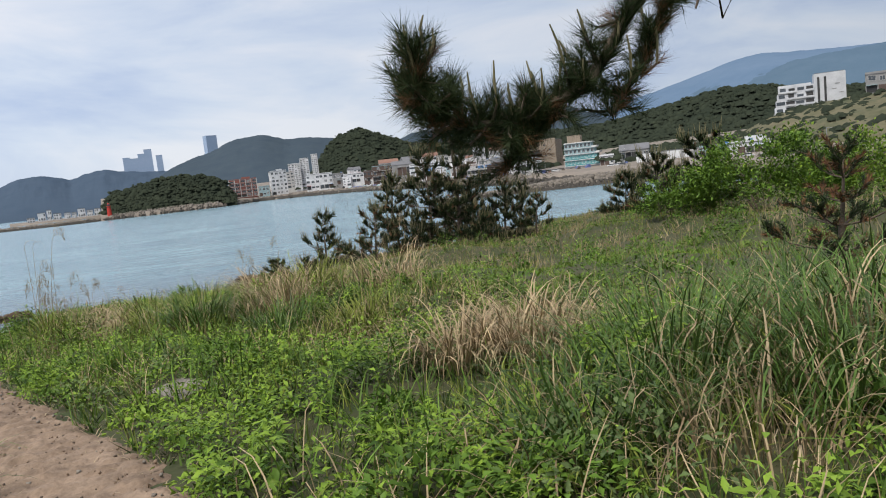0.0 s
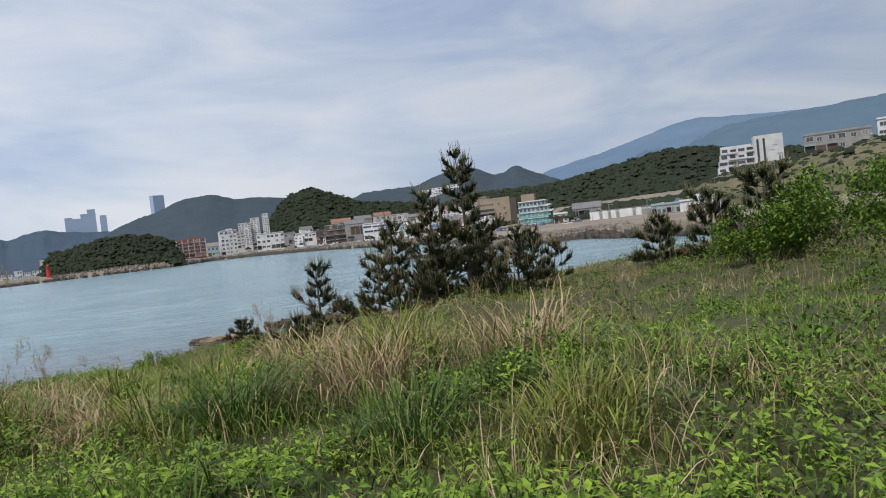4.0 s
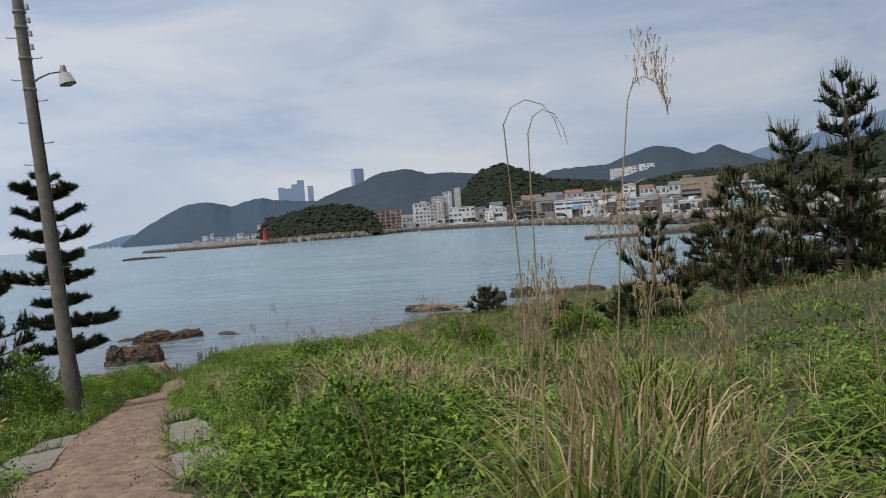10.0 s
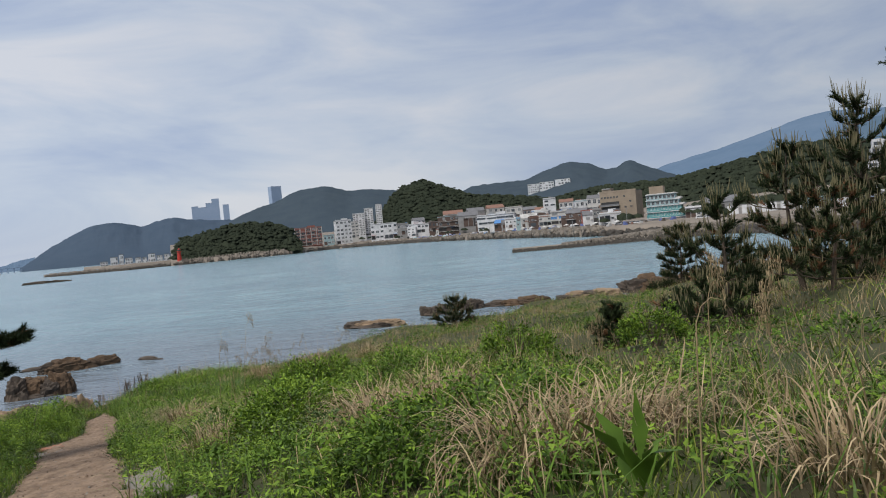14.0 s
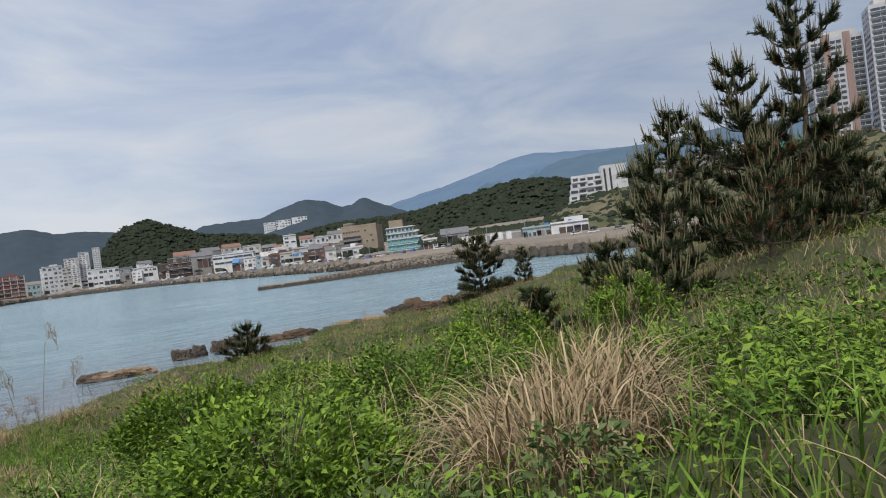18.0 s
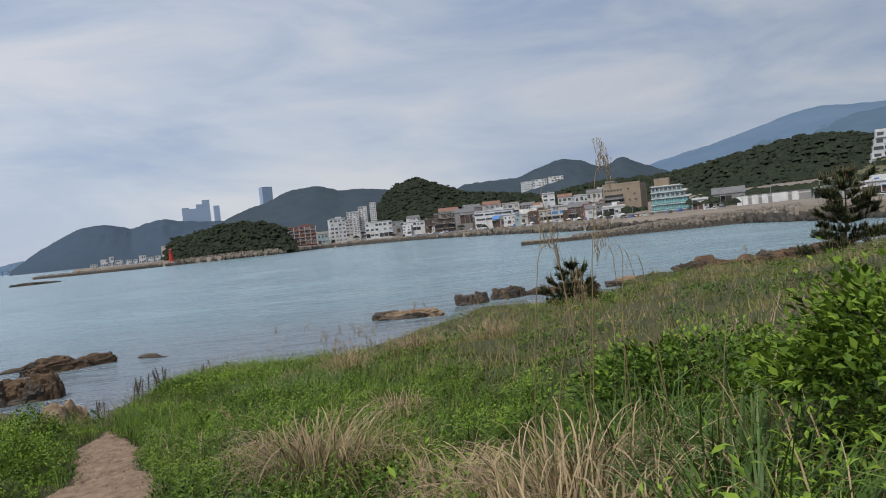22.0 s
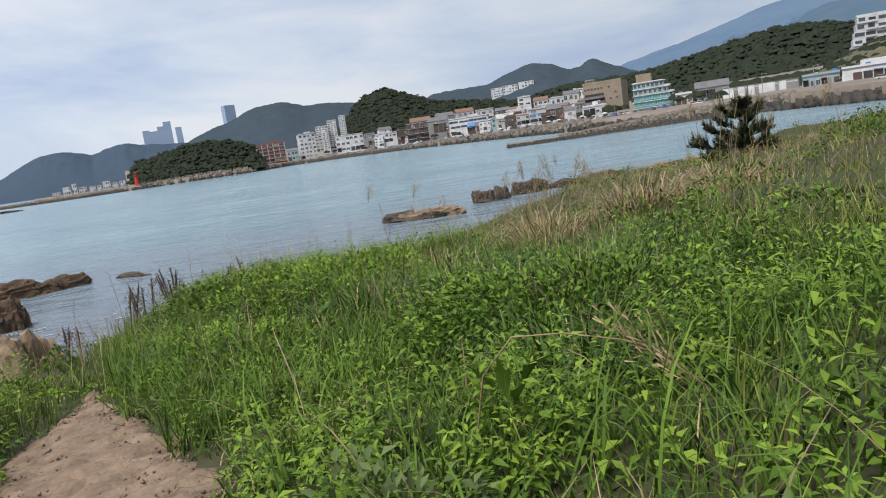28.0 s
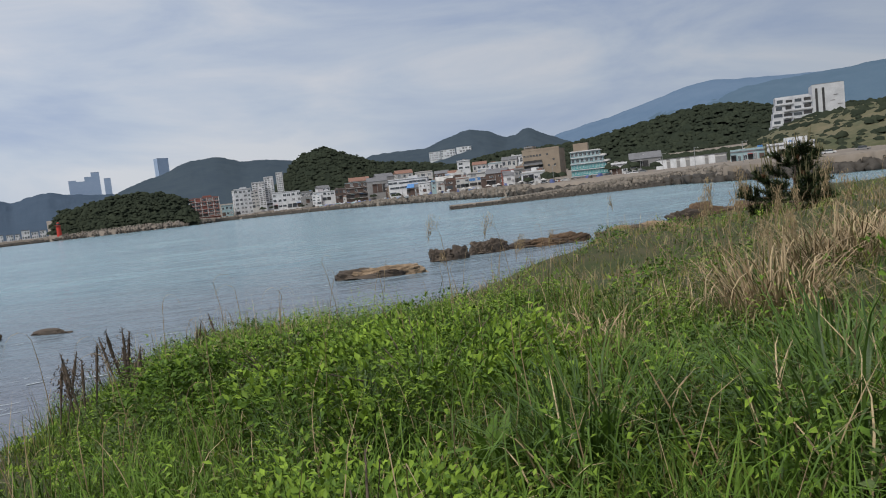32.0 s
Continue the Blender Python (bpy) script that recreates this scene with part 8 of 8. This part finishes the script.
def bent_reed():
    """One long dry reed bowed over the weeds, its loose plume hanging at the end."""
    top = tagged(new("bent_reed"), "long dry reed bowed over the leafy weeds", "reed")
    pts = [Vector(p) for p in ((-10.82, 41.32, float(ground_z(-10.82, 41.32)) - 0.03), (-10.72, 41.28, 6.18), (-10.6, 41.24, 6.32), (-10.42, 41.16, 6.315), (-10.22, 41.05, 6.27), (-10.12, 40.96, 6.21), (-10.04, 40.86, 6.11))]
    v, f = tube(pts, [0.0045, 0.0042, 0.0038, 0.0034, 0.0028, 0.002, 0.001], 5)
    obj("stalk", mesh_of("stalk", [tuple(p) for p in v], f, M["dry"]), top)
    r = random.Random(77)
    q = np.array([tuple(pts[k].lerp(pts[k + 1], r.random())) for k in [r.choice((4, 4, 5, 5, 5)) for _ in range(60)]])
    w = np.array([(0.5 + r.gauss(0, 0.25), -0.5 + r.gauss(0, 0.25), -0.55 + r.gauss(0, 0.3)) for _ in range(60)])
    pv, pf = needles_at(q, w / np.linalg.norm(w, axis=1, keepdims=True), 2, 0.07, 78, 0.15, 0.03)
    tagged(obj("plume", mesh_of("plume", pv, pf, M["dry"]), top), kind="stuff")


bent_reed()


# ---- slabs along the path ----
def slab(label, x, y, sx, sy, yaw, material, seed, name="paving_slab"):
    r = random.Random(seed)
    z0 = float(ground_z(x, y))
    e = 0.5
    nx = (float(ground_z(x - e, y)) - float(ground_z(x + e, y)))
    ny = (float(ground_z(x, y - e)) - float(ground_z(x, y + e)))
    bm = bmesh.new()
    n = 16
    low, high = [], []
    for k in range(n):
        a = 6.283 * k / n
        q = 1 / max(abs(math.cos(a)), abs(math.sin(a))) * r.uniform(0.90, 1.0)
        px, py = math.cos(a) * sx * q / 2, math.sin(a) * sy * q / 2
        high.append(bm.verts.new((px, py, 0.035 + r.uniform(-0.01, 0.01) - px * nx - py * ny)))
        low.append(bm.verts.new((px * 1.03, py * 1.03, -0.15 - px * nx - py * ny)))
    bm.faces.new(high)
    for k in range(n):
        k2 = (k + 1) % n
        bm.faces.new((low[k], low[k2], high[k2], high[k]))
    me = bpy.data.meshes.new(name)
    bm.to_mesh(me)
    bm.free()
    me.materials.append(M[material])
    ob = tagged(new(name, me), label, "slab", "slabs along the path")
    ob.matrix_world = pose(x, y, z0, 0, 0, yaw)
    return ob


for k, (sx, sy, w, l, yaw, material, label) in enumerate(SLABS):
    slab(label, sx, sy, w, l, yaw, material, k + 1)


def pebbles():
    r = np.random.RandomState(3)
    for n, lo, hi, material, seed in ((2600, 0.004, 0.015, "path", 9), (420, 0.006, 0.02, "concrete", 10), (1500, 0.004, 0.012, "bark", 11)):
        y = r.uniform(-2, 46.5, n)
        u = r.uniform(-0.95, 0.95, n)
        x = path_x(y) + np.where(u < 0, u * np.interp(y, PATH_SIDE_Y, PATH_LEFT), u * np.interp(y, PATH_SIDE_Y, PATH_RIGHT))
        stones("path_gravel", "small stones and clods on the footpath", np.stack([x, y, ground_z(x, y) + 0.038], -1), lo, hi, M[material], seed)


pebbles()
